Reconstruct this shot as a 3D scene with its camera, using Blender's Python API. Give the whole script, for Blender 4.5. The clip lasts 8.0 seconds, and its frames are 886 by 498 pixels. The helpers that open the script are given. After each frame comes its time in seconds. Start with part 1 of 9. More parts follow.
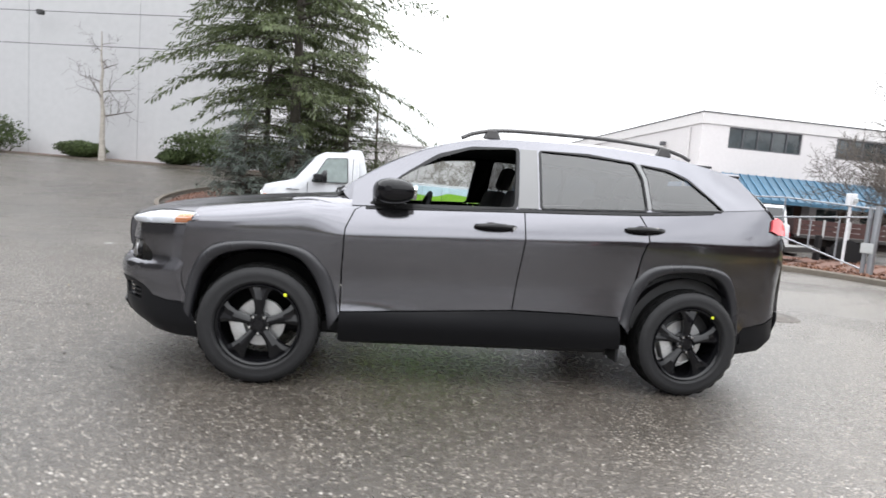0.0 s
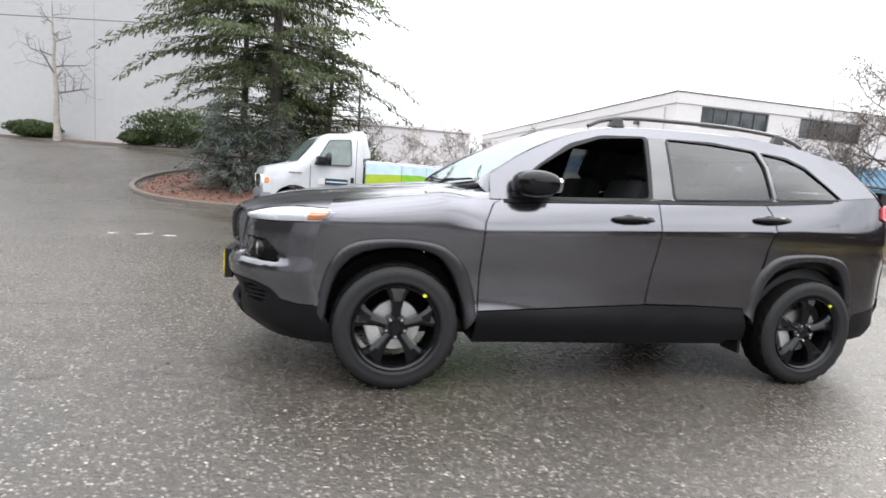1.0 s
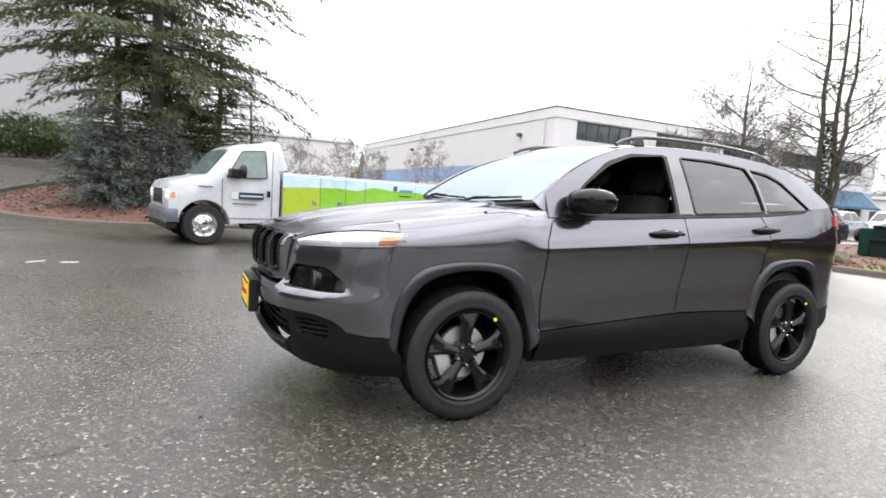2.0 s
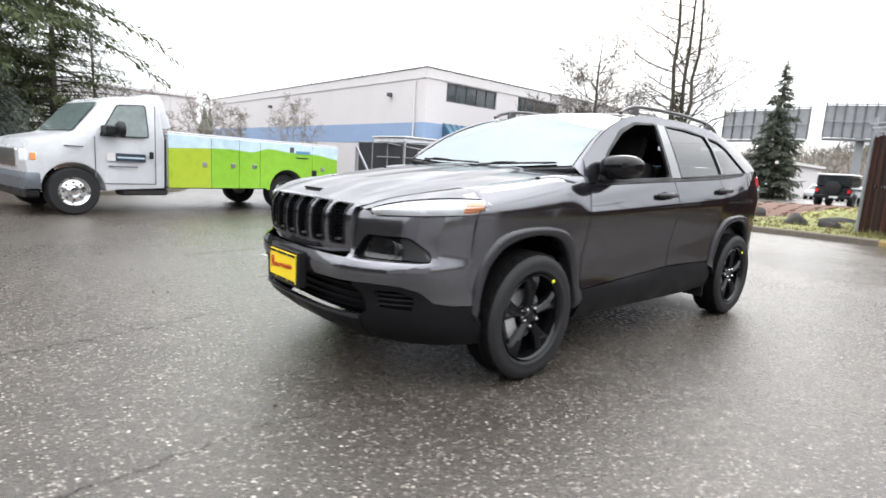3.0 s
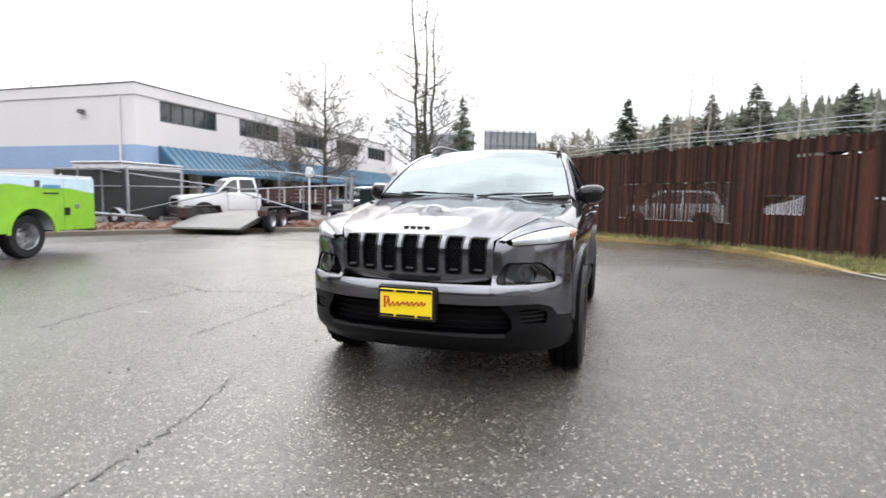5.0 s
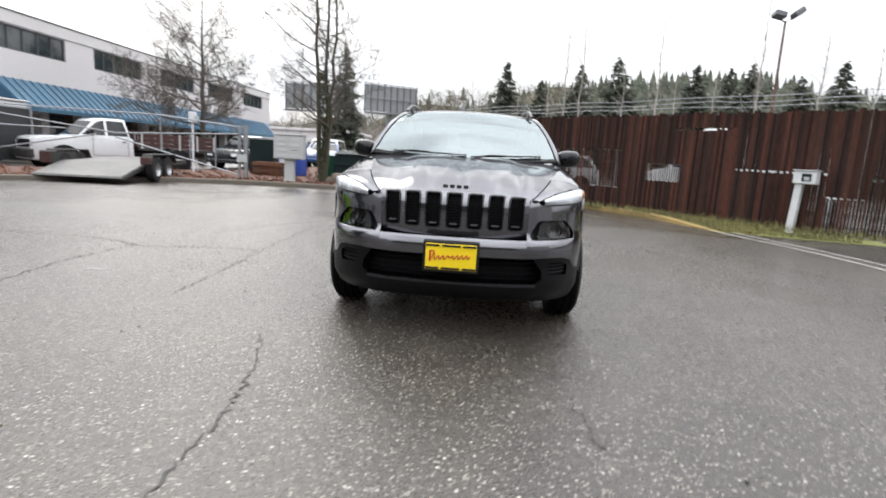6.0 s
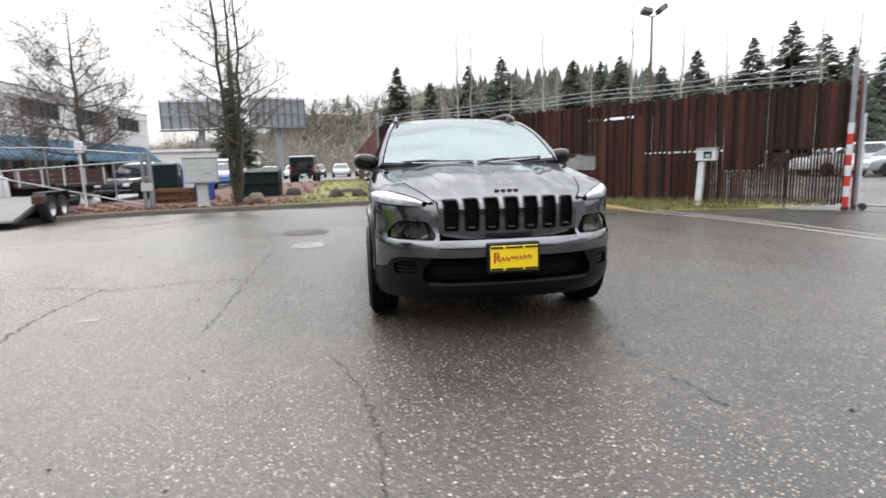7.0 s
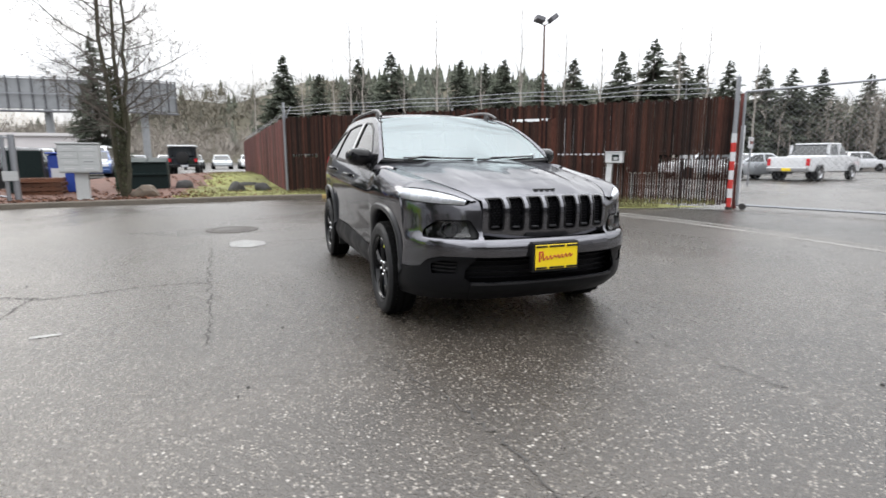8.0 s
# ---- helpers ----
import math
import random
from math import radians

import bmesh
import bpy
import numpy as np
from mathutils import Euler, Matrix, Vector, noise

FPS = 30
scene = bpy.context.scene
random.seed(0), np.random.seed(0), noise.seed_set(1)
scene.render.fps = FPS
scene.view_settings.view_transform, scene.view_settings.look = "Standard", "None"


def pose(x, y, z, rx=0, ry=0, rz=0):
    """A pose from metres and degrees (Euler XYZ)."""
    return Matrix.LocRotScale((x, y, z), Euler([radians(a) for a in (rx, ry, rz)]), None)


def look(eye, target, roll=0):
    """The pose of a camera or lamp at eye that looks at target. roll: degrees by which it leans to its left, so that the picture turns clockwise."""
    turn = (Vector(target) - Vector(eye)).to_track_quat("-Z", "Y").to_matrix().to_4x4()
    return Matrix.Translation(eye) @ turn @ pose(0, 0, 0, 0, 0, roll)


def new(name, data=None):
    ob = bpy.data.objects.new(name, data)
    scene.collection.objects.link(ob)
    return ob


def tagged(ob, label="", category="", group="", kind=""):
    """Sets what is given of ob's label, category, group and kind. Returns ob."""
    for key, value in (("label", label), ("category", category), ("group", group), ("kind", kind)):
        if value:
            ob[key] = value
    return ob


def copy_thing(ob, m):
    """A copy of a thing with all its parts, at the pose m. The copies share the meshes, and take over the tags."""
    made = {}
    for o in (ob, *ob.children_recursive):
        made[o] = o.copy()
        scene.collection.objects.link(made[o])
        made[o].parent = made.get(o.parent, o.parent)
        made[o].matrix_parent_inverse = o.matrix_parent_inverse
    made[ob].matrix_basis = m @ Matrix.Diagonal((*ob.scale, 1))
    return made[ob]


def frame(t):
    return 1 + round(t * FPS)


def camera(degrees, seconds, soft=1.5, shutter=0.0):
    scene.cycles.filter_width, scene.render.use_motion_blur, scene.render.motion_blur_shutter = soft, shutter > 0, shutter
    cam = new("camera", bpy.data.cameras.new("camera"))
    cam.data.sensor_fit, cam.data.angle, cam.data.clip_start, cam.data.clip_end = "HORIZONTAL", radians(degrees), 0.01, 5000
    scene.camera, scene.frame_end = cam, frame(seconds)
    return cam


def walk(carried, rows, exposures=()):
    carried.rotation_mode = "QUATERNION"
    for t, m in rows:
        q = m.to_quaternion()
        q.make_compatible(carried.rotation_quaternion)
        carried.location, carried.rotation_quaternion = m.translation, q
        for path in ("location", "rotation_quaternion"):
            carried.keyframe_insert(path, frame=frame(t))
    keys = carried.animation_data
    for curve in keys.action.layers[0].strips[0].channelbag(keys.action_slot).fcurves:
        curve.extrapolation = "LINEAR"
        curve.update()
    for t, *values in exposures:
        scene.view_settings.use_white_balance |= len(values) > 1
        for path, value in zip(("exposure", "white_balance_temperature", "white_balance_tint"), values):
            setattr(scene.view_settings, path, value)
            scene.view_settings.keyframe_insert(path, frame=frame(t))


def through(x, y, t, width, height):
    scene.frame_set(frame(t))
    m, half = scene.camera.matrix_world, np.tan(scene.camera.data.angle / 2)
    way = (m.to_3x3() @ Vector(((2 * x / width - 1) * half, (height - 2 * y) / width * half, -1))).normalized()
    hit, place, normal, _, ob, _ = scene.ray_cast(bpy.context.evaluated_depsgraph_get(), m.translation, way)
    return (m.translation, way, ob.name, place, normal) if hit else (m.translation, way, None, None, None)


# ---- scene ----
cam = camera(79.4, 8.0, 1.6, 0.4)
PATH = [
    (0, (-0.763, -4.043, 1.175), (-0.477, -2.073, 0.982), 4.7),
    (0.5, (-1.261, -3.909, 1.172), (-0.874, -1.954, 1.004), 2.4),
    (1, (-1.757, -3.698, 1.173), (-1.318, -1.764, 0.914), 4.3),
    (1.2, (-1.965, -3.622, 1.16), (-1.401, -1.714, 0.958), 3.5),
    (2.3, (-2.953, -3.109, 1.166), (-1.95, -1.394, 0.937), 3.9),
    (2.5, (-3.15, -2.999, 1.171), (-2.02, -1.371, 0.904), 3.6),
    (3, (-3.584, -2.655, 1.123), (-2.271, -1.177, 0.819), 3.6),
    (3.5, (-4.003, -2.296, 1.139), (-2.58, -0.924, 0.838), 4.4),
    (4, (-4.42, -1.91, 1.132), (-2.824, -0.747, 0.813), 3.3),
    (4.5, (-4.766, -1.48, 1.14), (-3.03, -0.537, 0.827), 4.6),
    (4.7, (-4.91, -1.311, 1.137), (-3.085, -0.53, 0.896), 3.0),
    (5.8, (-5.38, -0.319, 1.12), (-3.415, -0.079, 0.835), 2.4),
    (6, (-5.479, -0.135, 1.123), (-3.51, -0.019, 0.792), 3.4),
    (6.5, (-5.568, 0.356, 1.092), (-3.613, 0.316, 0.672), -0.7),
    (7, (-5.564, 0.857, 1.135), (-3.604, 0.606, 0.826), -1.8),
    (7.5, (-5.467, 1.359, 1.144), (-3.55, 0.883, 0.827), -1.2),
    (8, (-5.254, 1.82, 1.164), (-3.401, 1.146, 0.832), -0.2),
]
walk(cam, [(t, look(eye, target, roll)) for t, eye, target, roll in PATH], [(0, 0.12), (3, 0.05), (4.5, 0.0), (6.5, -0.40), (8, -0.40)])

# ---- light and sky ----
SUN_ELEV, SUN_ROT = radians(32), radians(62)
world = bpy.data.worlds.new("overcast_sky")
scene.world = world
world.use_nodes = True
wn, wl = world.node_tree.nodes, world.node_tree.links
wn.clear()
sky = wn.new("ShaderNodeTexSky")
sky.sky_type = "NISHITA"
sky.sun_disc = False
sky.sun_elevation, sky.sun_rotation = SUN_ELEV, SUN_ROT
sky.dust_density, sky.air_density = 3.0, 1.0
coord = wn.new("ShaderNodeTexCoord")
cmap = wn.new("ShaderNodeMapping")
cmap.inputs["Scale"].default_value = (1.0, 1.0, 2.6)
cloud = wn.new("ShaderNodeTexNoise")
cloud.inputs["Scale"].default_value, cloud.inputs["Detail"].default_value = 2.6, 7.0
cramp = wn.new("ShaderNodeValToRGB")
cramp.color_ramp.elements[0].position, cramp.color_ramp.elements[1].position = 0.34, 0.52
cramp.color_ramp.elements[0].color, cramp.color_ramp.elements[1].color = (0.66, 0.66, 0.66, 1), (1, 1, 1, 1)
deck = wn.new("ShaderNodeMix")
deck.data_type = "RGBA"
# a cloud deck about three times as bright overhead as at the horizon
sep = wn.new("ShaderNodeSeparateXYZ")
lift = wn.new("ShaderNodeMapRange")
lift.inputs["To Min"].default_value, lift.inputs["To Max"].default_value = 0.80, 3.4
tint = wn.new("ShaderNodeVectorMath")
tint.operation = "SCALE"
tint.inputs[0].default_value = (15.2, 15.5, 16.0)
bg = wn.new("ShaderNodeBackground")
bg.inputs["Strength"].default_value = 0.10
wout = wn.new("ShaderNodeOutputWorld")
wl.new(coord.outputs["Generated"], cmap.inputs["Vector"])
wl.new(cmap.outputs["Vector"], cloud.inputs["Vector"])
wl.new(cloud.outputs["Fac"], cramp.inputs["Fac"])
wl.new(cramp.outputs["Color"], deck.inputs["Factor"])
wl.new(sky.outputs["Color"], deck.inputs["A"])
wl.new(coord.outputs["Generated"], sep.inputs[0])
wl.new(sep.outputs["Z"], lift.inputs["Value"])
wl.new(lift.outputs["Result"], tint.inputs["Scale"])
wl.new(tint.outputs[0], deck.inputs["B"])
wl.new(deck.outputs["Result"], bg.inputs["Color"])
wl.new(bg.outputs["Background"], wout.inputs["Surface"])

sun_data = bpy.data.lights.new("sun", "SUN")
sun_data.energy, sun_data.angle, sun_data.color = 0.9, radians(25), (1.0, 0.96, 0.9)
sun = new("sun", sun_data)
sun.matrix_world = look((30 * math.sin(SUN_ROT), 30 * math.cos(SUN_ROT), 30 * math.tan(SUN_ELEV)), (0, 0, 0))


# ---- materials ----
def mat(name, base, rough=0.5, metal=0.0, vary=0.12, scale=8.0, bump=0.0, bscale=60.0, coat=0.0, spec=0.5, rvary=0.12, stretch=None, island=False, spread=(0.62, 1.35), world_coords=False):
    """A principled surface: base colour broken up at two scales, uneven gloss and a fine relief."""
    m = bpy.data.materials.new(name)
    m.use_nodes = True
    n, l = m.node_tree.nodes, m.node_tree.links
    p = n["Principled BSDF"]
    p.inputs["Roughness"].default_value, p.inputs["Metallic"].default_value = rough, metal
    p.inputs["Coat Weight"].default_value, p.inputs["Coat Roughness"].default_value = coat, 0.04
    p.inputs["Specular IOR Level"].default_value = spec
    tc = n.new("ShaderNodeTexCoord")
    src = n.new("ShaderNodeNewGeometry").outputs["Position"] if world_coords else tc.outputs["Object"]
    if stretch:
        mp = n.new("ShaderNodeMapping")
        mp.inputs["Scale"].default_value = stretch
        l.new(src, mp.inputs["Vector"])
        src = mp.outputs["Vector"]
    big, small = n.new("ShaderNodeTexNoise"), n.new("ShaderNodeTexNoise")
    big.inputs["Scale"].default_value, big.inputs["Detail"].default_value = scale * 0.16, 4
    small.inputs["Scale"].default_value, small.inputs["Detail"].default_value = scale * 2.3, 5
    add = n.new("ShaderNodeMath")
    add.operation = "ADD"
    l.new(src, big.inputs["Vector"]), l.new(src, small.inputs["Vector"])
    l.new(big.outputs["Fac"], add.inputs[0]), l.new(small.outputs["Fac"], add.inputs[1])
    mr = n.new("ShaderNodeMapRange")
    mr.inputs["From Min"].default_value, mr.inputs["From Max"].default_value = 0.65, 1.35
    mr.inputs["To Min"].default_value, mr.inputs["To Max"].default_value = 1 - vary, 1 + vary
    l.new(add.outputs[0], mr.inputs["Value"])
    fac = mr.outputs["Result"]
    if island:
        src_r = n.new("ShaderNodeObjectInfo").outputs["Random"] if island == "object" else n.new("ShaderNodeNewGeometry").outputs["Random Per Island"]
        ir = n.new("ShaderNodeMapRange")
        ir.inputs["To Min"].default_value, ir.inputs["To Max"].default_value = spread
        l.new(src_r, ir.inputs["Value"])
        mul = n.new("ShaderNodeMath")
        mul.operation = "MULTIPLY"
        l.new(fac, mul.inputs[0]), l.new(ir.outputs["Result"], mul.inputs[1])
        fac = mul.outputs[0]
    sc = n.new("ShaderNodeVectorMath")
    sc.operation = "SCALE"
    sc.inputs[0].default_value = base[:3]
    l.new(fac, sc.inputs["Scale"])
    l.new(sc.outputs[0], p.inputs["Base Color"])
    if rvary:
        rr = n.new("ShaderNodeMapRange")
        rr.inputs["From Min"].default_value, rr.inputs["From Max"].default_value = 0.3, 0.7
        rr.inputs["To Min"].default_value, rr.inputs["To Max"].default_value = max(0.0, rough - rvary), min(1.0, rough + rvary)
        l.new(big.outputs["Fac"], rr.inputs["Value"])
        l.new(rr.outputs["Result"], p.inputs["Roughness"])
    if bump:
        bn, bp = n.new("ShaderNodeTexNoise"), n.new("ShaderNodeBump")
        bn.inputs["Scale"].default_value, bn.inputs["Detail"].default_value = bscale, 4
        bp.inputs["Strength"].default_value, bp.inputs["Distance"].default_value = min(1.0, bump), 0.01
        l.new(src, bn.inputs["Vector"])
        l.new(bn.outputs["Fac"], bp.inputs["Height"]), l.new(bp.outputs["Normal"], p.inputs["Normal"])
    return m


def glass_mat(name, tint, alpha_mix, rough=0.02, skin=(1.0, 1.0, 1.0)):
    """Thin pane: clear or tinted see-through with a mirror-like skin."""
    m = bpy.data.materials.new(name)
    m.use_nodes = True
    n, l = m.node_tree.nodes, m.node_tree.links
    n.clear()
    out, mix = n.new("ShaderNodeOutputMaterial"), n.new("ShaderNodeMixShader")
    tr, gl, fr = n.new("ShaderNodeBsdfTransparent"), n.new("ShaderNodeBsdfGlossy"), n.new("ShaderNodeFresnel")
    tr.inputs["Color"].default_value = (*tint, 1)
    gl.inputs["Roughness"].default_value = rough
    gl.inputs["Color"].default_value = (*skin, 1)
    fr.inputs["IOR"].default_value = alpha_mix
    l.new(fr.outputs[0], mix.inputs[0]), l.new(tr.outputs[0], mix.inputs[1]), l.new(gl.outputs[0], mix.inputs[2])
    l.new(mix.outputs[0], out.inputs["Surface"])
    return m


def asphalt_mat(name, dark=1.0):
    m = bpy.data.materials.new(name)
    m.use_nodes = True
    n, l = m.node_tree.nodes, m.node_tree.links
    p = n["Principled BSDF"]
    tc = n.new("ShaderNodeTexCoord")
    src = tc.outputs["Object"]

    def noise(scale, detail, dist=0.0):
        q = n.new("ShaderNodeTexNoise")
        q.inputs["Scale"].default_value, q.inputs["Detail"].default_value, q.inputs["Distortion"].default_value = scale, detail, dist
        l.new(src, q.inputs["Vector"])
        return q.outputs["Fac"]

    def remap(v, a, b, c, d):
        q = n.new("ShaderNodeMapRange")
        for k, x in zip(("From Min", "From Max", "To Min", "To Max"), (a, b, c, d)):
            q.inputs[k].default_value = x
        l.new(v, q.inputs["Value"])
        return q.outputs["Result"]

    def op(kind, a, b):
        q = n.new("ShaderNodeMath")
        q.operation = kind
        for i, v in enumerate((a, b)):
            if isinstance(v, float):
                q.inputs[i].default_value = v
            else:
                l.new(v, q.inputs[i])
        return q.outputs[0]

    stones = n.new("ShaderNodeTexVoronoi")
    stones.inputs["Scale"].default_value = 76.0
    l.new(src, stones.inputs["Vector"])
    pick = n.new("ShaderNodeSeparateColor")
    l.new(stones.outputs["Color"], pick.inputs[0])
    pale = op("MULTIPLY", remap(pick.outputs["Red"], 0.70, 0.97, 0.0, 1.0), remap(stones.outputs["Distance"], 0.34, 0.55, 1.0, 0.0))
    grain = remap(noise(150.0, 3), 0.35, 0.65, 0.40, 1.65)
    broad = remap(noise(0.35, 5, 0.6), 0.35, 0.65, 0.78, 1.25)
    mid = remap(noise(3.2, 6), 0.3, 0.7, 0.86, 1.16)
    tone = op("MULTIPLY", op("MULTIPLY", grain, broad), mid)
    base = n.new("ShaderNodeVectorMath")
    base.operation = "SCALE"
    base.inputs[0].default_value = (0.043 * dark, 0.037 * dark, 0.031 * dark)
    l.new(tone, base.inputs["Scale"])
    mix = n.new("ShaderNodeMix")
    mix.data_type = "RGBA"
    mix.inputs["B"].default_value = (0.37 * dark, 0.335 * dark, 0.29 * dark, 1)
    l.new(op("MULTIPLY", pale, 0.80), mix.inputs["Factor"])
    l.new(base.outputs[0], mix.inputs["A"])
    # sparse larger pale stones
    big = n.new("ShaderNodeTexVoronoi")
    big.inputs["Scale"].default_value = 30.0
    l.new(src, big.inputs["Vector"])
    bpick = n.new("ShaderNodeSeparateColor")
    l.new(big.outputs["Color"], bpick.inputs[0])
    mix2 = n.new("ShaderNodeMix")
    mix2.data_type = "RGBA"
    mix2.inputs["B"].default_value = (0.46 * dark, 0.43 * dark, 0.39 * dark, 1)
    l.new(op("MULTIPLY", remap(bpick.outputs["Red"], 0.80, 0.90, 0.0, 0.9), remap(big.outputs["Distance"], 0.16, 0.26, 1.0, 0.0)), mix2.inputs["Factor"])
    l.new(mix.outputs["Result"], mix2.inputs["A"])
    l.new(mix2.outputs["Result"], p.inputs["Base Color"])
    wet = remap(noise(0.28, 6, 0.8), 0.40, 0.62, 0.0, 1.0)
    l.new(op("ADD", op("MULTIPLY", wet, -0.10), remap(noise(30.0, 3), 0.3, 0.7, 0.24, 0.40)), p.inputs["Roughness"])
    p.inputs["Specular IOR Level"].default_value = 0.72
    bp = n.new("ShaderNodeBump")
    bp.inputs["Strength"].default_value, bp.inputs["Distance"].default_value = 0.7, 0.006
    l.new(op("ADD", noise(120.0, 4), op("MULTIPLY", stones.outputs["Distance"], -0.5)), bp.inputs["Height"])
    l.new(bp.outputs["Normal"], p.inputs["Normal"])
    return m


def foliage_mat(name, base, through=0.35, **k):
    """Leaves and needles: a matt surface that also lets some light through."""
    m = mat(name, base, **k)
    n, l = m.node_tree.nodes, m.node_tree.links
    p, out = n["Principled BSDF"], n["Material Output"]
    tr, mix = n.new("ShaderNodeBsdfTranslucent"), n.new("ShaderNodeMixShader")
    mix.inputs[0].default_value = through
    l.new(p.inputs["Base Color"].links[0].from_socket, tr.inputs["Color"])
    l.new(p.outputs[0], mix.inputs[1]), l.new(tr.outputs[0], mix.inputs[2]), l.new(mix.outputs[0], out.inputs["Surface"])
    return m


def fence_mat(name, base):
    return mat(name, base, rough=0.8, spec=0.22, vary=0.75, scale=5, stretch=(5, 5, 0.5), bump=0.3, bscale=40, island="object", spread=(0.30, 1.55), world_coords=True)


ASPHALT = asphalt_mat("wet_asphalt")
DARKASPHALT = asphalt_mat("newer_dark_asphalt", 0.55)
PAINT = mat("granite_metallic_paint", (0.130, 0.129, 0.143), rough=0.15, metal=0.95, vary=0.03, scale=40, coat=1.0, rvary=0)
PAINT.node_tree.nodes["Principled BSDF"].inputs["Specular Tint"].default_value = (0.22, 0.22, 0.235, 1)
RAILGREY = mat("satin_rail_grey", (0.075, 0.073, 0.074), rough=0.35, metal=0.4, vary=0.08, scale=30)


def wet_paint(name, base):
    """The body paint under rain: runs and beads break up the clear coat's shine in long streaks."""
    m = mat(name, base, rough=0.305, metal=0.92, vary=0.03, scale=40, coat=1.0, rvary=0)
    m.node_tree.nodes["Principled BSDF"].inputs["Specular Tint"].default_value = (0.14, 0.14, 0.15, 1)
    n, l = m.node_tree.nodes, m.node_tree.links
    tc, mp = n.new("ShaderNodeTexCoord"), n.new("ShaderNodeMapping")
    mp.inputs["Scale"].default_value = (1.1, 6.5, 1.0)
    q, d = n.new("ShaderNodeTexNoise"), n.new("ShaderNodeTexNoise")
    q.inputs["Scale"].default_value, q.inputs["Detail"].default_value, q.inputs["Distortion"].default_value = 1.6, 5, 0.9
    d.inputs["Scale"].default_value, d.inputs["Detail"].default_value = 130.0, 2
    r = n.new("ShaderNodeMapRange")
    for k, x in zip(("From Min", "From Max", "To Min", "To Max"), (0.42, 0.64, 0.64, 1.0)):
        r.inputs[k].default_value = x
    b = n.new("ShaderNodeBump")
    b.inputs["Strength"].default_value, b.inputs["Distance"].default_value = 0.10, 0.004
    l.new(tc.outputs["Object"], mp.inputs["Vector"])
    l.new(mp.outputs["Vector"], q.inputs["Vector"]), l.new(tc.outputs["Object"], d.inputs["Vector"])
    l.new(q.outputs["Fac"], r.inputs["Value"]), l.new(r.outputs["Result"], n["Principled BSDF"].inputs["Coat Weight"])
    l.new(d.outputs["Fac"], b.inputs["Height"]), l.new(b.outputs["Normal"], n["Principled BSDF"].inputs["Normal"])
    return m


# base lighter than PAINT: sky brightness on upward panels put into the colour
WETSKYPAINT = wet_paint("rain_wet_paint", (0.188, 0.187, 0.202))
CLADDING = mat("black_cladding", (0.006, 0.006, 0.007), rough=0.48, spec=0.13, vary=0.1, scale=30)
FLARE = mat("grey_flare_plastic", (0.019, 0.019, 0.022), rough=0.36, vary=0.08, scale=30)
GLOSSBLACK = mat("gloss_black", (0.005, 0.005, 0.006), rough=0.08, vary=0.1, scale=20, coat=0.0, spec=0.3, rvary=0.04)
PILLARBLACK = mat("gloss_pillar_black", (0.012, 0.012, 0.014), rough=0.10, vary=0.1, scale=20, coat=1.0, spec=0.9, rvary=0)
BLACKTRIM = mat("black_trim", (0.008, 0.008, 0.009), rough=0.45, spec=0.3, vary=0.1, scale=30)
MESHBLACK = mat("grille_mesh_black", (0.003, 0.003, 0.004), rough=0.5, spec=0.15, vary=0.2, scale=60)
RUBBER = mat("tyre_rubber", (0.015, 0.015, 0.016), rough=0.62, spec=0.28, vary=0.18, scale=20, bump=0.15, bscale=120)
# darker than the sidewall: shade under arch and bumper put into the tread's colour
SHADETREAD = mat("tread_rubber", (0.005, 0.005, 0.005), rough=0.9, spec=0.08, vary=0.2, scale=20)
CHROME = mat("chrome", (0.72, 0.72, 0.73), rough=0.12, metal=1.0, vary=0.04, scale=20, rvary=0.04)
STEEL = mat("cast_steel", (0.34, 0.34, 0.35), rough=0.38, metal=0.9, vary=0.15, scale=30)
BRIGHTSTEEL = mat("bright_brake_steel", (0.55, 0.55, 0.55), rough=0.42, metal=0.75, vary=0.2, scale=30)
GLASS = glass_mat("clear_glass", (0.80, 0.85, 0.83), 2.1)
WINDSCREEN = glass_mat("windscreen_glass", (0.50, 0.60, 0.60), 2.9, skin=(0.78, 0.87, 0.89))
PRIVACY = glass_mat("privacy_glass", (0.17, 0.18, 0.18), 1.7)
LENS = glass_mat("lamp_lens", (0.95, 0.96, 0.97), 1.38)
SMOKELENS = glass_mat("smoked_lens", (0.36, 0.38, 0.40), 1.75)
LAMPWHITE = mat("lamp_reflector", (0.86, 0.87, 0.89), rough=0.35, metal=0.1, vary=0.1, scale=40)
# nearly white base stands in for the sky mirrored in the headlamp
LAMPSKYWHITE = mat("clear_lamp_reflector", (0.86, 0.87, 0.90), rough=0.22, metal=0.25, vary=0.12, scale=60)
AMBER = mat("amber_reflector", (0.72, 0.27, 0.09), rough=0.25, vary=0.12, scale=50)
REDLENS = mat("red_lens", (0.55, 0.02, 0.03), rough=0.15, vary=0.1, scale=40, coat=0.6)
SEATCLOTH = mat("black_seat_cloth", (0.030, 0.030, 0.032), rough=0.85, vary=0.2, scale=40, bump=0.2)
DASHPLASTIC = mat("dash_plastic", (0.020, 0.020, 0.021), rough=0.6, vary=0.1, scale=30)
PLATEYELLOW = mat("plate_yellow", (0.80, 0.58, 0.01), rough=0.4, vary=0.05, scale=20)
PLATERED = mat("plate_red", (0.42, 0.03, 0.02), rough=0.5, vary=0.05, scale=20)
YELLOWDOT = mat("yellow_paint_dot", (0.65, 0.72, 0.03), rough=0.5)
WHITEPAINT = mat("white_paint", (0.62, 0.63, 0.65), rough=0.28, vary=0.05, scale=6, coat=0.5)
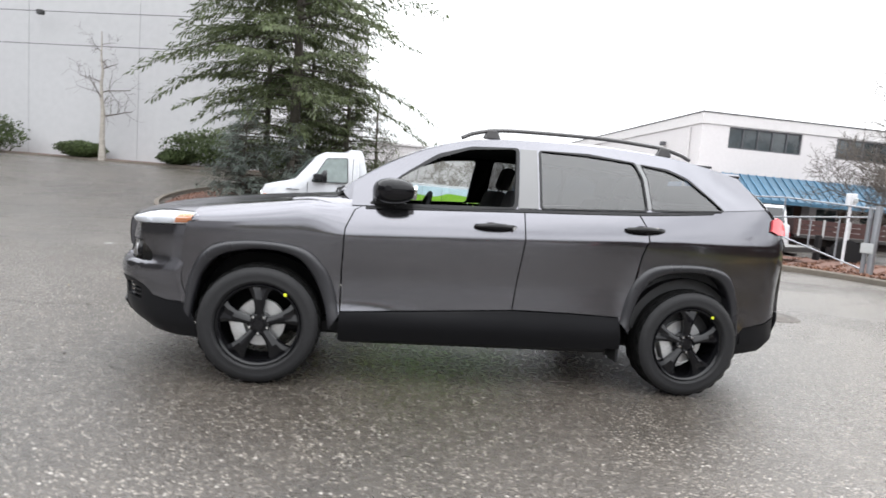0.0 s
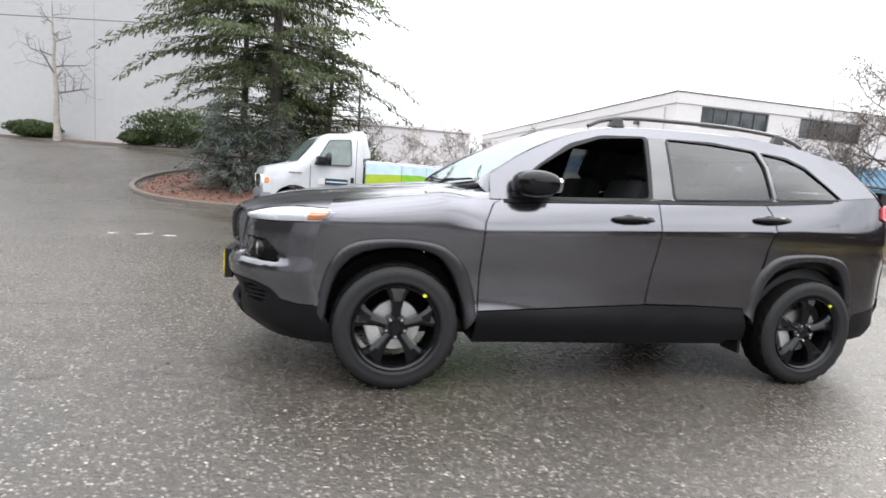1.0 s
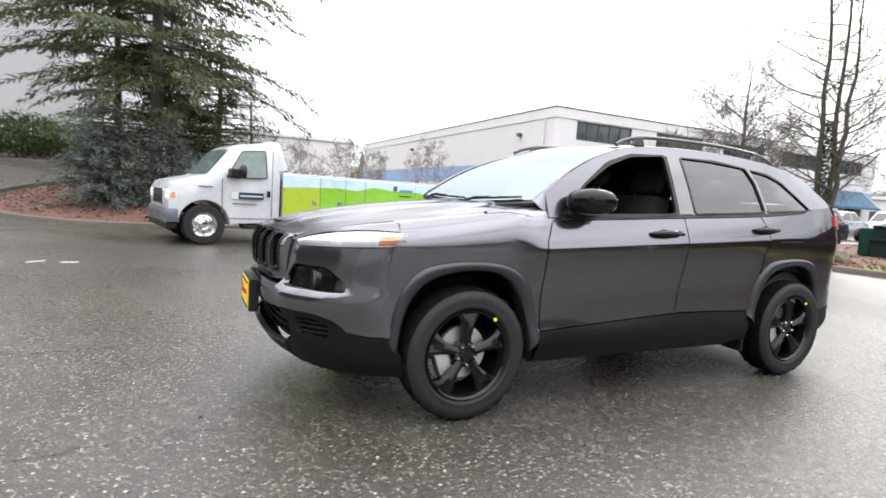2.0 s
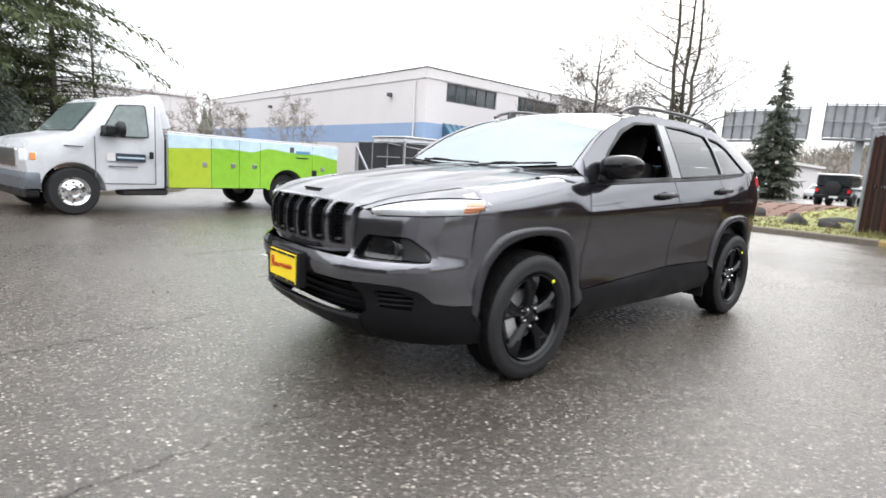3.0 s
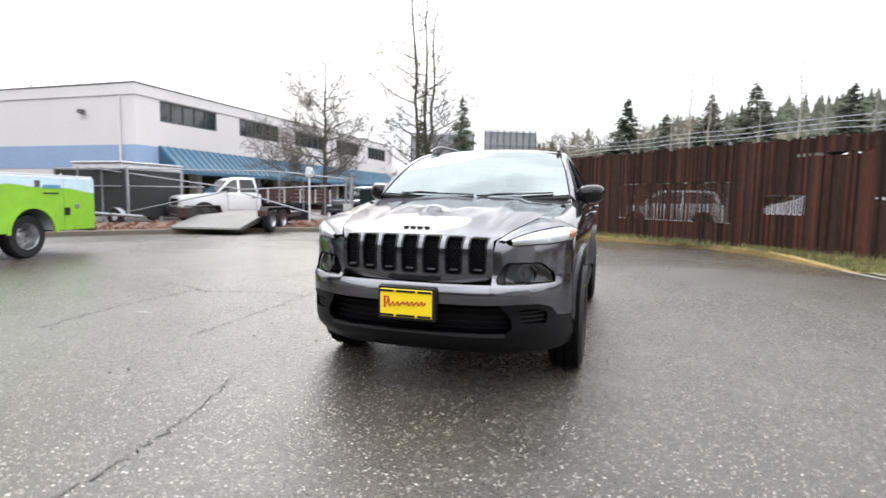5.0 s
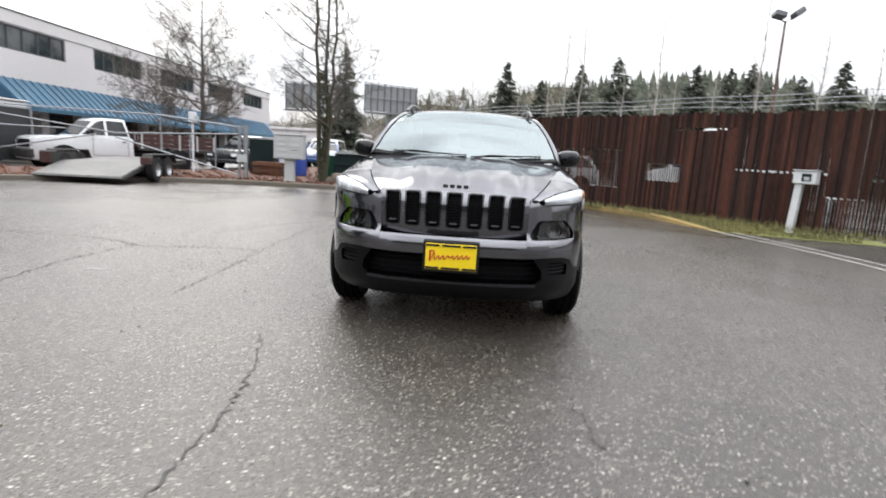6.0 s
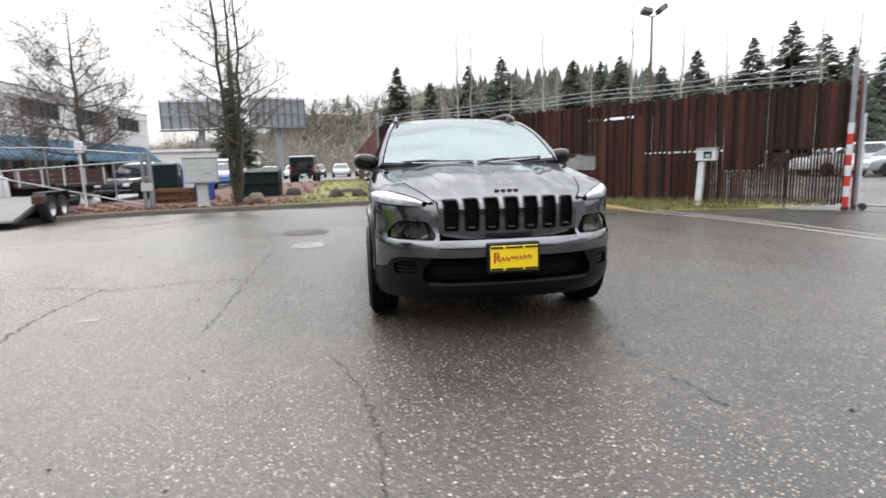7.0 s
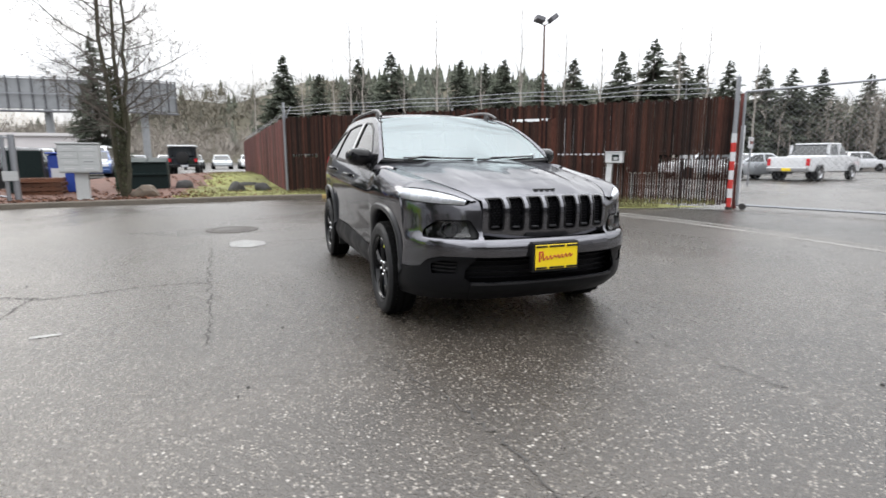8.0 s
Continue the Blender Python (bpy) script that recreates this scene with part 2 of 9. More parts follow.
TRUCKWHITE = mat("truck_white_paint", (0.49, 0.50, 0.525), rough=0.28, vary=0.06, scale=4, coat=0.5)
BUMPERGREY = mat("bumper_grey", (0.12, 0.135, 0.155), rough=0.35, metal=0.4, vary=0.1, scale=6)
TRUCKGREEN = mat("lime_green_wrap", (0.21, 0.44, 0.03), rough=0.3, vary=0.14, scale=3, coat=0.4)
TRUCKLIME = mat("yellow_green_wrap", (0.34, 0.44, 0.03), rough=0.3, vary=0.12, scale=3, coat=0.4)
TRUCKSKY = mat("pale_sky_wrap", (0.48, 0.62, 0.70), rough=0.3, vary=0.16, scale=3, coat=0.4)
NAVY = mat("dark_navy_decal", (0.02, 0.03, 0.05), rough=0.4)
DECALBLUE = mat("blue_decal", (0.10, 0.25, 0.40), rough=0.4)
GALV = mat("galvanised_steel", (0.29, 0.30, 0.32), rough=0.45, metal=0.7, vary=0.15, scale=12)
WALLWHITE = mat("white_stucco", (0.58, 0.555, 0.56), rough=0.85, vary=0.05, scale=3, bump=0.1, bscale=50)
WALLTRIM = mat("parapet_paint", (0.58, 0.56, 0.56), rough=0.8, vary=0.05, scale=3)
WALLBLUE = mat("blue_band_paint", (0.24, 0.33, 0.49), rough=0.8, vary=0.08, scale=3)
AWNING = mat("blue_metal_awning", (0.060, 0.135, 0.205), rough=0.42, metal=0.3, vary=0.15, scale=4, island=True)
WINGLASS = mat("dark_window_glass", (0.025, 0.035, 0.04), rough=0.06, vary=0.5, scale=1.2, spec=0.9, rvary=0.02)
FRAMEGREY = mat("window_frame_grey", (0.10, 0.10, 0.11), rough=0.5, metal=0.4)
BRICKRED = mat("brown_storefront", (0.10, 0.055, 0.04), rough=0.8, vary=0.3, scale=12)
GREYWALL = mat("grey_concrete_panel", (0.40, 0.40, 0.41), rough=0.88, vary=0.06, scale=1.2, bump=0.1, bscale=30)
SLATS = [fence_mat("brown_slat_" + k, c) for k, c in zip("abc", ((0.038, 0.016, 0.011), (0.026, 0.013, 0.010), (0.052, 0.019, 0.013)))]
REDSLAT = fence_mat("reddish_slat", (0.105, 0.036, 0.032))
KERB = mat("concrete_kerb", (0.115, 0.098, 0.080), rough=0.9, vary=0.3, scale=8, bump=0.3)
KERBYELLOW = mat("worn_yellow_kerb", (0.27, 0.19, 0.07), rough=0.85, vary=0.4, scale=10, bump=0.3)
GRASSMAT = mat("winter_grass", (0.16, 0.15, 0.060), rough=0.9, vary=0.4, scale=4, island=True)
LAWN = mat("lawn_soil", (0.17, 0.175, 0.05), rough=0.95, vary=0.4, scale=3, bump=0.5, bscale=30)
MULCH = mat("leaf_mulch", (0.11, 0.055, 0.040), rough=0.95, vary=0.5, scale=14, bump=0.8, bscale=40)
LEAFLITTER = mat("fallen_leaves", (0.13, 0.06, 0.035), rough=0.9, vary=0.4, scale=8, island=True)
BARK = mat("grey_bark", (0.062, 0.054, 0.044), rough=0.9, vary=0.4, scale=14, bump=0.6, bscale=40)
MOSSBARK = mat("mossy_bark", (0.050, 0.045, 0.028), rough=0.95, vary=0.4, scale=10, bump=0.6, bscale=40)
BIRCHBARK = mat("birch_bark", (0.30, 0.275, 0.245), rough=0.85, vary=0.4, scale=16, stretch=(1, 1, 3))
TWIG = mat("bare_twigs", (0.095, 0.080, 0.068), rough=0.9, vary=0.25, scale=10)
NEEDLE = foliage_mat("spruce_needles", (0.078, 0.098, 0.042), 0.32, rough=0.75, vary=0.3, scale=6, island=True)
NEEDLEBLUE = foliage_mat("blue_spruce_needles", (0.115, 0.135, 0.120), 0.4, rough=0.75, vary=0.3, scale=6, island=True)
# far needles paler than near ones, aerial haze put into the colour
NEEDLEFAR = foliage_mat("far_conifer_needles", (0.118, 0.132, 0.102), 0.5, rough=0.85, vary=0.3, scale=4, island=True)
# bare twigs lightened in colour to give the distance its haze
HAZETWIG = mat("pale_alder_twigs", (0.23, 0.205, 0.18), rough=0.9, vary=0.3, scale=2, island=True)
HILLTWIG = mat("hill_alder_twigs", (0.135, 0.120, 0.092), rough=0.9, vary=0.4, scale=0.3, island=True)
IVYLEAF = foliage_mat("dull_ivy_leaves", (0.050, 0.055, 0.026), rough=0.85, vary=0.3, scale=6, island=True)
SHRUB = foliage_mat("shrub_leaves", (0.060, 0.085, 0.028), rough=0.8, vary=0.3, scale=6, island=True)
# hill wood lightened too, distance haze as base colour
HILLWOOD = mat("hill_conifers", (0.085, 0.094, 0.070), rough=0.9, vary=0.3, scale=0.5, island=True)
HILL = mat("winter_wood_hill", (0.100, 0.090, 0.062), rough=0.95, vary=0.4, scale=1.2, bump=0.4, bscale=6)
ROCK = mat("weathered_rock", (0.20, 0.16, 0.11), rough=0.9, vary=0.35, scale=8, bump=0.6, bscale=20)
BROWNROCK = mat("brown_wet_rock", (0.105, 0.078, 0.055), rough=0.7, vary=0.35, scale=6, bump=0.5, bscale=25)
DARKROCK = mat("dark_rock", (0.05, 0.048, 0.046), rough=0.9, vary=0.35, scale=8, bump=0.6, bscale=20)
MBOXGREY = mat("mailbox_grey", (0.42, 0.43, 0.43), rough=0.5, vary=0.06, scale=8)
BINGREEN = mat("dumpster_green", (0.010, 0.040, 0.026), rough=0.8, spec=0.12, vary=0.3, scale=6)
BINDARK = mat("dark_green_panel", (0.010, 0.018, 0.018), rough=0.6, spec=0.15, vary=0.3, scale=6)
BINBLUE = mat("blue_plastic", (0.02, 0.055, 0.30), rough=0.5, vary=0.15, scale=6)
PALLETWOOD = mat("orange_pallet_wood", (0.115, 0.050, 0.028), rough=0.85, vary=0.4, scale=10, island="object")
CONCRETE = mat("gutter_concrete", (0.27, 0.26, 0.245), rough=0.85, vary=0.2, scale=8, bump=0.2)
CRACK = mat("tar_crack", (0.046, 0.043, 0.040), rough=0.7, vary=0.3, scale=12)
# water's base raised to a pale grey that adds reflected sky
WATER = mat("puddle_water", (0.20, 0.197, 0.192), rough=0.16, vary=0.1, scale=6, rvary=0)
PUDDLE = mat("pale_road_mark", (0.30, 0.30, 0.29), rough=0.6, vary=0.3, scale=12)
IRON = mat("cast_iron_cover", (0.055, 0.048, 0.042), rough=0.55, metal=0.5, vary=0.3, scale=10, bump=0.5, bscale=50)
BILLGREY = mat("billboard_grey", (0.24, 0.25, 0.26), rough=0.7, vary=0.15, scale=0.6)
REDPAINT = mat("red_stripe_paint", (0.50, 0.035, 0.03), rough=0.5, vary=0.15, scale=10)
DARKSTEEL = mat("dark_trailer_steel", (0.045, 0.043, 0.042), rough=0.6, metal=0.4, vary=0.3, scale=6)
DECKPLATE = mat("worn_deck_plate", (0.12, 0.117, 0.113), rough=0.55, metal=0.4, vary=0.2, scale=4)
REDSTAKE = mat("dark_red_stake_side", (0.050, 0.020, 0.017), rough=0.7, vary=0.3, scale=6)
DARKCAR = mat("dark_car_paint", (0.015, 0.018, 0.022), rough=0.25, metal=0.3, coat=0.8)
REDCAR = mat("red_car_paint", (0.22, 0.02, 0.02), rough=0.25, metal=0.2, coat=0.8)
SILVERCAR = mat("silver_car_paint", (0.38, 0.40, 0.42), rough=0.3, metal=0.6, coat=0.8)
BLUECAR = mat("blue_car_paint", (0.03, 0.07, 0.20), rough=0.3, metal=0.3, coat=0.8)
TRUCKGLASS = mat("grey_green_glass", (0.10, 0.13, 0.125), rough=0.08, spec=0.8, vary=0.35, scale=3, rvary=0.02)
CARGLASS = mat("dark_car_glass", (0.012, 0.015, 0.017), rough=0.08, spec=0.8, rvary=0.02)
BLACKMESH = mat("black_privacy_mesh", (0.022, 0.023, 0.025), rough=0.85, vary=0.2, scale=6)
WIRE = mat("cable_black", (0.03, 0.03, 0.03), rough=0.7)


# ---- building tools ----
def link(name, bm, material, parent=None, label="", smooth=0.0):
    me = bpy.data.meshes.new(name)
    bm.to_mesh(me)
    bm.free()
    for mt in material if isinstance(material, (list, tuple)) else (material,):
        me.materials.append(mt)
    if smooth:
        me.shade_smooth()
        if smooth < 179:
            me.set_sharp_from_angle(angle=radians(smooth))
    ob = new(name, me)
    if parent is not None:
        ob.parent = parent
    if label:
        ob["label"] = label
    return ob


def part(name, bm, material, parent, label="", smooth=35.0):
    return link(name, bm, material, parent, label, smooth)


def thing(name, m, label, category, group="", kind=""):
    e = new(name)
    e.matrix_basis = m
    e.empty_display_size = 0.2
    return tagged(e, label, category, group, kind)


def box(bm, x0, x1, y0, y1, z0, z1, bevel=0.0, m=None, seg=1):
    r = bmesh.ops.create_cube(bm, size=1.0)
    vs = r["verts"]
    for v in vs:
        v.co = Vector((x0 + (v.co.x + 0.5) * (x1 - x0), y0 + (v.co.y + 0.5) * (y1 - y0), z0 + (v.co.z + 0.5) * (z1 - z0)))
    if bevel:
        es = list({e for v in vs for e in v.link_edges})
        r2 = bmesh.ops.bevel(bm, geom=es, offset=bevel, segments=seg, profile=0.6, affect="EDGES")
        vs = list({v for f in r2["faces"] for v in f.verts} | {v for v in vs if v.is_valid})
    if m is not None:
        for v in vs:
            v.co = m @ v.co
    return vs


def boxbm(*a, **k):
    bm = bmesh.new()
    box(bm, *a, **k)
    return bm


def tube(bm, pts, r, sides=8, caps=True):
    """A round bar along pts; r is one radius or one for each point."""
    pts = [Vector(p) for p in pts]
    rs = r if isinstance(r, (list, tuple)) else [r] * len(pts)
    rings = []
    for i, p in enumerate(pts):
        d = (pts[min(i + 1, len(pts) - 1)] - pts[max(i - 1, 0)])
        d = d.normalized() if d.length > 1e-9 else Vector((0, 0, 1))
        a = d.cross(Vector((0, 0, 1)) if abs(d.z) < 0.9 else Vector((1, 0, 0))).normalized()
        b = d.cross(a)
        rings.append([bm.verts.new(p + (a * math.cos(2 * math.pi * k / sides) + b * math.sin(2 * math.pi * k / sides)) * rs[i]) for k in range(sides)])
    for q, w in zip(rings, rings[1:]):
        for k in range(sides):
            bm.faces.new((q[k], q[(k + 1) % sides], w[(k + 1) % sides], w[k]))
    if caps and sides > 2:
        bm.faces.new(rings[0][::-1])
        bm.faces.new(rings[-1])


def lathe(bm, profile, steps=32, axis="y", centre=(0, 0, 0), a0=0.0, a1=2 * math.pi):
    """Turns (radius, along) pairs round an axis."""
    full = abs(a1 - a0 - 2 * math.pi) < 1e-6
    rings = []
    c = Vector(centre)
    for i in range(steps if full else steps + 1):
        a = a0 + (a1 - a0) * i / steps
        ring = []
        for r, h in profile:
            p = {"y": (r * math.cos(a), h, r * math.sin(a)), "z": (r * math.cos(a), r * math.sin(a), h), "x": (h, r * math.cos(a), r * math.sin(a))}[axis]
            ring.append(bm.verts.new(c + Vector(p)))
        rings.append(ring)
    for i in range(steps):
        q, w = rings[i], rings[(i + 1) % len(rings)]
        for j in range(len(profile) - 1):
            if profile[j][0] < 1e-6 and profile[j + 1][0] < 1e-6:
                continue
            bm.faces.new((q[j], q[j + 1], w[j + 1], w[j]))
    bmesh.ops.remove_doubles(bm, verts=[v for ring in rings for v in ring], dist=1e-5)
    bmesh.ops.recalc_face_normals(bm, faces=bm.faces[:])


def interp(x, table):
    """Smooth curve through (x, value) pairs."""
    n = len(table)
    if x <= table[0][0]:
        return table[0][1]
    if x >= table[-1][0]:
        return table[-1][1]
    i = max(k for k in range(n - 1) if table[k][0] <= x)
    x0, y0 = table[i]
    x1, y1 = table[i + 1]

    def slope(k):
        if k == 0 or k == n - 1:
            j = min(k, n - 2)
            return (table[j + 1][1] - table[j][1]) / (table[j + 1][0] - table[j][0])
        s0 = (table[k][1] - table[k - 1][1]) / (table[k][0] - table[k - 1][0])
        s1 = (table[k + 1][1] - table[k][1]) / (table[k + 1][0] - table[k][0])
        return 0.0 if s0 * s1 <= 0 else 2 * s0 * s1 / (s0 + s1)
    h = x1 - x0
    t = (x - x0) / h
    return (2 * t**3 - 3 * t**2 + 1) * y0 + (t**3 - 2 * t**2 + t) * h * slope(i) + (3 * t**2 - 2 * t**3) * y1 + (t**3 - t**2) * h * slope(i + 1)


def spline(pts, per=6, closed=False):
    """Catmull-Rom through 2D or 3D points."""
    n = len(pts)
    out = []
    for i in range(n if closed else n - 1):
        p = [pts[(i + k) % n] if closed else pts[min(max(i + k, 0), n - 1)] for k in (-1, 0, 1, 2)]
        for j in range(per):
            t = j / per
            out.append(tuple(0.5 * (2 * b + (c - a) * t + (2 * a - 5 * b + 4 * c - d) * t * t + (3 * b - a - 3 * c + d) * t**3) for a, b, c, d in zip(*p)))
    if not closed:
        out.append(tuple(pts[-1]))
    return out


def rounded(pts, r, per=4):
    """A closed outline with its corners rounded by about r."""
    out = []
    n = len(pts)
    for i in range(n):
        a, b, c = Vector(pts[i - 1]), Vector(pts[i]), Vector(pts[(i + 1) % n])
        ra = min(r, (a - b).length * 0.45)
        rc = min(r, (c - b).length * 0.45)
        p, q = b + (a - b).normalized() * ra, b + (c - b).normalized() * rc
        for j in range(per + 1):
            t = j / per
            out.append(tuple(p * (1 - t) ** 2 + b * 2 * t * (1 - t) + q * t * t))
    return out


def sheet(outline, shape, du, dv, holes=(), flange=0.02, inward=None):
    """A curved panel: the outline (with holes) is filled in the plane, cut into a grid, then bent by shape(u, v);
    its rim is folded inward by the flange."""
    bm = bmesh.new()
    edges = []
    for loop in (outline, *holes):
        vs = [bm.verts.new((u, v, 0)) for u, v in loop]
        edges += [bm.edges.new((vs[i], vs[(i + 1) % len(vs)])) for i in range(len(vs))]
    bmesh.ops.triangle_fill(bm, use_beauty=True, use_dissolve=True, edges=edges, normal=(0, 0, 1))
    us, ws = [p[0] for p in outline], [p[1] for p in outline]
    for lo, hi, step, k in ((min(us), max(us), du, 0), (min(ws), max(ws), dv, 1)):
        cnt = max(1, int((hi - lo) / step))
        for i in range(1, cnt):
            co, no = [0, 0, 0], [0, 0, 0]
            co[k], no[k] = lo + (hi - lo) * i / cnt, 1
            bmesh.ops.bisect_plane(bm, geom=bm.verts[:] + bm.edges[:] + bm.faces[:], dist=1e-6, plane_co=co, plane_no=no)
    for v in bm.verts:
        v.co = Vector(shape(v.co.x, v.co.y))
    bmesh.ops.remove_doubles(bm, verts=bm.verts[:], dist=1e-5)
    if flange:
        rim = [e for e in bm.edges if e.is_boundary]
        r = bmesh.ops.extrude_edge_only(bm, edges=rim)
        inn = Vector(inward) * flange
        for v in [g for g in r["geom"] if isinstance(g, bmesh.types.BMVert)]:
            v.co += inn
    bmesh.ops.recalc_face_normals(bm, faces=bm.faces[:])
    return bm


def mirror_y(ob):
    """A copy of a mesh part for the other side of its vehicle."""
    me = ob.data.copy()
    for v in me.vertices:
        v.co.y = -v.co.y
    me.flip_normals()
    o = new(ob.name.split(".")[0], me)
    o.parent = ob.parent
    if "label" in ob:
        o["label"] = ob["label"]
    return o


def clamp01(t):
    return max(0.0, min(1.0, t))


def ease(a, b, x):
    t = clamp01((x - a) / (b - a))
    return t * t * (3 - 2 * t)


# ---- ground ----
def ground_z(x, y):
    drive = 1.55 * ease(11.0, 24.5, y) * ease(2.5, -6.0, x) * ease(-70, -40, x)
    far = 0.25 * ease(16, 24, x) * ease(-2, 2, y) * ease(40, 20, y)
    return drive + far


gx = [-1200, -500, -200, -100] + list(np.arange(-60, 60.1, 2.0)) + [100, 200, 500, 1200]
gy = gx
bm = bmesh.new()
grid = [[bm.verts.new((float(x), float(y), ground_z(x, y))) for y in gy] for x in gx]
for i in range(len(gx) - 1):
    for j in range(len(gy) - 1):
        bm.faces.new((grid[i][j], grid[i + 1][j], grid[i + 1][j + 1], grid[i][j + 1]))
ground = tagged(link("ground", bm, ASPHALT, smooth=180), "damp grey asphalt lot with pale aggregate", "ground", kind="structure")

# ---- the grey sport utility vehicle ----
HALF_W = [(-1.78, 0.862), (-1.70, 0.876), (-1.55, 0.888), (-1.30, 0.897), (-0.90, 0.902), (0.0, 0.910), (1.0, 0.910), (1.5, 0.897), (1.8, 0.862), (1.95, 0.825), (2.06, 0.765), (2.12, 0.70)]
BELT = [(-1.0, 1.075), (-0.75, 1.09), (0.2, 1.14), (1.0, 1.18), (1.5, 1.22), (1.9, 1.255)]
HOOD_Y = [(-2.155, 0.468), (-2.05, 0.525), (-1.90, 0.580), (-1.72, 0.628), (-1.3, 0.700), (-1.0, 0.748), (-0.80, 0.790)]
HOOD_Z = [(-2.155, 0.906), (-2.05, 0.952), (-1.90, 0.988), (-1.72, 1.019), (-1.3, 1.078), (-1.0, 1.121), (-0.80, 1.150)]
LAMP_Y = [(-2.155, 0.500), (-2.12, 0.545), (-2.05, 0.615), (-1.97, 0.694), (-1.88, 0.760), (-1.80, 0.806), (-1.70, 0.838)]
LAMP_Z = [(-2.155, 0.898), (-2.12, 0.918), (-2.05, 0.947), (-1.97, 0.967), (-1.88, 0.979), (-1.80, 0.982), (-1.70, 0.982)]
INSET = [(0.22, 0.085), (0.30, 0.045), (0.40, 0.012), (0.455, 0.022), (0.485, 0.034), (0.66, 0.036), (0.80, 0.019), (0.90, 0.0065), (0.97, 0.0)]


def crease(x):
    return 0.948 + 0.046 * max(-1.2, min(1.2, x))


def side_inset(x, z):
    flat = ease(-0.9, -1.05, x) + ease(0.85, 1.0, x)
    deep = interp(z + (0.97 - crease(x)) * ease(0.5, 0.8, z), INSET)
    return deep * (1 - 0.55 * clamp01(flat)) if z > 0.44 else deep


def side(x, v, s=-1):
    """Body side: v from 0 at the underside over 1 at the crease to 2 at the belt or the bonnet's edge."""
    zc = crease(x)
    w = interp(x, HALF_W)
    if v <= 1:
        z = 0.22 + (zc - 0.22) * v
        return Vector((x, s * (w - side_inset(x, z)), z))
    a = v - 1
    zb = interp(x, BELT)
    door = Vector((x, s * (w - 0.042 * a - 0.028 * a**1.8), zc + (zb - zc) * a))
    m = ease(-0.86, -1.15, x)
    if m > 0:
        ys, zs = interp(x, HOOD_Y), interp(x, HOOD_Z)
        ang = a * math.pi / 2
        fen = Vector((x, s * (ys + (w - ys) * math.cos(ang) ** 0.6), zc + (zs - zc) * math.sin(ang) ** 0.82))
        return door.lerp(fen, m)
    return door


def sv(x, z):
    """Side coordinates of a point at height z."""
    zc = crease(x)
    return (x, (z - 0.22) / (zc - 0.22)) if z <= zc else (x, 1 + (z - zc) / (interp(x, BELT) - zc))


ROOF_SIDE = [(-0.95, 1.16), (-0.62, 1.36), (-0.34, 1.47), (-0.10, 1.525), (0.2, 1.548), (0.7, 1.555), (1.2, 1.53), (1.5, 1.49), (1.78, 1.43)]


def glasshouse(x, z, s=-1):
    """Upper side, from the belt in towards the roof."""
    zb = interp(x, BELT)
    t = (z - zb) / (1.55 - zb)
    w = interp(x, HALF_W) - 0.062
    nar = 0.06 * ease(1.2, 1.8, x)
    return Vector((x, s * (w - 0.185 * t - 0.035 * t * t - nar * t), z))


FRONT_DX = [(0.20, 0.20), (0.27, 0.12), (0.34, 0.045), (0.42, 0.02), (0.50, 0.018), (0.54, 0.002), (0.60, -0.010), (0.655, 0.0), (0.675, 0.035), (0.72, 0.048), (0.85, 0.062), (0.90, 0.078), (0.95, 0.12)]


def fascia(t, z, out=0.0):
    """Front end: t is the angle round the nose, from -90 degrees at the left flank to 90 at the right one."""
    c, q = max(0.0, math.cos(t)), math.sin(t)
    y = (0.885 + out) * (abs(q) ** 0.625) * (1 if q > 0 else -1)
    x = -1.55 - (0.70 + out) * c**0.91
    tuck = 0.03 * ease(0.34, 0.22, z)
    return Vector((x + interp(z, FRONT_DX) * c**0.6, y * (1 - tuck), z))


def ft(y):
    """Angle round the nose of a point y to the side."""
    q = (min(abs(y), 0.884) / 0.885) ** 1.6
    return math.asin(q) * (1 if y > 0 else -1)


def fx(x, s=-1):
    """Angle round the nose of a point x along the flank."""
    return s * math.acos(clamp01((-1.55 - x) / 0.70) ** (1 / 0.91))


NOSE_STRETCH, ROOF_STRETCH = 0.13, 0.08


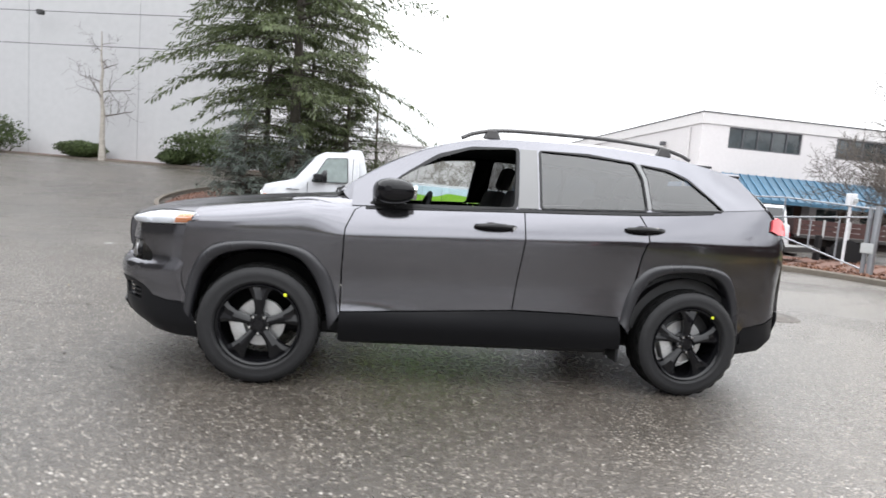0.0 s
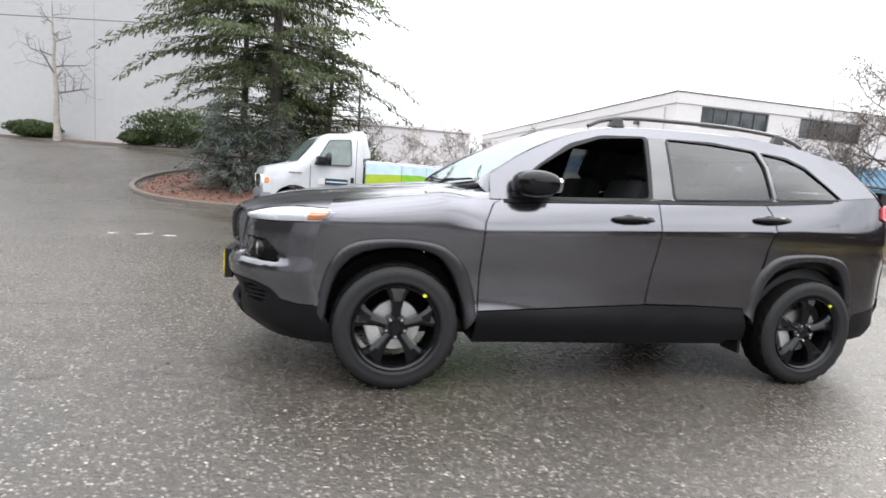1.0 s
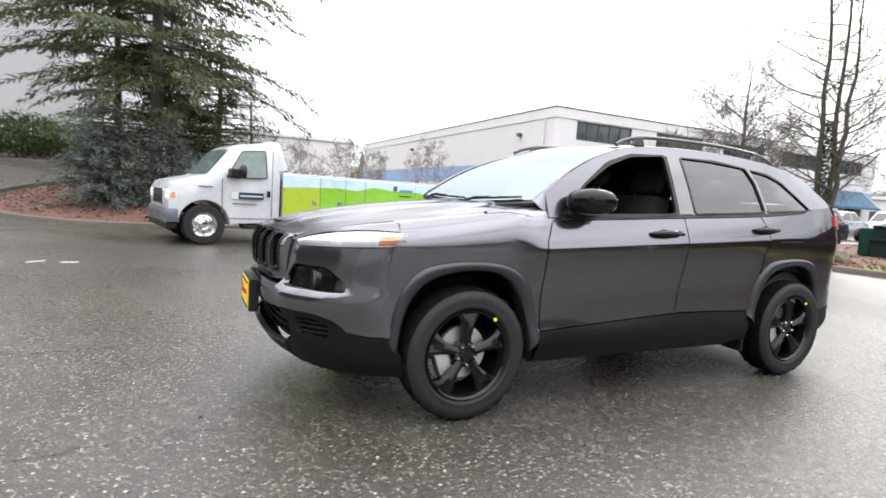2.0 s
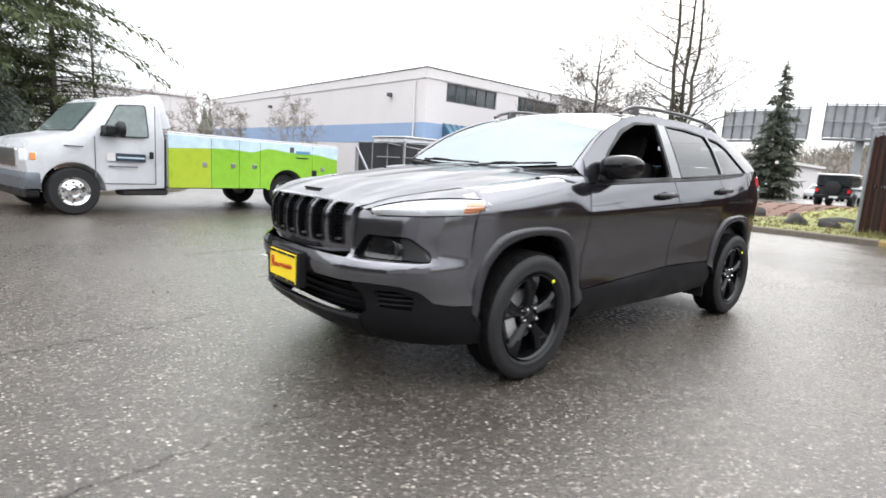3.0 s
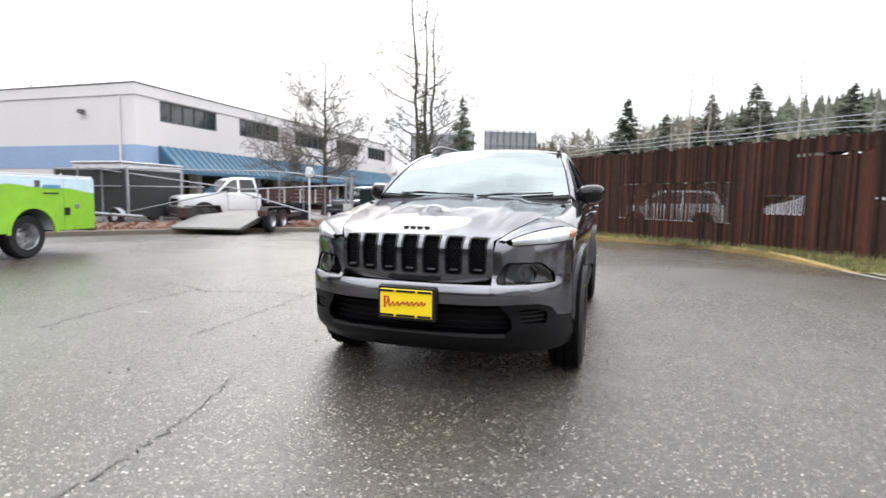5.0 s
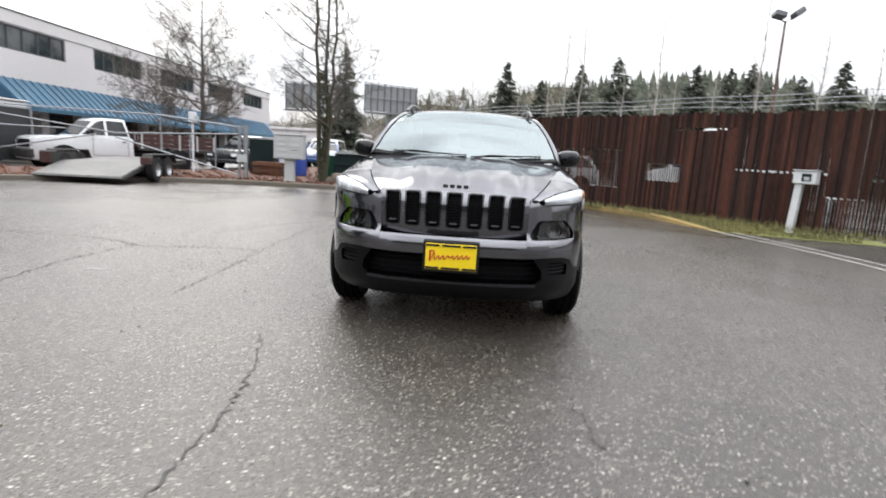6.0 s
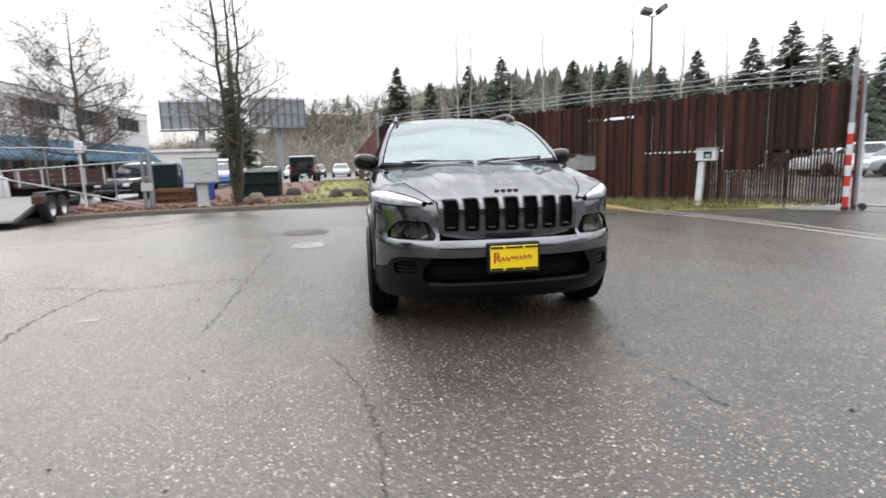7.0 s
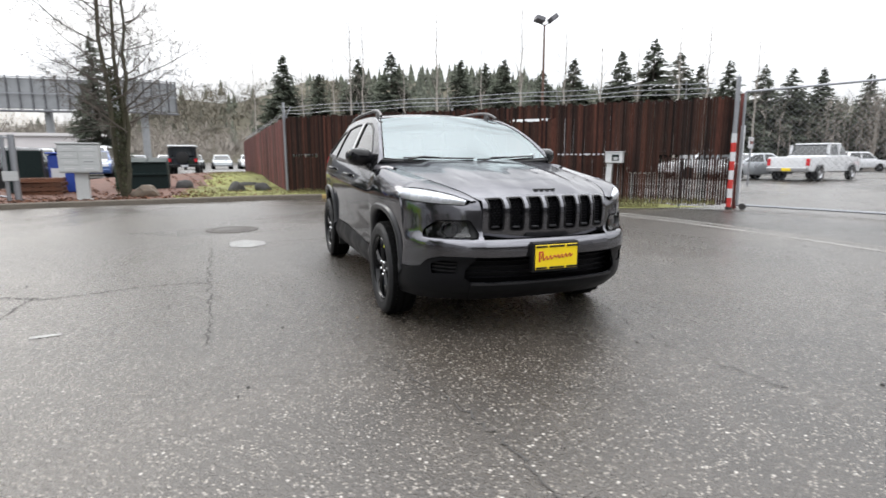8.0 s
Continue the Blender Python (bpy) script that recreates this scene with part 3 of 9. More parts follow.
def build_suv():
    car = thing("suv", pose(0, 0, 0), "dark grey metallic mid-size suv, wet bonnet, black wheels, driver's window down", "car")
    IN_L = (0, 1, 0)

    def flank(name, pts, material, holes=(), label="", off=0.0, flange=0.025, du=0.06, dv=0.06):
        """A panel on both sides from its outline in (x, height)."""
        loop = [sv(*p) for p in pts]
        hs = [[sv(*p) for p in h] for h in holes]

        def sh(u, v):
            p = side(u, v)
            return (p.x, p.y - off, p.z)
        a = part(name, sheet(loop, sh, du, dv, hs, flange, IN_L), material, car, label, 40)
        mirror_y(a)
        return a

    f_out = spline([(-1.778, 0.43), (-1.758, 0.58), (-1.710, 0.712), (-1.622, 0.802), (-1.46, 0.840), (-1.24, 0.840), (-1.088, 0.802), (-0.985, 0.70), (-0.928, 0.575), (-0.897, 0.43)], 4)
    f_in = spline([(-1.735, 0.36), (-1.715, 0.52), (-1.67, 0.65), (-1.575, 0.745), (-1.41, 0.790), (-1.25, 0.788), (-1.125, 0.740), (-1.035, 0.62), (-0.98, 0.48), (-0.955, 0.34)], 4)
    r_out = spline([(0.870, 0.47), (0.900, 0.63), (0.952, 0.762), (1.045, 0.842), (1.22, 0.868), (1.44, 0.866), (1.588, 0.820), (1.665, 0.70), (1.70, 0.56), (1.715, 0.42)], 4)
    r_in = spline([(0.928, 0.40), (0.950, 0.56), (1.000, 0.69), (1.095, 0.777), (1.25, 0.815), (1.42, 0.812), (1.545, 0.760), (1.62, 0.65), (1.655, 0.50), (1.67, 0.36)], 4)

    def flare(name, outer, inner):
        """A rounded lip along a wheel arch, both sides."""
        prof = [(0.0, -0.004), (0.12, 0.012), (0.30, 0.020), (0.55, 0.020), (0.85, 0.014), (1.0, 0.004), (1.02, -0.02), (1.04, -0.07)]
        bm = bmesh.new()
        rows = []
        for (xo, zo), (xi, zi) in zip(outer, inner):
            row = []
            for k, off in prof:
                x, z = xo + (xi - xo) * k, zo + (zi - zo) * k
                p = side(*sv(x, z))
                row.append(bm.verts.new((p.x, p.y - off, p.z)))
            rows.append(row)
        for p, q in zip(rows, rows[1:]):
            for j in range(len(prof) - 1):
                bm.faces.new((p[j], p[j + 1], q[j + 1], q[j]))
        bmesh.ops.recalc_face_normals(bm, faces=bm.faces[:])
        mirror_y(part(name, bm, FLARE, car, "dark grey plastic wheel arch flare", 50))

    # front wing: behind the lamp, over the arch, to the door
    top = [(x, crease(x) + (interp(x, BELT) - crease(x)) * 0.999) for x in np.linspace(-0.80, -1.70, 12)]
    wing = [(-0.897, 0.46), (-0.90, 0.70), (-0.893, 0.95), (-0.845, 1.06), (-0.80, 1.085)] + top[1:] + [(-1.755, 0.93), (-1.79, 0.82), (-1.80, 0.62), (-1.79, 0.45)] + f_out
    flank("front_wing", wing, PAINT, du=0.05, dv=0.05)
    flare("front_wheel_arch_flare", f_out, f_in)
    # doors
    fd = [(-0.888, 0.455), (-0.892, 0.70), (-0.885, 0.95), (-0.837, 1.06), (-0.79, 1.087)] + [(x, interp(x, BELT)) for x in np.linspace(-0.7, 0.185, 9)] + [(0.19, 0.95), (0.157, 0.55), (0.152, 0.515), (-0.4, 0.482)]
    flank("front_door", fd, PAINT)
    rd = [(0.160, 0.517), (0.165, 0.55), (0.198, 0.95), (0.193, 1.139)] + [(x, interp(x, BELT)) for x in np.linspace(0.3, 0.93, 7)] + [(0.985, 1.08), (0.995, 1.0), (0.955, 0.90)] + [p for p in r_out if p[0] < 0.95][::-1] + [(0.86, 0.505), (0.5, 0.515)]
    flank("rear_door", rd, PAINT)
    # lower cladding along the sills
    flank("sill_cladding", [(-0.90, 0.27), (-0.895, 0.447), (-0.4, 0.474), (0.15, 0.507), (0.5, 0.507), (0.862, 0.497), (0.90, 0.29)], CLADDING, label="black plastic sill cladding")
    flare("rear_wheel_arch_flare", r_out, r_in)
    # rear quarter
    q = [p for p in r_out if p[0] >= 0.945] + [(1.76, 0.47), (1.95, 0.50), (2.085, 0.55), (2.10, 0.75), (2.07, 0.98), (2.02, 1.10), (1.93, 1.20), (1.87, 1.25)] + [(x, interp(x, BELT)) for x in np.linspace(1.8, 0.94, 10)] + [(0.994, 1.08), (1.004, 1.0), (0.964, 0.895)]
    flank("rear_quarter_panel", q, PAINT)
    flank("rear_bumper_corner", [(1.72, 0.40), (1.725, 0.465), (1.95, 0.49), (2.09, 0.54), (2.115, 0.50), (2.09, 0.40), (1.95, 0.30), (1.72, 0.27)], CLADDING, label="black plastic rear bumper")
    # glasshouse: frame with openings
    def upper(name, pts, material, holes=(), label="", off=0.0, flange=0.02, both=True, du=0.08, dv=0.06):
        def sh(u, v):
            p = glasshouse(u, v)
            return (p.x, p.y - off, p.z)
        a = part(name, sheet(pts, sh, du, dv, holes, flange, IN_L), material, car, label, 40)
        if both:
            mirror_y(a)
        return a
    rs = [(x, interp(x, ROOF_SIDE)) for x in np.linspace(-0.86, 1.74, 26)]
    fwin = rounded([(-0.745, 1.108), (-0.56, 1.275), (-0.35, 1.395), (-0.15, 1.462), (0.150, 1.489), (0.122, 1.147), (-0.3, 1.128)], 0.03)
    rwin = rounded([(0.300, 1.155), (0.312, 1.492), (0.62, 1.490), (0.945, 1.470), (0.985, 1.38), (0.990, 1.193)], 0.025)
    qwin = rounded([(1.030, 1.198), (1.028, 1.38), (0.995, 1.463), (1.18, 1.440), (1.31, 1.395), (1.44, 1.30), (1.525, 1.225)], 0.022)
    frame_out = [(-0.86, 1.086)] + [(x, interp(x, BELT) + 0.002) for x in np.linspace(-0.8, 1.86, 24)] + [(1.83, 1.31), (1.78, 1.38)] + rs[::-1]
    grow = lambda pts, d: [tuple(Vector(p) + (Vector(p) - Vector((sum(q[0] for q in pts) / len(pts), sum(q[1] for q in pts) / len(pts)))).normalized() * d) for p in pts]
    upper("window_surround", frame_out, PAINT, [grow(fwin, 0.021), grow(rwin, 0.013), grow(qwin, 0.013)])
    for w, nm in ((fwin, "front_window_trim"), (rwin, "rear_window_trim"), (qwin, "quarter_window_trim")):
        upper(nm, grow(w, 0.024 if w is fwin else 0.016), BLACKTRIM, [w], off=0.004, label="black window seal")
    g = upper("rear_door_glass", grow(rwin, 0.01), PRIVACY, off=-0.008, flange=0, label="dark tinted glass")
    upper("quarter_glass", grow(qwin, 0.01), PRIVACY, off=-0.008, flange=0, label="dark tinted glass")
    pane = upper("front_door_glass", grow(fwin, 0.01), GLASS, off=-0.008, flange=0, both=False, label="clear door glass, wound up")
    for v in pane.data.vertices:
        v.co.y = -v.co.y
    pane.data.flip_normals()
    # belt strip
    flank("belt_moulding", [(x, interp(x, BELT) - 0.001) for x in np.linspace(-0.78, 1.46, 20)] + [(x, interp(x, BELT) - 0.016) for x in np.linspace(1.46, -0.78, 20)], BLACKTRIM, off=0.008, flange=0.012)
    # B pillar covers
    upper("pillar_cover", [(0.146, 1.145), (0.176, 1.492), (0.286, 1.495), (0.276, 1.150)], PILLARBLACK, off=0.006)
    upper("rear_pillar_cover", [(0.998, 1.197), (0.994, 1.38), (0.955, 1.470), (0.985, 1.466), (1.020, 1.38), (1.022, 1.200)], PILLARBLACK, off=0.006)

    # roof
    def roof(u, v):
        x = -0.22 + 1.98 * v + (0.10 * u * u) * (1 - v)
        zs = interp(x, ROOF_SIDE)
        ys = abs(glasshouse(x, zs).y)
        crown = interp(v, [(0, 0.022), (0.3, 0.045), (0.7, 0.055), (1, 0.05)])
        return (x, u * ys, zs + crown * (1 - abs(u) ** 2.6))
    part("roof", sheet([(-1, 0), (1, 0), (1, 1), (-1, 1)], roof, 0.1, 0.05, (), 0.02, (0, 0, -1)), WETSKYPAINT, car, smooth=40)

    # windscreen
    def screen(u, v):
        xe = -0.93 + 0.825 * v
        ze = interp(xe, ROOF_SIDE) - 0.006
        xc = -0.995 + 0.765 * v
        zc = 1.135 * (1 - v) + 1.547 * v + 0.045 * math.sin(math.pi * v)
        return (xc + (xe - xc) * u * u, u * (0.778 * (1 - v) + 0.60 * v), zc + (ze - zc) * u * u)
    part("windscreen", sheet([(-0.97, 0.02), (0.97, 0.02), (0.97, 0.97), (-0.97, 0.97)], screen, 0.12, 0.1, (), 0, (0, 0, -1)), WINDSCREEN, car, "wet windscreen reflecting the sky")
    part("windscreen_frit", sheet([(-1, 0), (1, 0), (1, 1), (-1, 1)], lambda u, v: tuple(Vector(screen(u, v)) - Vector((0, 0, 0.006))), 0.12, 0.1, [[(-0.975, 0.032), (0.975, 0.032), (0.975, 0.965), (-0.975, 0.965)]], 0.015, (0, 0, -1)), BLACKTRIM, car)
    # A pillars, between screen and side frame
    for s in (-1, 1):
        bm = bmesh.new()
        rows = []
        for i in range(15):
            v = i / 14
            a = Vector(screen(s * 0.985, v)) + Vector((0, 0, 0.004))
            x = max(-0.855, -0.91 + 0.84 * v)
            b = glasshouse(x, interp(x, ROOF_SIDE) - 0.004, s)
            if i == 0:
                b = Vector((-0.86, s * 0.815, 1.10))
            mid = (a + b) / 2 + Vector((-0.005, s * 0.006, 0.004))
            rows.append([bm.verts.new(p) for p in (a, a.lerp(mid, 0.55) + Vector((0, 0, 0.004)), mid, mid.lerp(b, 0.5) + Vector((0, s * 0.004, 0.003)), b)])
        for p, r in zip(rows, rows[1:]):
            for k in range(4):
                bm.faces.new((p[k], p[k + 1], r[k + 1], r[k]))
        bmesh.ops.recalc_face_normals(bm, faces=bm.faces[:])
        part("windscreen_pillar", bm, PAINT, car, smooth=50)
    # cowl panel under the screen, and wipers
    bm = bmesh.new()
    rows = []
    for u in np.linspace(-0.88, 0.88, 21):
        a = Vector(screen(u, 0.03))
        b = Vector((-1.07 + 0.24 * u * u, u * 0.735, 1.125 - 0.014 * u * u))
        rows.append([bm.verts.new(a + Vector((0.02, 0, -0.01))), bm.verts.new(a.lerp(b, 0.5) + Vector((0, 0, -0.02))), bm.verts.new(b + Vector((0, 0, -0.012)))])
    for p, r in zip(rows, rows[1:]):
        for k in range(2):
            bm.faces.new((p[k], p[k + 1], r[k + 1], r[k]))
    part("cowl", bm, BLACKTRIM, car)
    for y0, y1 in ((0.58, -0.02), (-0.05, -0.62)):
        bm = bmesh.new()
        pts = []
        for i in range(9):
            y = y0 + (y1 - y0) * i / 8
            pts.append(Vector(screen(y / 0.75, 0.028 + 0.016 * i / 8)) + Vector((-0.006, 0, 0.007 + 0.005 * math.sin(math.pi * i / 8))))
        tube(bm, pts, 0.0065, 6)
        tube(bm, [pts[0] + Vector((-0.03, 0, -0.02)), pts[2] + Vector((-0.012, 0, 0.008)), pts[4] + Vector((0, 0, 0.004))], 0.007, 6)
        part("wiper", bm, BLACKTRIM, car, "black windscreen wiper")

    # bonnet: from the grille's foot up the face, over the rolled nose and back to the screen
    NOSE_X = [(0.672, -2.232), (0.72, -2.250), (0.80, -2.258), (0.86, -2.256), (0.885, -2.250), (0.905, -2.238)]

    def bonnet(u, w):
        """u across, w in metres up the face (below 0), over the roll (to 0.07) and then back along the top (to 1.07)."""
        au = abs(u)
        if w < 0:
            z = 0.905 + w
            return (interp(z, NOSE_X) + 0.083 * au**2.4, u * (0.465 + 0.05 * w), z)
        v = w / 0.07 * 0.04 if w < 0.07 else 0.04 + (w - 0.07) * 0.96
        xf, xr = -2.238, -0.96
        # outer edge runs from the grille corner along the lamp to the pillar
        xe = -2.155 + (-0.845 + 2.155) * v
        ye, ze = interp(xe, HOOD_Y), interp(xe, HOOD_Z)
        xc = xf + (xr - xf) * v
        zc = interp(xc, [(-2.238, 0.905), (-2.222, 0.926), (-2.19, 0.946), (-2.13, 0.967), (-2.0, 1.002), (-1.6, 1.072), (-1.2, 1.118), (-0.96, 1.142)])
        x = xc + (xe - xc) * au**2.4
        e = au**2.6
        z = zc * (1 - e) + ze * e
        z += 0.012 * ease(0.62, 0.5, au) * ease(0, 0.25, v) - 0.006 * ease(0.2, 0.0, au) * ease(0.1, 0.5, v)
        return (x, u * ye, z)

    def face(y, w, d=0.0):
        p = bonnet(y / (0.465 + 0.05 * min(w, 0)), w)
        return (p[0] + d, p[1], p[2] - 0.5 * d * clamp01((w + 0.03) / 0.06))
    slots = []
    for i in range(7):
        c = 0.375 - 0.125 * i
        slots.append(rounded([(c - 0.046, -0.186), (c - 0.050, 0.032), (c + 0.050, 0.032), (c + 0.046, -0.186)], 0.022))
    part("bonnet", sheet([(-0.994, 0.05), (0.994, 0.05), (0.994, 1.07), (-0.994, 1.07)], bonnet, 0.05, 0.05, (), 0.02, (0, 0, -1)), WETSKYPAINT, car, "wet dark grey bonnet", 45)
    part("bonnet_nose", sheet([(-0.460, 0.0505), (-0.452, 0.0), (-0.455, -0.233), (0.455, -0.233), (0.452, 0.0), (0.460, 0.0505)], face, 0.03, 0.025, slots, 0.03, (1, 0, 0)), PAINT, car, "body-coloured nose with seven grille slots", 50)
    # wing top between bonnet edge, wing and pillar foot
    for s in (-1, 1):
        bm = bmesh.new()
        rows = []
        for w in np.linspace(0.78, 1.07, 9):
            a = Vector(bonnet(s * 0.996, w)) - Vector((0, 0, 0.003))
            b = side(a.x, 1.93, s) + Vector((0, -s * 0.004, 0))
            mid = a.lerp(b, 0.5) + Vector((0, s * 0.010, 0.012))
            rows.append([bm.verts.new(p) for p in (a, a.lerp(mid, 0.5) + Vector((0, s * 0.003, 0.005)), mid, mid.lerp(b, 0.5) + Vector((0, s * 0.004, 0.003)), b)])
        a, b = rows[-1][0].co.copy(), rows[-1][-1].co.copy()
        end = Vector((-0.79, s * 0.795, 1.175))
        rows.append([bm.verts.new(v.co.lerp(end, 0.75)) for v in rows[-1]])
        for p, r in zip(rows, rows[1:]):
            for k in range(4):
                bm.faces.new((p[k], p[k + 1], r[k + 1], r[k]))
        bmesh.ops.recalc_face_normals(bm, faces=bm.faces[:])
        part("wing_top", bm, WETSKYPAINT, car, smooth=60)
    # raised letters on the bonnet's nose, as bars
    bm = bmesh.new()
    for i in range(4):
        y = 0.066 - 0.042 * i
        p = Vector(bonnet(y / 0.5, 0.105))
        box(bm, p.x - 0.014, p.x + 0.014, y - 0.015, y + 0.015, p.z - 0.002, p.z + 0.008, 0.003)
    part("bonnet_badge", bm, GLOSSBLACK, car, "small black badge shown as bars")

    # nose: upper skin with lamp pods, bumper bar, lower black part
    T9 = math.pi / 2

    def nose(name, loop, material, holes=(), off=0.0, label="", flange=0.02, dt=0.05, dz=0.025, smooth=40):
        return part(name, sheet(loop, lambda t, z: tuple(fascia(t, z, off)), dt, dz, holes, flange, (1, 0, 0)), material, car, label, smooth)

    def both(name, loop, material, holes=(), off=0.0, label="", flange=0.02, **k):
        a = nose(name, [(-t, z) for t, z in loop], material, [[(-t, z) for t, z in h] for h in holes], off, label, flange, **k)
        mirror_y(a)
        return a
    # (angle, height) outlines on the right half
    ta = fx(-1.80, 1)
    pod = rounded([(ft(0.475), 0.672), (ft(0.47), 0.70), (ft(0.52), 0.785), (ft(0.70), 0.785), (ft(0.765), 0.72), (ft(0.775), 0.668)], 0.028)
    upperskin = [(ft(0.452), 0.664), (ft(0.445), 0.78), (ft(0.462), 0.907), (ft(0.498), 0.905), (ft(0.53), 0.878), (ft(0.62), 0.877), (ft(0.72), 0.883), (ft(0.80), 0.892), (fx(-1.86, 1), 0.90), (fx(-1.775, 1), 0.915), (ta, 0.84), (fx(-1.815, 1), 0.70), (fx(-1.81, 1), 0.56), (fx(-1.79, 1), 0.46), (fx(-1.88, 1), 0.462), (fx(-1.96, 1), 0.478), (ft(0.755), 0.533), (ft(0.70), 0.556), (ft(0.60), 0.560), (ft(0.45), 0.556)]
    both("front_bumper_side", upperskin, PAINT, [pod])
    nose("front_bumper_bar", [(ft(-0.449), 0.556), (ft(0.449), 0.556), (ft(0.451), 0.664), (ft(-0.451), 0.664)], PAINT, dt=0.04)
    # recessed fog lamp pods
    both("fog_lamp_pod", [(t * 1.0, z) for t, z in grow(pod, 0.012)], BLACKTRIM, off=-0.045, flange=0, label="black fog lamp recess")
    both("fog_lamp_lens", rounded([(ft(0.52), 0.677), (ft(0.540), 0.774), (ft(0.695), 0.776), (ft(0.762), 0.715), (ft(0.770), 0.674)], 0.025), SMOKELENS, off=-0.008, flange=0.03, label="smoked fog lamp lens")
    for s in (-1, 1):
        p = fascia(s * ft(0.645), 0.72, -0.03)
        bm = bmesh.new()
        lathe(bm, [(0.0, 0.012), (0.03, 0.006), (0.042, -0.012), (0.044, -0.02)], 20, "x", (p.x, p.y, p.z))
        part("fog_lamp", bm, STEEL, car, "round fog lamp reflector")
        bm = bmesh.new()
        lathe(bm, [(0.044, 0.0), (0.052, -0.012), (0.056, 0.012)], 20, "x", (p.x, p.y, p.z))
        part("fog_lamp_ring", bm, GLOSSBLACK, car)
    # lower black part with the wide intake
    low_side = [(ft(0.50), 0.553), (ft(0.60), 0.556), (ft(0.70), 0.552), (ft(0.755), 0.529), (fx(-1.96, 1), 0.474), (fx(-1.88, 1), 0.457), (fx(-1.785, 1), 0.452), (fx(-1.745, 1), 0.36), (fx(-1.75, 1), 0.25), (ft(0.80), 0.245), (ft(0.60), 0.25), (ft(0.505), 0.25), (ft(0.53), 0.39), (ft(0.565), 0.42), (ft(0.56), 0.47)]
    vent = rounded([(ft(0.605), 0.445), (ft(0.60), 0.525), (ft(0.69), 0.53), (ft(0.74), 0.50), (ft(0.735), 0.435)], 0.02)
    both("lower_bumper_side", low_side, CLADDING, [vent], label="black plastic lower bumper")
    both("lower_vent", grow(vent, 0.01), MESHBLACK, off=-0.03, flange=0)
    for k in range(3):
        both("vent_bar", [(ft(0.607), 0.455 + 0.024 * k), (ft(0.735), 0.455 + 0.024 * k), (ft(0.735), 0.463 + 0.024 * k), (ft(0.607), 0.463 + 0.024 * k)], BLACKTRIM, off=-0.012, flange=0.015, dz=0.01)
    nose("lower_lip", [(ft(-0.505), 0.25), (ft(0.505), 0.25), (ft(0.53), 0.385), (ft(0.30), 0.372), (ft(-0.30), 0.372), (ft(-0.53), 0.385)], CLADDING, off=0.006, label="black plastic lower lip")
    nose("lip_accent", [(ft(-0.52), 0.372), (ft(-0.2), 0.372), (ft(0.2), 0.372), (ft(0.52), 0.372), (ft(0.52), 0.388), (ft(0.2), 0.385), (ft(-0.2), 0.385), (ft(-0.52), 0.388)], FLARE, off=0.012, flange=0.03, dz=0.01)
    nose("intake_mesh", [(ft(-0.58), 0.37), (ft(0.58), 0.37), (ft(0.58), 0.56), (ft(-0.58), 0.56)], MESHBLACK, off=-0.07, flange=0)
    for k in range(4):
        z = 0.405 + 0.036 * k
        nose("intake_bar", [(ft(-0.565), z), (ft(0.565), z), (ft(0.565), z + 0.008), (ft(-0.565), z + 0.008)], MESHBLACK, off=-0.05, flange=0.02, dz=0.01)

    # seven grille slots: black bezel, mesh and a tab in each
    for i, sl in enumerate(slots):
        c = 0.375 - 0.125 * i
        part("grille_bezel", sheet(sl, lambda u, v: face(u, v, -0.004), 0.03, 0.025, [[(c + (u - c) * 0.80, -0.077 + (v + 0.077) * 0.93) for u, v in sl]], 0.035, (1, 0, 0)), GLOSSBLACK, car, smooth=50)
        bm = sheet(sl, lambda u, v: face(u, v, 0.035), 0.05, 0.05, (), 0, (1, 0, 0))
        for r in range(11):
            for q in range(4):
                yy = c - 0.036 + 0.024 * q + (0.012 if r % 2 else 0)
                if abs(yy - c) < 0.042:
                    g0 = face(yy, -0.165 + 0.0175 * r, 0.026)
                    box(bm, g0[0] - 0.004, g0[0] + 0.006, yy - 0.0085, yy + 0.0085, g0[2] - 0.0055, g0[2] + 0.0055)
        part("grille_mesh", bm, MESHBLACK, car, "black honeycomb mesh")
        bm = bmesh.new()
        g0 = face(c, -0.162, 0.004)
        box(bm, g0[0] - 0.004, g0[0] + 0.02, c - 0.024, c + 0.024, g0[2] - 0.006, g0[2] + 0.006, 0.003)
        part("grille_tab", bm, FLARE, car)

    # headlamps: a sliver between bonnet edge and bumper
    for s in (-1, 1):
        up, lo = [], []
        for i in range(17):
            k = i / 16
            x = -2.125 + (-1.695 + 2.125) * k
            up.append(Vector((x, s * (interp(x, LAMP_Y) + 0.004), interp(x, LAMP_Z) - 0.004)))
            tl = ft(0.548) + (fx(-1.76, 1) - ft(0.548)) * k
            zl = interp(k, [(0, 0.873), (0.4, 0.880), (0.7, 0.890), (0.88, 0.898), (1.0, 0.925)])
            lo.append(fascia(s * tl, zl, 0.002))
        up[-1] = lo[-1].lerp(up[-1], 0.7)

        def lampsheet(k0, k1, off, a=0.0, b=1.0):
            bm = bmesh.new()
            rows = []
            for i in range(17):
                k = i / 16
                if not k0 - 1e-6 <= k <= k1 + 1e-6:
                    continue
                row = []
                for j in range(6):
                    f = a + (b - a) * j / 5
                    p = lo[i].lerp(up[i], f)
                    bulge = 0.030 * math.sin(math.pi * f)
                    row.append(bm.verts.new(p + Vector((-0.5 * (1 - 0.5 * k), s * 0.5 * (0.5 + k), 0.35)) * bulge + Vector((0.7, -s * 0.5, -0.3)) * off))
                rows.append(row)
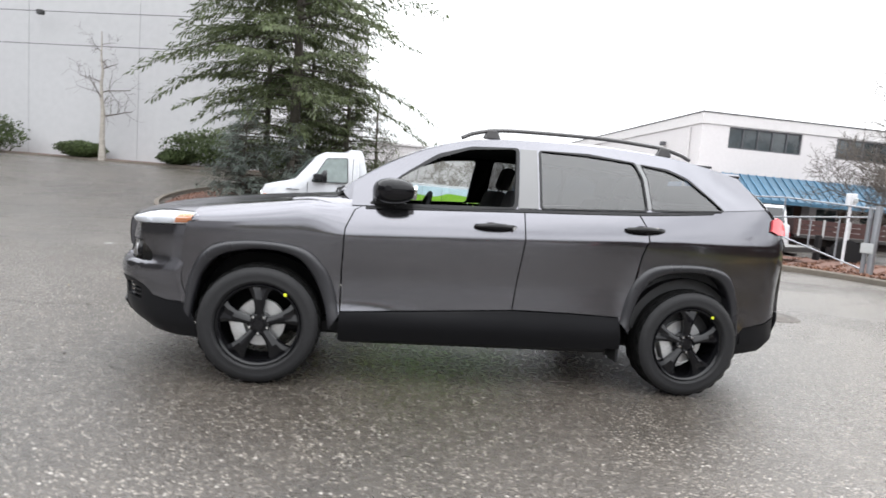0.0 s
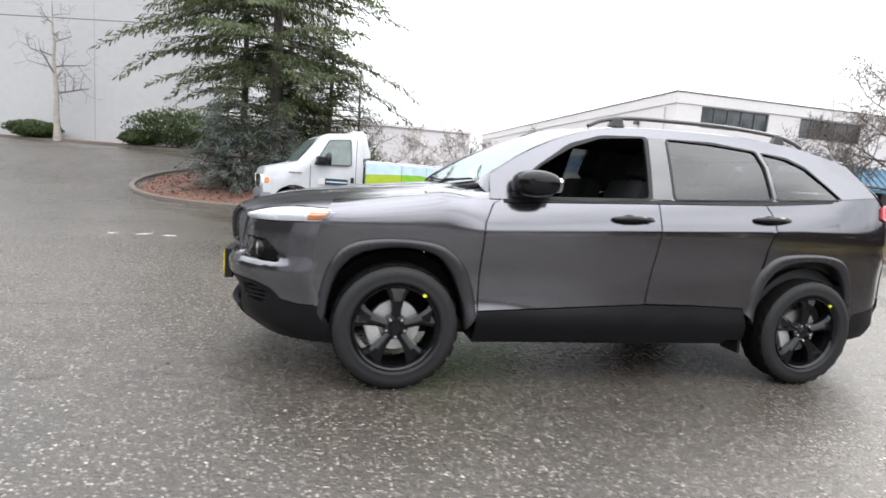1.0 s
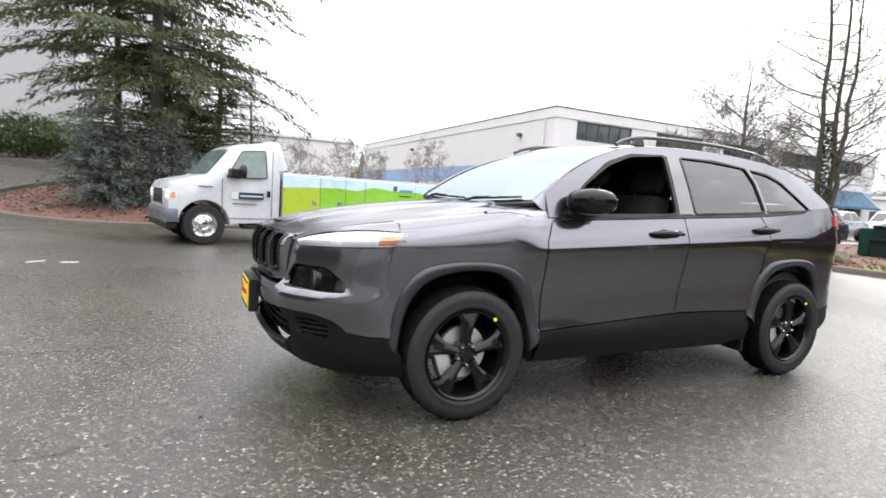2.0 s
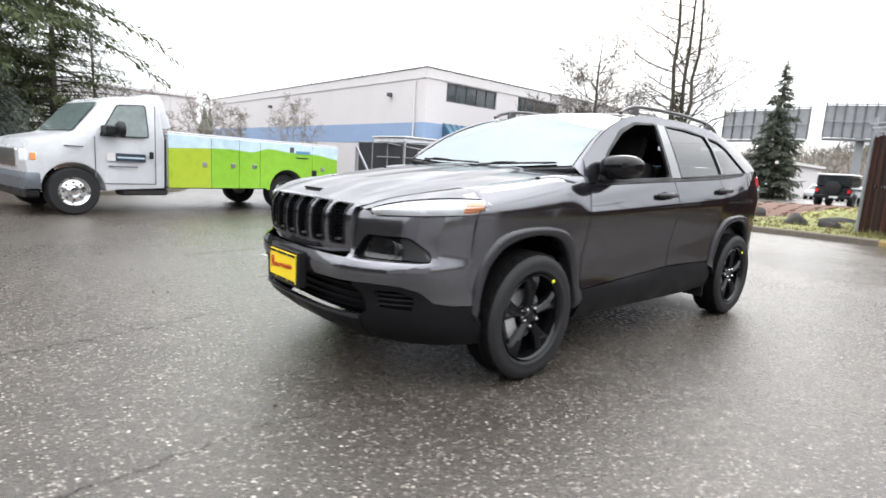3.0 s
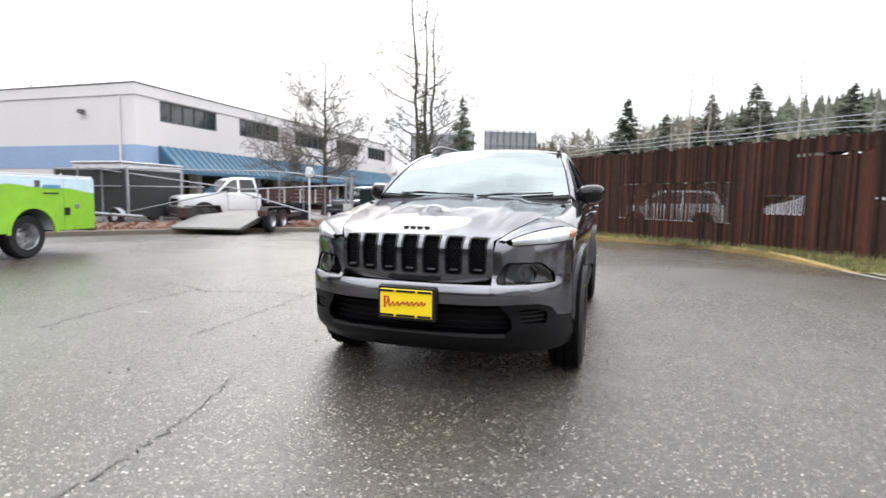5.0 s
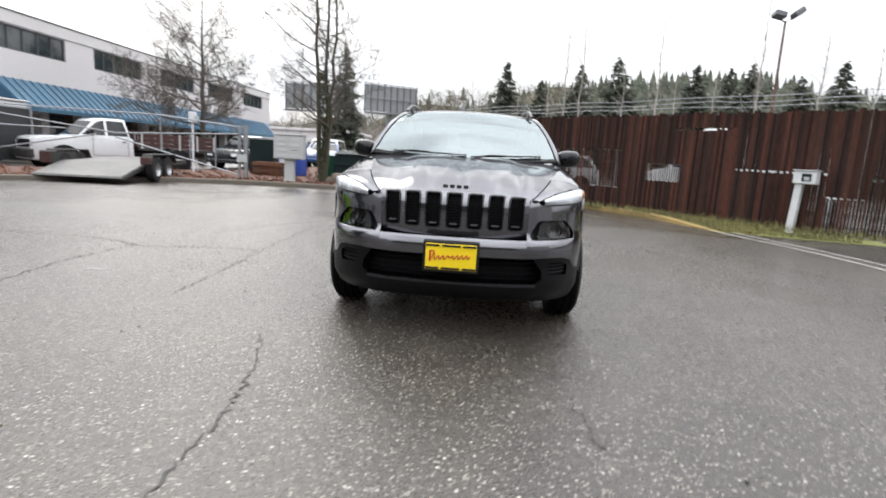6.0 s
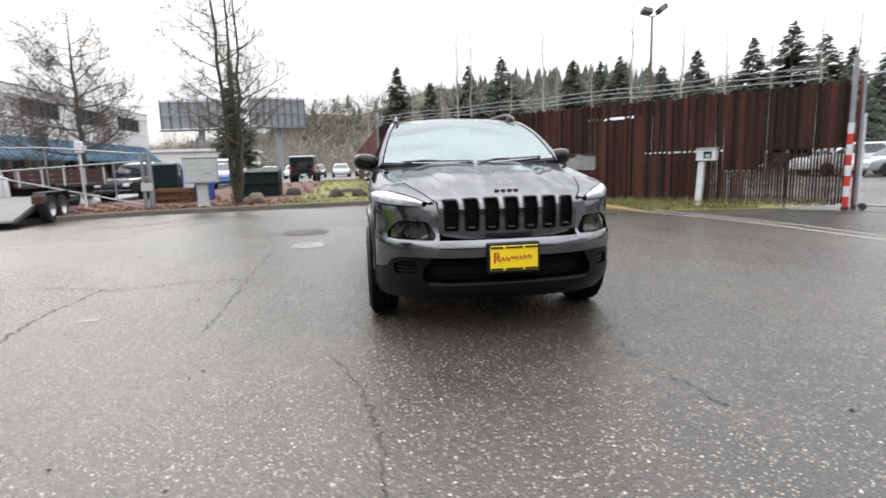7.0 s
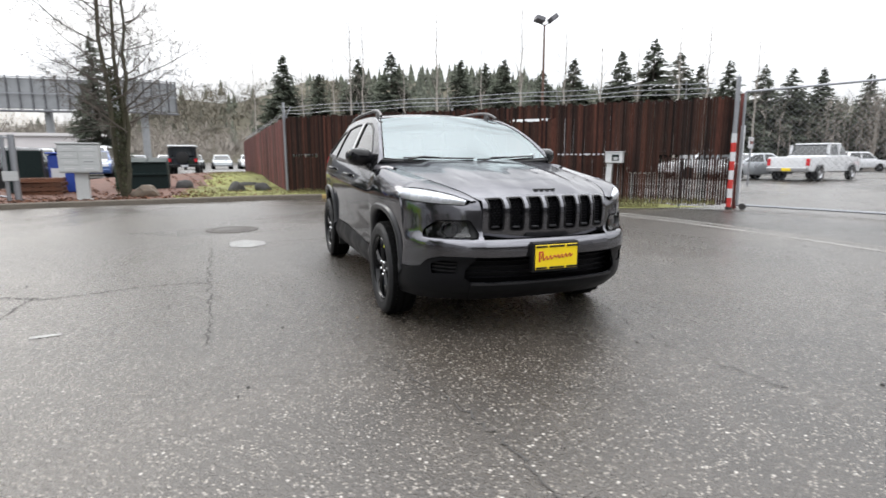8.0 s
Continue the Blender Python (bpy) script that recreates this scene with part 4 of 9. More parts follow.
            for p, r in zip(rows, rows[1:]):
                for j in range(5):
                    bm.faces.new((p[j], p[j + 1], r[j + 1], r[j]))
            bmesh.ops.recalc_face_normals(bm, faces=bm.faces[:])
            return bm
        # wing skin over the lamp, between its upper edge and the bonnet's shut line
        bm = bmesh.new()
        rows = []
        for i in range(15):
            x = -2.145 + (-1.66 + 2.145) * i / 14
            a = Vector((x, s * (interp(x, HOOD_Y) + 0.004), interp(x, HOOD_Z) - 0.002))
            b = Vector((x, s * interp(x, LAMP_Y), interp(x, LAMP_Z))).lerp(side(x, 1.45, s), min(1.0, max(0.0, (x + 1.82) / 0.10)))
            row = []
            for j in range(7):
                f = j / 6
                row.append(bm.verts.new(a.lerp(b, f) + Vector((0, s * 0.3, 1.0)) * (0.26 * (a - b).length * f * (1 - f))))
            rows.append(row)
        for p, r in zip(rows, rows[1:]):
            for j in range(6):
                bm.faces.new((p[j], p[j + 1], r[j + 1], r[j]))
        bmesh.ops.recalc_face_normals(bm, faces=bm.faces[:])
        part("wing_nose", bm, WETSKYPAINT, car, smooth=60)
        lamp = part("headlamp", lampsheet(0, 1, 0.03), BLACKTRIM, car, "slim swept headlamp, clear and amber")
        part("lamp_reflector", lampsheet(0.0, 0.97, 0.006, 0.10, 0.95), LAMPSKYWHITE, lamp, "lamp reflector whitened for the reflected sky")
        if s < 0:
            part("indicator", lampsheet(0.74, 0.96, 0.006, 0.16, 0.74), AMBER, lamp, "amber indicator")
        part("lens", lampsheet(0, 1, 0.0), LENS, lamp)

    # front plate on its black bracket
    plate = part("plate_bracket", boxbm(-2.292, -2.245, -0.168, 0.168, 0.478, 0.668, 0.006), BLACKTRIM, car, "black plate frame")
    plate.location.z = -0.022
    part("plate", boxbm(-2.299, -2.2925, -0.152, 0.152, 0.496, 0.652, 0.002), PLATEYELLOW, plate, "yellow dealer plate")
    bm = bmesh.new()
    # a slanted wavy stroke, with two taller loops, under a rising line
    wave = [(-2.3005, 0.112 - 0.0058 * i - 0.004 * math.sin(1.3 * i), 0.566 + 0.012 * math.sin(1.3 * i) + (0.022 if i in (1, 2, 18) else 0) + 0.0004 * i) for i in range(40)]
    tube(bm, spline(wave, 2), 0.0034, 5)
    box(bm, -2.3015, -2.299, 0.118, 0.130, 0.545, 0.612, 0.001, m=None)
    box(bm, -2.3015, -2.299, 0.098, 0.118, 0.604, 0.612, 0.001)
    part("lettering", bm, PLATERED, plate, "red dealer script as one plain stroke")
    for z in (0.642, 0.506):
        for y0, y1 in ((0.15, 0.07), (0.055, -0.055), (-0.07, -0.15)):
            part("frame_lettering", boxbm(-2.303, -2.299, y1, y0, z - 0.006, z + 0.006, 0.001), BLACKTRIM, plate)

    # mirrors
    for s in (-1, 1):
        bm = bmesh.new()
        bmesh.ops.create_uvsphere(bm, u_segments=20, v_segments=14, radius=1.0)
        for v in bm.verts:
            c = v.co.copy()
            for i in range(3):
                c[i] = math.copysign(abs(c[i]) ** 0.72, c[i])
            back = clamp01(c.x)
            v.co = Vector((-0.625 + 0.112 * c.x + 0.030 * (c.y * s), s * (0.902 + 0.108 * c.y * s), 1.185 + (0.075 - 0.012 * back) * c.z + 0.008 * c.y * s))
        mir = part("door_mirror", bm, GLOSSBLACK, car, "gloss black door mirror", 60)
        bm = bmesh.new()
        box(bm, -0.735, -0.60, min(s * 0.77, s * 0.86), max(s * 0.77, s * 0.86), 1.095, 1.135, 0.012)
        part("mirror_arm", bm, BLACKTRIM, mir)
        bm = bmesh.new()
        box(bm, -0.512, -0.505, min(s * 0.835, s * 0.965), max(s * 0.835, s * 0.965), 1.145, 1.225, 0.02)
        part("mirror_glass", bm, CHROME, mir)

    # door handles
    for x0, z in ((-0.12, 1.02), (0.845, 1.068)):
        for s in (-1, 1):
            bm = bmesh.new()
            base = side(x0 + 0.12, sv(x0 + 0.12, z)[1], s)
            pts = []
            for i in range(11):
                k = i / 10
                pts.append((x0 + 0.245 * k, base.y + s * (0.008 + 0.030 * math.sin(math.pi * k) ** 0.5), z + 0.004 * math.sin(math.pi * k) + 0.006 * k))
            tube(bm, pts, [0.013 + 0.007 * math.sin(math.pi * i / 10) for i in range(11)], 10)
            h = part("door_handle", bm, GLOSSBLACK, car, "black door handle")
            bm = bmesh.new()
            lathe(bm, [(0.0, 0.004), (0.05, 0.003), (0.062, -0.004)], 20, "y", (x0 + 0.10, base.y, z - 0.006))
            for v in bm.verts:
                v.co.z = z - 0.006 + (v.co.z - z + 0.006) * 0.55
                v.co.y = base.y + abs(v.co.y - base.y) * s
            part("handle_cup", bm, PAINT, h)
    for s in (-1,):
        p = side(0.115, sv(0.115, 1.022)[1], s)
        bm = bmesh.new()
        lathe(bm, [(0, -0.036), (0.010, -0.036), (0.012, -0.02), (0.012, 0.0)], 14, "y", (p.x, p.y, p.z))
        part("door_lock", bm, CHROME, car, "bright lock cylinder")

    # roof rails
    for s in (-1, 1):
        pts, n = [], 24
        for i in range(n + 1):
            k = i / n
            x = -0.20 + 1.60 * k
            y = s * (abs(glasshouse(x, interp(x, ROOF_SIDE)).y) - 0.055)
            lift = 0.034 * min(1.0, math.sin(math.pi * k) * 2.6) ** 0.6 + 0.012
            pts.append((x, y, interp(x, ROOF_SIDE) + 0.014 + lift * (0.96 if k < 0.9 else 0.9)))
        bm = bmesh.new()
        tube(bm, pts, [0.0125] * (n + 1), 10)
        rail = part("roof_rail", bm, RAILGREY, car, "dark grey raised roof rail")
        for k in (0.12, 0.88):
            i = round(k * n)
            x, y, z = pts[i]
            bm = bmesh.new()
            zr = interp(x, ROOF_SIDE) + 0.005
            for v in box(bm, x - 0.035, x + 0.035, y - 0.014, y + 0.014, zr, z + 0.006, 0.008):
                v.co.x = x + (v.co.x - x) * (1 + 0.8 * clamp01((z - v.co.z) / (z - zr + 0.001)))
            part("rail_foot", bm, RAILGREY, rail)

    # rear end
    def tail(u, v):
        z = 0.30 + 1.13 * v
        xe = interp(z, [(0.30, 2.02), (0.40, 2.10), (0.52, 2.12), (0.60, 2.10), (0.95, 2.08), (1.10, 2.02), (1.20, 1.95), (1.25, 1.90), (1.35, 1.83), (1.43, 1.76)])
        ye = interp(z, [(0.30, 0.66), (0.5, 0.72), (0.95, 0.745), (1.10, 0.765), (1.2, 0.785), (1.25, 0.78), (1.43, 0.60)])
        return (xe + 0.13 * (1 - u * u), u * ye, z)
    part("tailgate", sheet([(-1, 0.24), (1, 0.24), (1, 0.85), (-1, 0.85)], tail, 0.1, 0.05, (), 0.02, (-1, 0, 0)), PAINT, car, smooth=45)
    part("rear_bumper", sheet([(-1, 0), (1, 0), (1, 0.235), (-1, 0.235)], tail, 0.1, 0.05, (), 0.02, (-1, 0, 0)), CLADDING, car, "black plastic rear bumper", 45)
    part("rear_glass", sheet([(-1, 0.853), (1, 0.853), (1, 0.985), (-1, 0.985)], tail, 0.1, 0.05, (), 0.01, (-1, 0, 0)), PRIVACY, car)
    bm = bmesh.new()
    box(bm, 1.66, 1.82, -0.56, 0.56, 1.445, 1.475, 0.012)
    part("roof_spoiler", bm, PAINT, car)
    flank("tail_lamp", [(1.905, 1.125), (1.97, 1.105), (2.07, 1.098), (2.075, 1.15), (2.03, 1.195), (1.97, 1.212), (1.925, 1.195)], REDLENS, off=0.014, flange=0.03, label="red tail lamp")

    # underside, wheel wells and cabin
    bm = bmesh.new()
    box(bm, -1.72, 2.0, -0.60, 0.60, 0.24, 0.34, 0.02)
    box(bm, -0.9, 0.85, -0.80, 0.80, 0.24, 0.34, 0.02)
    box(bm, -2.0, -1.72, -0.62, 0.62, 0.28, 0.60, 0.02)
    part("floor_pan", bm, BLACKTRIM, car)
    for xc in (-1.35, 1.33):
        for s in (-1, 1):
            bm = bmesh.new()
            lathe(bm, [(0.415, 0.0), (0.415, -0.30), (0.02, -0.31)], 24, "y", (0, 0, 0), 0.0, math.pi)
            for v in bm.verts:
                v.co = Vector((xc + v.co.x, s * (0.86 + v.co.y), 0.36 + v.co.z))
            part("wheel_well", bm, MESHBLACK, car, "black wheel well liner")
    for s in (-1, 1):
        a, b = sorted((s * 0.77, s * 0.80))
        part("door_card", boxbm(-0.82, 0.15, a, b, 0.4, 1.08, 0.02), DASHPLASTIC, car)
        part("rear_door_card", boxbm(0.17, 1.9, a, b, 0.4, 1.12, 0.02), DASHPLASTIC, car)
    bm = bmesh.new()
    box(bm, -1.0, -0.62, -0.74, 0.74, 0.72, 1.07, 0.05, seg=2)
    box(bm, -0.75, -0.50, 0.0 - 0.60, -0.16, 0.98, 1.12, 0.04, seg=2)
    box(bm, -0.68, -0.5, -0.14, 0.14, 0.6, 1.08, 0.03)
    part("dashboard", bm, DASHPLASTIC, car, "black dashboard")
    bm = bmesh.new()
    ring = [(-0.42 + 0.07 * math.sin(a), -0.37 + 0.185 * math.cos(a), 1.02 + 0.17 * math.sin(a)) for a in np.linspace(0, 2 * math.pi, 25)]
    tube(bm, ring, 0.015, 8, caps=False)
    box(bm, -0.47, -0.43, -0.44, -0.30, 0.97, 1.05, 0.015)
    box(bm, -0.47, -0.44, -0.54, -0.20, 1.0, 1.03, 0.008)
    part("steering_wheel", bm, BLACKTRIM, car, "black steering wheel")
    for sx, sy in ((-0.12, -0.37), (-0.12, 0.37), (0.78, -0.40), (0.78, 0.0), (0.78, 0.40)):
        w = 0.24 if sx < 0 else 0.19
        bm = bmesh.new()
        box(bm, sx - 0.26, sx + 0.26, sy - w, sy + w, 0.55, 0.74, 0.05, seg=2)
        mm = Matrix.Translation((sx + 0.24, sy, 0.70)) @ Matrix.Rotation(radians(18), 4, "Y")
        box(bm, -0.07, 0.08, -w + 0.02, w - 0.02, 0.0, 0.58, 0.05, m=mm, seg=2)
        box(bm, -0.025, 0.06, -0.13, 0.13, 0.61, 0.80, 0.045, m=mm, seg=2)
        for q in (-0.06, 0.06):
            box(bm, 0.01, 0.024, q - 0.006, q + 0.006, 0.56, 0.64, 0, m=mm)
        part("seat", bm, SEATCLOTH, car, "black cloth seat with headrest", 50)
    bm = bmesh.new()
    tube(bm, [Vector(screen(0, 0.9)) + Vector((0.03, 0, -0.02)), Vector(screen(0, 0.84)) + Vector((0.05, 0, -0.05))], 0.012, 6)
    p = Vector(screen(0, 0.84)) + Vector((0.06, 0, -0.06))
    box(bm, p.x, p.x + 0.03, -0.12, 0.12, p.z - 0.035, p.z + 0.035, 0.012)
    part("inside_mirror", bm, BLACKTRIM, car)
    part("headliner", boxbm(-0.10, 1.62, -0.52, 0.52, 1.50, 1.515, 0.004), SEATCLOTH, car)

    # wheels
    def wheel(x, s):
        m = Matrix.Translation((x, s * 0.808, 0.352)) @ (Matrix.Identity(4) if s < 0 else Matrix.Rotation(math.pi, 4, "Z"))
        bm = bmesh.new()
        lathe(bm, [(0.242, -0.085), (0.252, -0.103), (0.262, -0.109), (0.266, -0.107), (0.290, -0.114), (0.316, -0.110), (0.320, -0.107), (0.336, -0.096), (0.340, -0.088), (0.335, 0.088), (0.333, 0.10), (0.28, 0.115), (0.242, 0.09)], 56)
        tyre = part("wheel", bm, RUBBER, car, "black alloy wheel with black tyre", 60)
        tyre.data.transform(m)
        bm = bmesh.new()
        prof = [(0.334, -0.092)]
        for y0, y1 in ((-0.090, -0.056), (-0.046, -0.006), (0.006, 0.046), (0.056, 0.090)):
            prof += [(0.339, y0), (0.351 if abs(y0 + y1) > 0.11 else 0.3525, y0 + 0.003), (0.3525, y1 - 0.003) if y1 < 0.08 else (0.347, y1 - 0.004), (0.339, y1)]
        prof.append((0.334, 0.092))
        lathe(bm, prof, 72)
        # shoulder blocks: every third step is cut back
        tread = part("tread", bm, SHADETREAD, tyre, "grooved tyre tread, darkened for shade under the arch", 40)
        for v in tread.data.vertices:
            k = round(math.atan2(v.co.z, v.co.x) / (2 * math.pi / 72))
            if k % 3 == 0 and abs(v.co.y) > 0.058 and math.hypot(v.co.x, v.co.z) > 0.341:
                f = 0.340 / math.hypot(v.co.x, v.co.z)
                v.co.x, v.co.z = v.co.x * f, v.co.z * f
        tread.data.transform(m)
        bm = bmesh.new()
        lathe(bm, [(0.243, -0.090), (0.236, -0.100), (0.228, -0.096), (0.221, -0.080), (0.214, -0.03), (0.212, 0.09)], 48)
        rim = part("rim", bm, GLOSSBLACK, tyre, "gloss black alloy rim", 50)
        rim.data.transform(m)
        for k in range(5):
            bm = bmesh.new()
            a = math.pi / 2 + k * 2 * math.pi / 5
            # spoke: narrow at the hub, splitting wide to the rim, with a raised spine
            prof = [(0.050, 0.026, -0.078), (0.10, 0.026, -0.084), (0.15, 0.036, -0.089), (0.19, 0.052, -0.090), (0.219, 0.075, -0.082)]
            rows = []
            for r, hw, d in prof:
                rows.append([bm.verts.new(((r * math.cos(a) - q * hw * math.sin(a)), d + dd, (r * math.sin(a) + q * hw * math.cos(a)))) for q, dd in ((-1, 0.045), (-1, 0.012), (-0.55, 0.0), (0, -0.006 if r < 0.16 else 0.012), (0.55, 0.0), (1, 0.012), (1, 0.045))])
            for p, r in zip(rows, rows[1:]):
                for j in range(6):
                    bm.faces.new((p[j], p[j + 1], r[j + 1], r[j]))
            bmesh.ops.recalc_face_normals(bm, faces=bm.faces[:])
            sp = part("spoke", bm, GLOSSBLACK, tyre, smooth=25)
            sp.data.transform(m)
        bm = bmesh.new()
        lathe(bm, [(0.0, -0.080), (0.030, -0.080), (0.034, -0.074), (0.068, -0.070), (0.072, -0.03)], 32)
        hub = part("hub", bm, GLOSSBLACK, tyre, smooth=40)
        hub.data.transform(m)
        for k in range(5):
            a = math.pi / 2 + math.pi / 5 + k * 2 * math.pi / 5
            bm = bmesh.new()
            lathe(bm, [(0.0, -0.088), (0.007, -0.087), (0.0105, -0.080), (0.0105, -0.06)], 10, "y", (0.053 * math.cos(a), 0, 0.053 * math.sin(a)))
            nut = part("wheel_nut", bm, CHROME, tyre, "bright wheel nut")
            nut.data.transform(m)
        bm = bmesh.new()
        lathe(bm, [(0.055, -0.018), (0.14, -0.018), (0.142, -0.012), (0.142, 0.008), (0.055, 0.008)], 40)
        disc = part("brake_disc", bm, BRIGHTSTEEL, tyre, "steel brake disc")
        disc.data.transform(m)
        bm = bmesh.new()
        mm = Matrix.Rotation(radians(-200 if s < 0 else 20), 4, "Y")
        box(bm, 0.085, 0.165, -0.05, 0.03, -0.075, 0.075, 0.015, m=mm, seg=2)
        cal = part("brake_caliper", bm, BRIGHTSTEEL, tyre, "bare steel brake caliper")
        cal.data.transform(m)
        bm = bmesh.new()
        a = radians(52)
        lathe(bm, [(0, -0.104), (0.010, -0.104), (0.010, -0.098)], 10, "y", (0.236 * math.cos(a), 0, 0.236 * math.sin(a)))
        dot = part("paint_dot", bm, YELLOWDOT, tyre, "yellow balance dot on the tyre")
        dot.data.transform(m)
    for x in (-1.35, 1.35):
        for s in (-1, 1):
            wheel(x, s)
    for x in (0.90,):
        for s in (-1, 1):
            a, b = sorted((s * 0.70, s * 0.86))
            part("mud_flap", boxbm(x - 0.02, x, a, b, 0.20, 0.32, 0.004), BLACKTRIM, car)
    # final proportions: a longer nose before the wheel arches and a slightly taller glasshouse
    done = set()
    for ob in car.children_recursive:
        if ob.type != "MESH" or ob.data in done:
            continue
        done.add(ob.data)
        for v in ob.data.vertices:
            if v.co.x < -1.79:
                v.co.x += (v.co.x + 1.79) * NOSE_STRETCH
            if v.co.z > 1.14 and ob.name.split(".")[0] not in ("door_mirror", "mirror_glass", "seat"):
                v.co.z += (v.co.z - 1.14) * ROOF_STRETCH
    return car


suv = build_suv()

# ---- kerb, verges and marks on the ground ----
KERB_LINE = spline([(3.6, 13.4), (6.0, 11.9), (8.6, 10.0), (10.2, 8.0), (10.7, 5.7), (10.95, 3.2), (11.2, 1.2), (11.0, -1.2), (10.0, -2.9), (8.3, -4.05), (6.7, -4.65), (5.5, -5.0)], 5)


def along(line, i):
    a, b = Vector(line[max(i - 1, 0)]), Vector(line[min(i + 1, len(line) - 1)])
    d = (b - a).normalized()
    return Vector((-d.y, d.x))


def strip(line, prof, material_slots=None, taper=0):
    """Sweeps a (side, height) profile along a line on the ground."""
    bm = bmesh.new()
    rows = []
    for i, p in enumerate(line):
        n = along(line, i)
        rows.append([bm.verts.new((p[0] + n.x * s, p[1] + n.y * s, h if h < 0 else h * (ease(len(line) - 1, len(line) - 1 - taper, i) if taper else 1))) for s, h in prof])
    for r, (p, q) in enumerate(zip(rows, rows[1:])):
        for k in range(len(prof) - 1):
            f = bm.faces.new((p[k], p[k + 1], q[k + 1], q[k]))
            if material_slots:
                f.material_index = material_slots(r, k)
    bmesh.ops.recalc_face_normals(bm, faces=bm.faces[:])
    return bm


cut = 34
tagged(link("kerb", strip(KERB_LINE[:cut], [(0.0, -0.05), (0.01, 0.11), (0.04, 0.135), (0.16, 0.138), (0.17, 0.02)]), KERB, smooth=35), "weathered concrete kerb edging the verge", "kerb", kind="structure")
tagged(link("kerb", strip(KERB_LINE[cut - 1:], [(0.0, -0.05), (0.01, 0.10), (0.04, 0.125), (0.16, 0.128), (0.17, 0.02)], None, 9), KERBYELLOW, smooth=35), "concrete kerb with worn yellow paint", "kerb", kind="structure")
GUTTER = spline([(5.7, -4.95), (4.2, -5.32), (2.7, -5.60), (1.0, -5.68), (-1.0, -5.64), (-9.0, -5.4), (-30, -5.2)], 8)
for off in (0.0, 0.34):
    tagged(link("gutter_line", strip(GUTTER, [(off - 0.04, 0.004), (off, 0.008), (off + 0.04, 0.004)]), CONCRETE), "pale concrete gutter edge in the asphalt", "gutter", kind="structure")

tagged(link("drive_apron", strip([p for p in GUTTER if -26 < p[0] < 4.0], [(0.40, 0.004), (1.6, 0.005), (2.75, 0.004)]), DARKASPHALT), "strip of darker newer asphalt before the gate", "pavement", kind="structure")

# verge behind the kerb, up to the fences and beyond
bm = bmesh.new()
inner = []
for i, p in enumerate(KERB_LINE):
    n = along(KERB_LINE, i)
    inner.append(Vector((p[0] + n.x * 0.16, p[1] + n.y * 0.16, 0.125 * ease(len(KERB_LINE) - 1, len(KERB_LINE) - 10, i) + 0.003)))
outer = []
for i, p in enumerate(inner):
    k = i / (len(inner) - 1)
    outer.append(Vector((interp(k, [(0, 7.5), (0.2, 13.0), (0.35, 19.0), (0.5, 30.0), (0.68, 32.0), (0.74, 14.2), (0.86, 9.0), (1, 4.6)]), interp(k, [(0, 16.5), (0.2, 13.0), (0.35, 9.5), (0.5, 4.6), (0.68, 1.5), (0.74, -0.6), (0.86, -5.6), (1, -8.6)]), 0.12 * ease(1.0, 0.9, k) + 0.003)))
rows = []
for p, q in zip(inner, outer):
    row = []
    for j in range(13):
        t = j / 12
        c = p.lerp(q, t)
        c.z += 0.05 * math.sin(math.pi * t) * min(1, c.z / 0.1) * (noise.noise(c * 0.8) + 0.4)
        c.z += ground_z(c.x, c.y) * 1.1
        row.append(bm.verts.new(c))
    rows.append(row)
for p, q in zip(rows, rows[1:]):
    for j in range(12):
        f = bm.faces.new((p[j], p[j + 1], q[j + 1], q[j]))
        c = f.calc_center_median()
        f.material_index = 0 if (c.y < 3.6 + 0.4 * noise.noise(c)) else 1
verge = tagged(link("verge", bm, [LAWN, MULCH], smooth=180), "winter grass and leaf-littered verge behind the kerb", "verge", kind="structure")


def scatter_blades(name, spots, mat_, label, cat, lo, hi, width, seed, lean=0.5):
    """Many small upright blades or leaves in one mesh."""
    rnd = random.Random(seed)
    vs, fs = [], []
    for x, y, z in spots:
        h = rnd.uniform(lo, hi)
        a = rnd.uniform(0, 2 * math.pi)
        w = width * rnd.uniform(0.6, 1.3)
        dx, dy = rnd.uniform(-lean, lean) * h, rnd.uniform(-lean, lean) * h
        n = len(vs)
        vs += [(x - w * math.cos(a), y - w * math.sin(a), z - 0.01), (x + w * math.cos(a), y + w * math.sin(a), z - 0.01), (x + dx, y + dy, z + h)]
        fs.append((n, n + 1, n + 2))
    me = bpy.data.meshes.new(name)
    me.from_pydata(vs, [], fs)
    me.materials.append(mat_)
    return tagged(new(name, me), label, cat, kind="stuff")


rnd = random.Random(5)
spots = []
while len(spots) < 16000:
    i = rnd.randrange(8, len(KERB_LINE) - 1)
    t = rnd.random() ** 1.3
    c = inner[i].lerp(inner[i + 1], rnd.random()).lerp(outer[i].lerp(outer[min(i + 1, len(outer) - 1)], 0.5), t)
    if c.y < 3.8 and noise.noise(c * 0.9) > -0.35:
        spots.append((c.x, c.y, c.z + 0.02 + 1.1 * ground_z(c.x, c.y)))
scatter_blades("grass", spots, GRASSMAT, "short yellow-green winter grass on the verge", "grass", 0.03, 0.09, 0.008, 6)
spots = []
while len(spots) < 5000:
    i = rnd.randrange(0, len(KERB_LINE) - 1)
    t = rnd.random() ** 1.5
    c = inner[i].lerp(inner[i + 1], rnd.random()).lerp(outer[i], t)
    if c.y > 2.8 or rnd.random() < 0.12:
        spots.append((c.x, c.y, c.z + 0.02 + 1.1 * ground_z(c.x, c.y)))
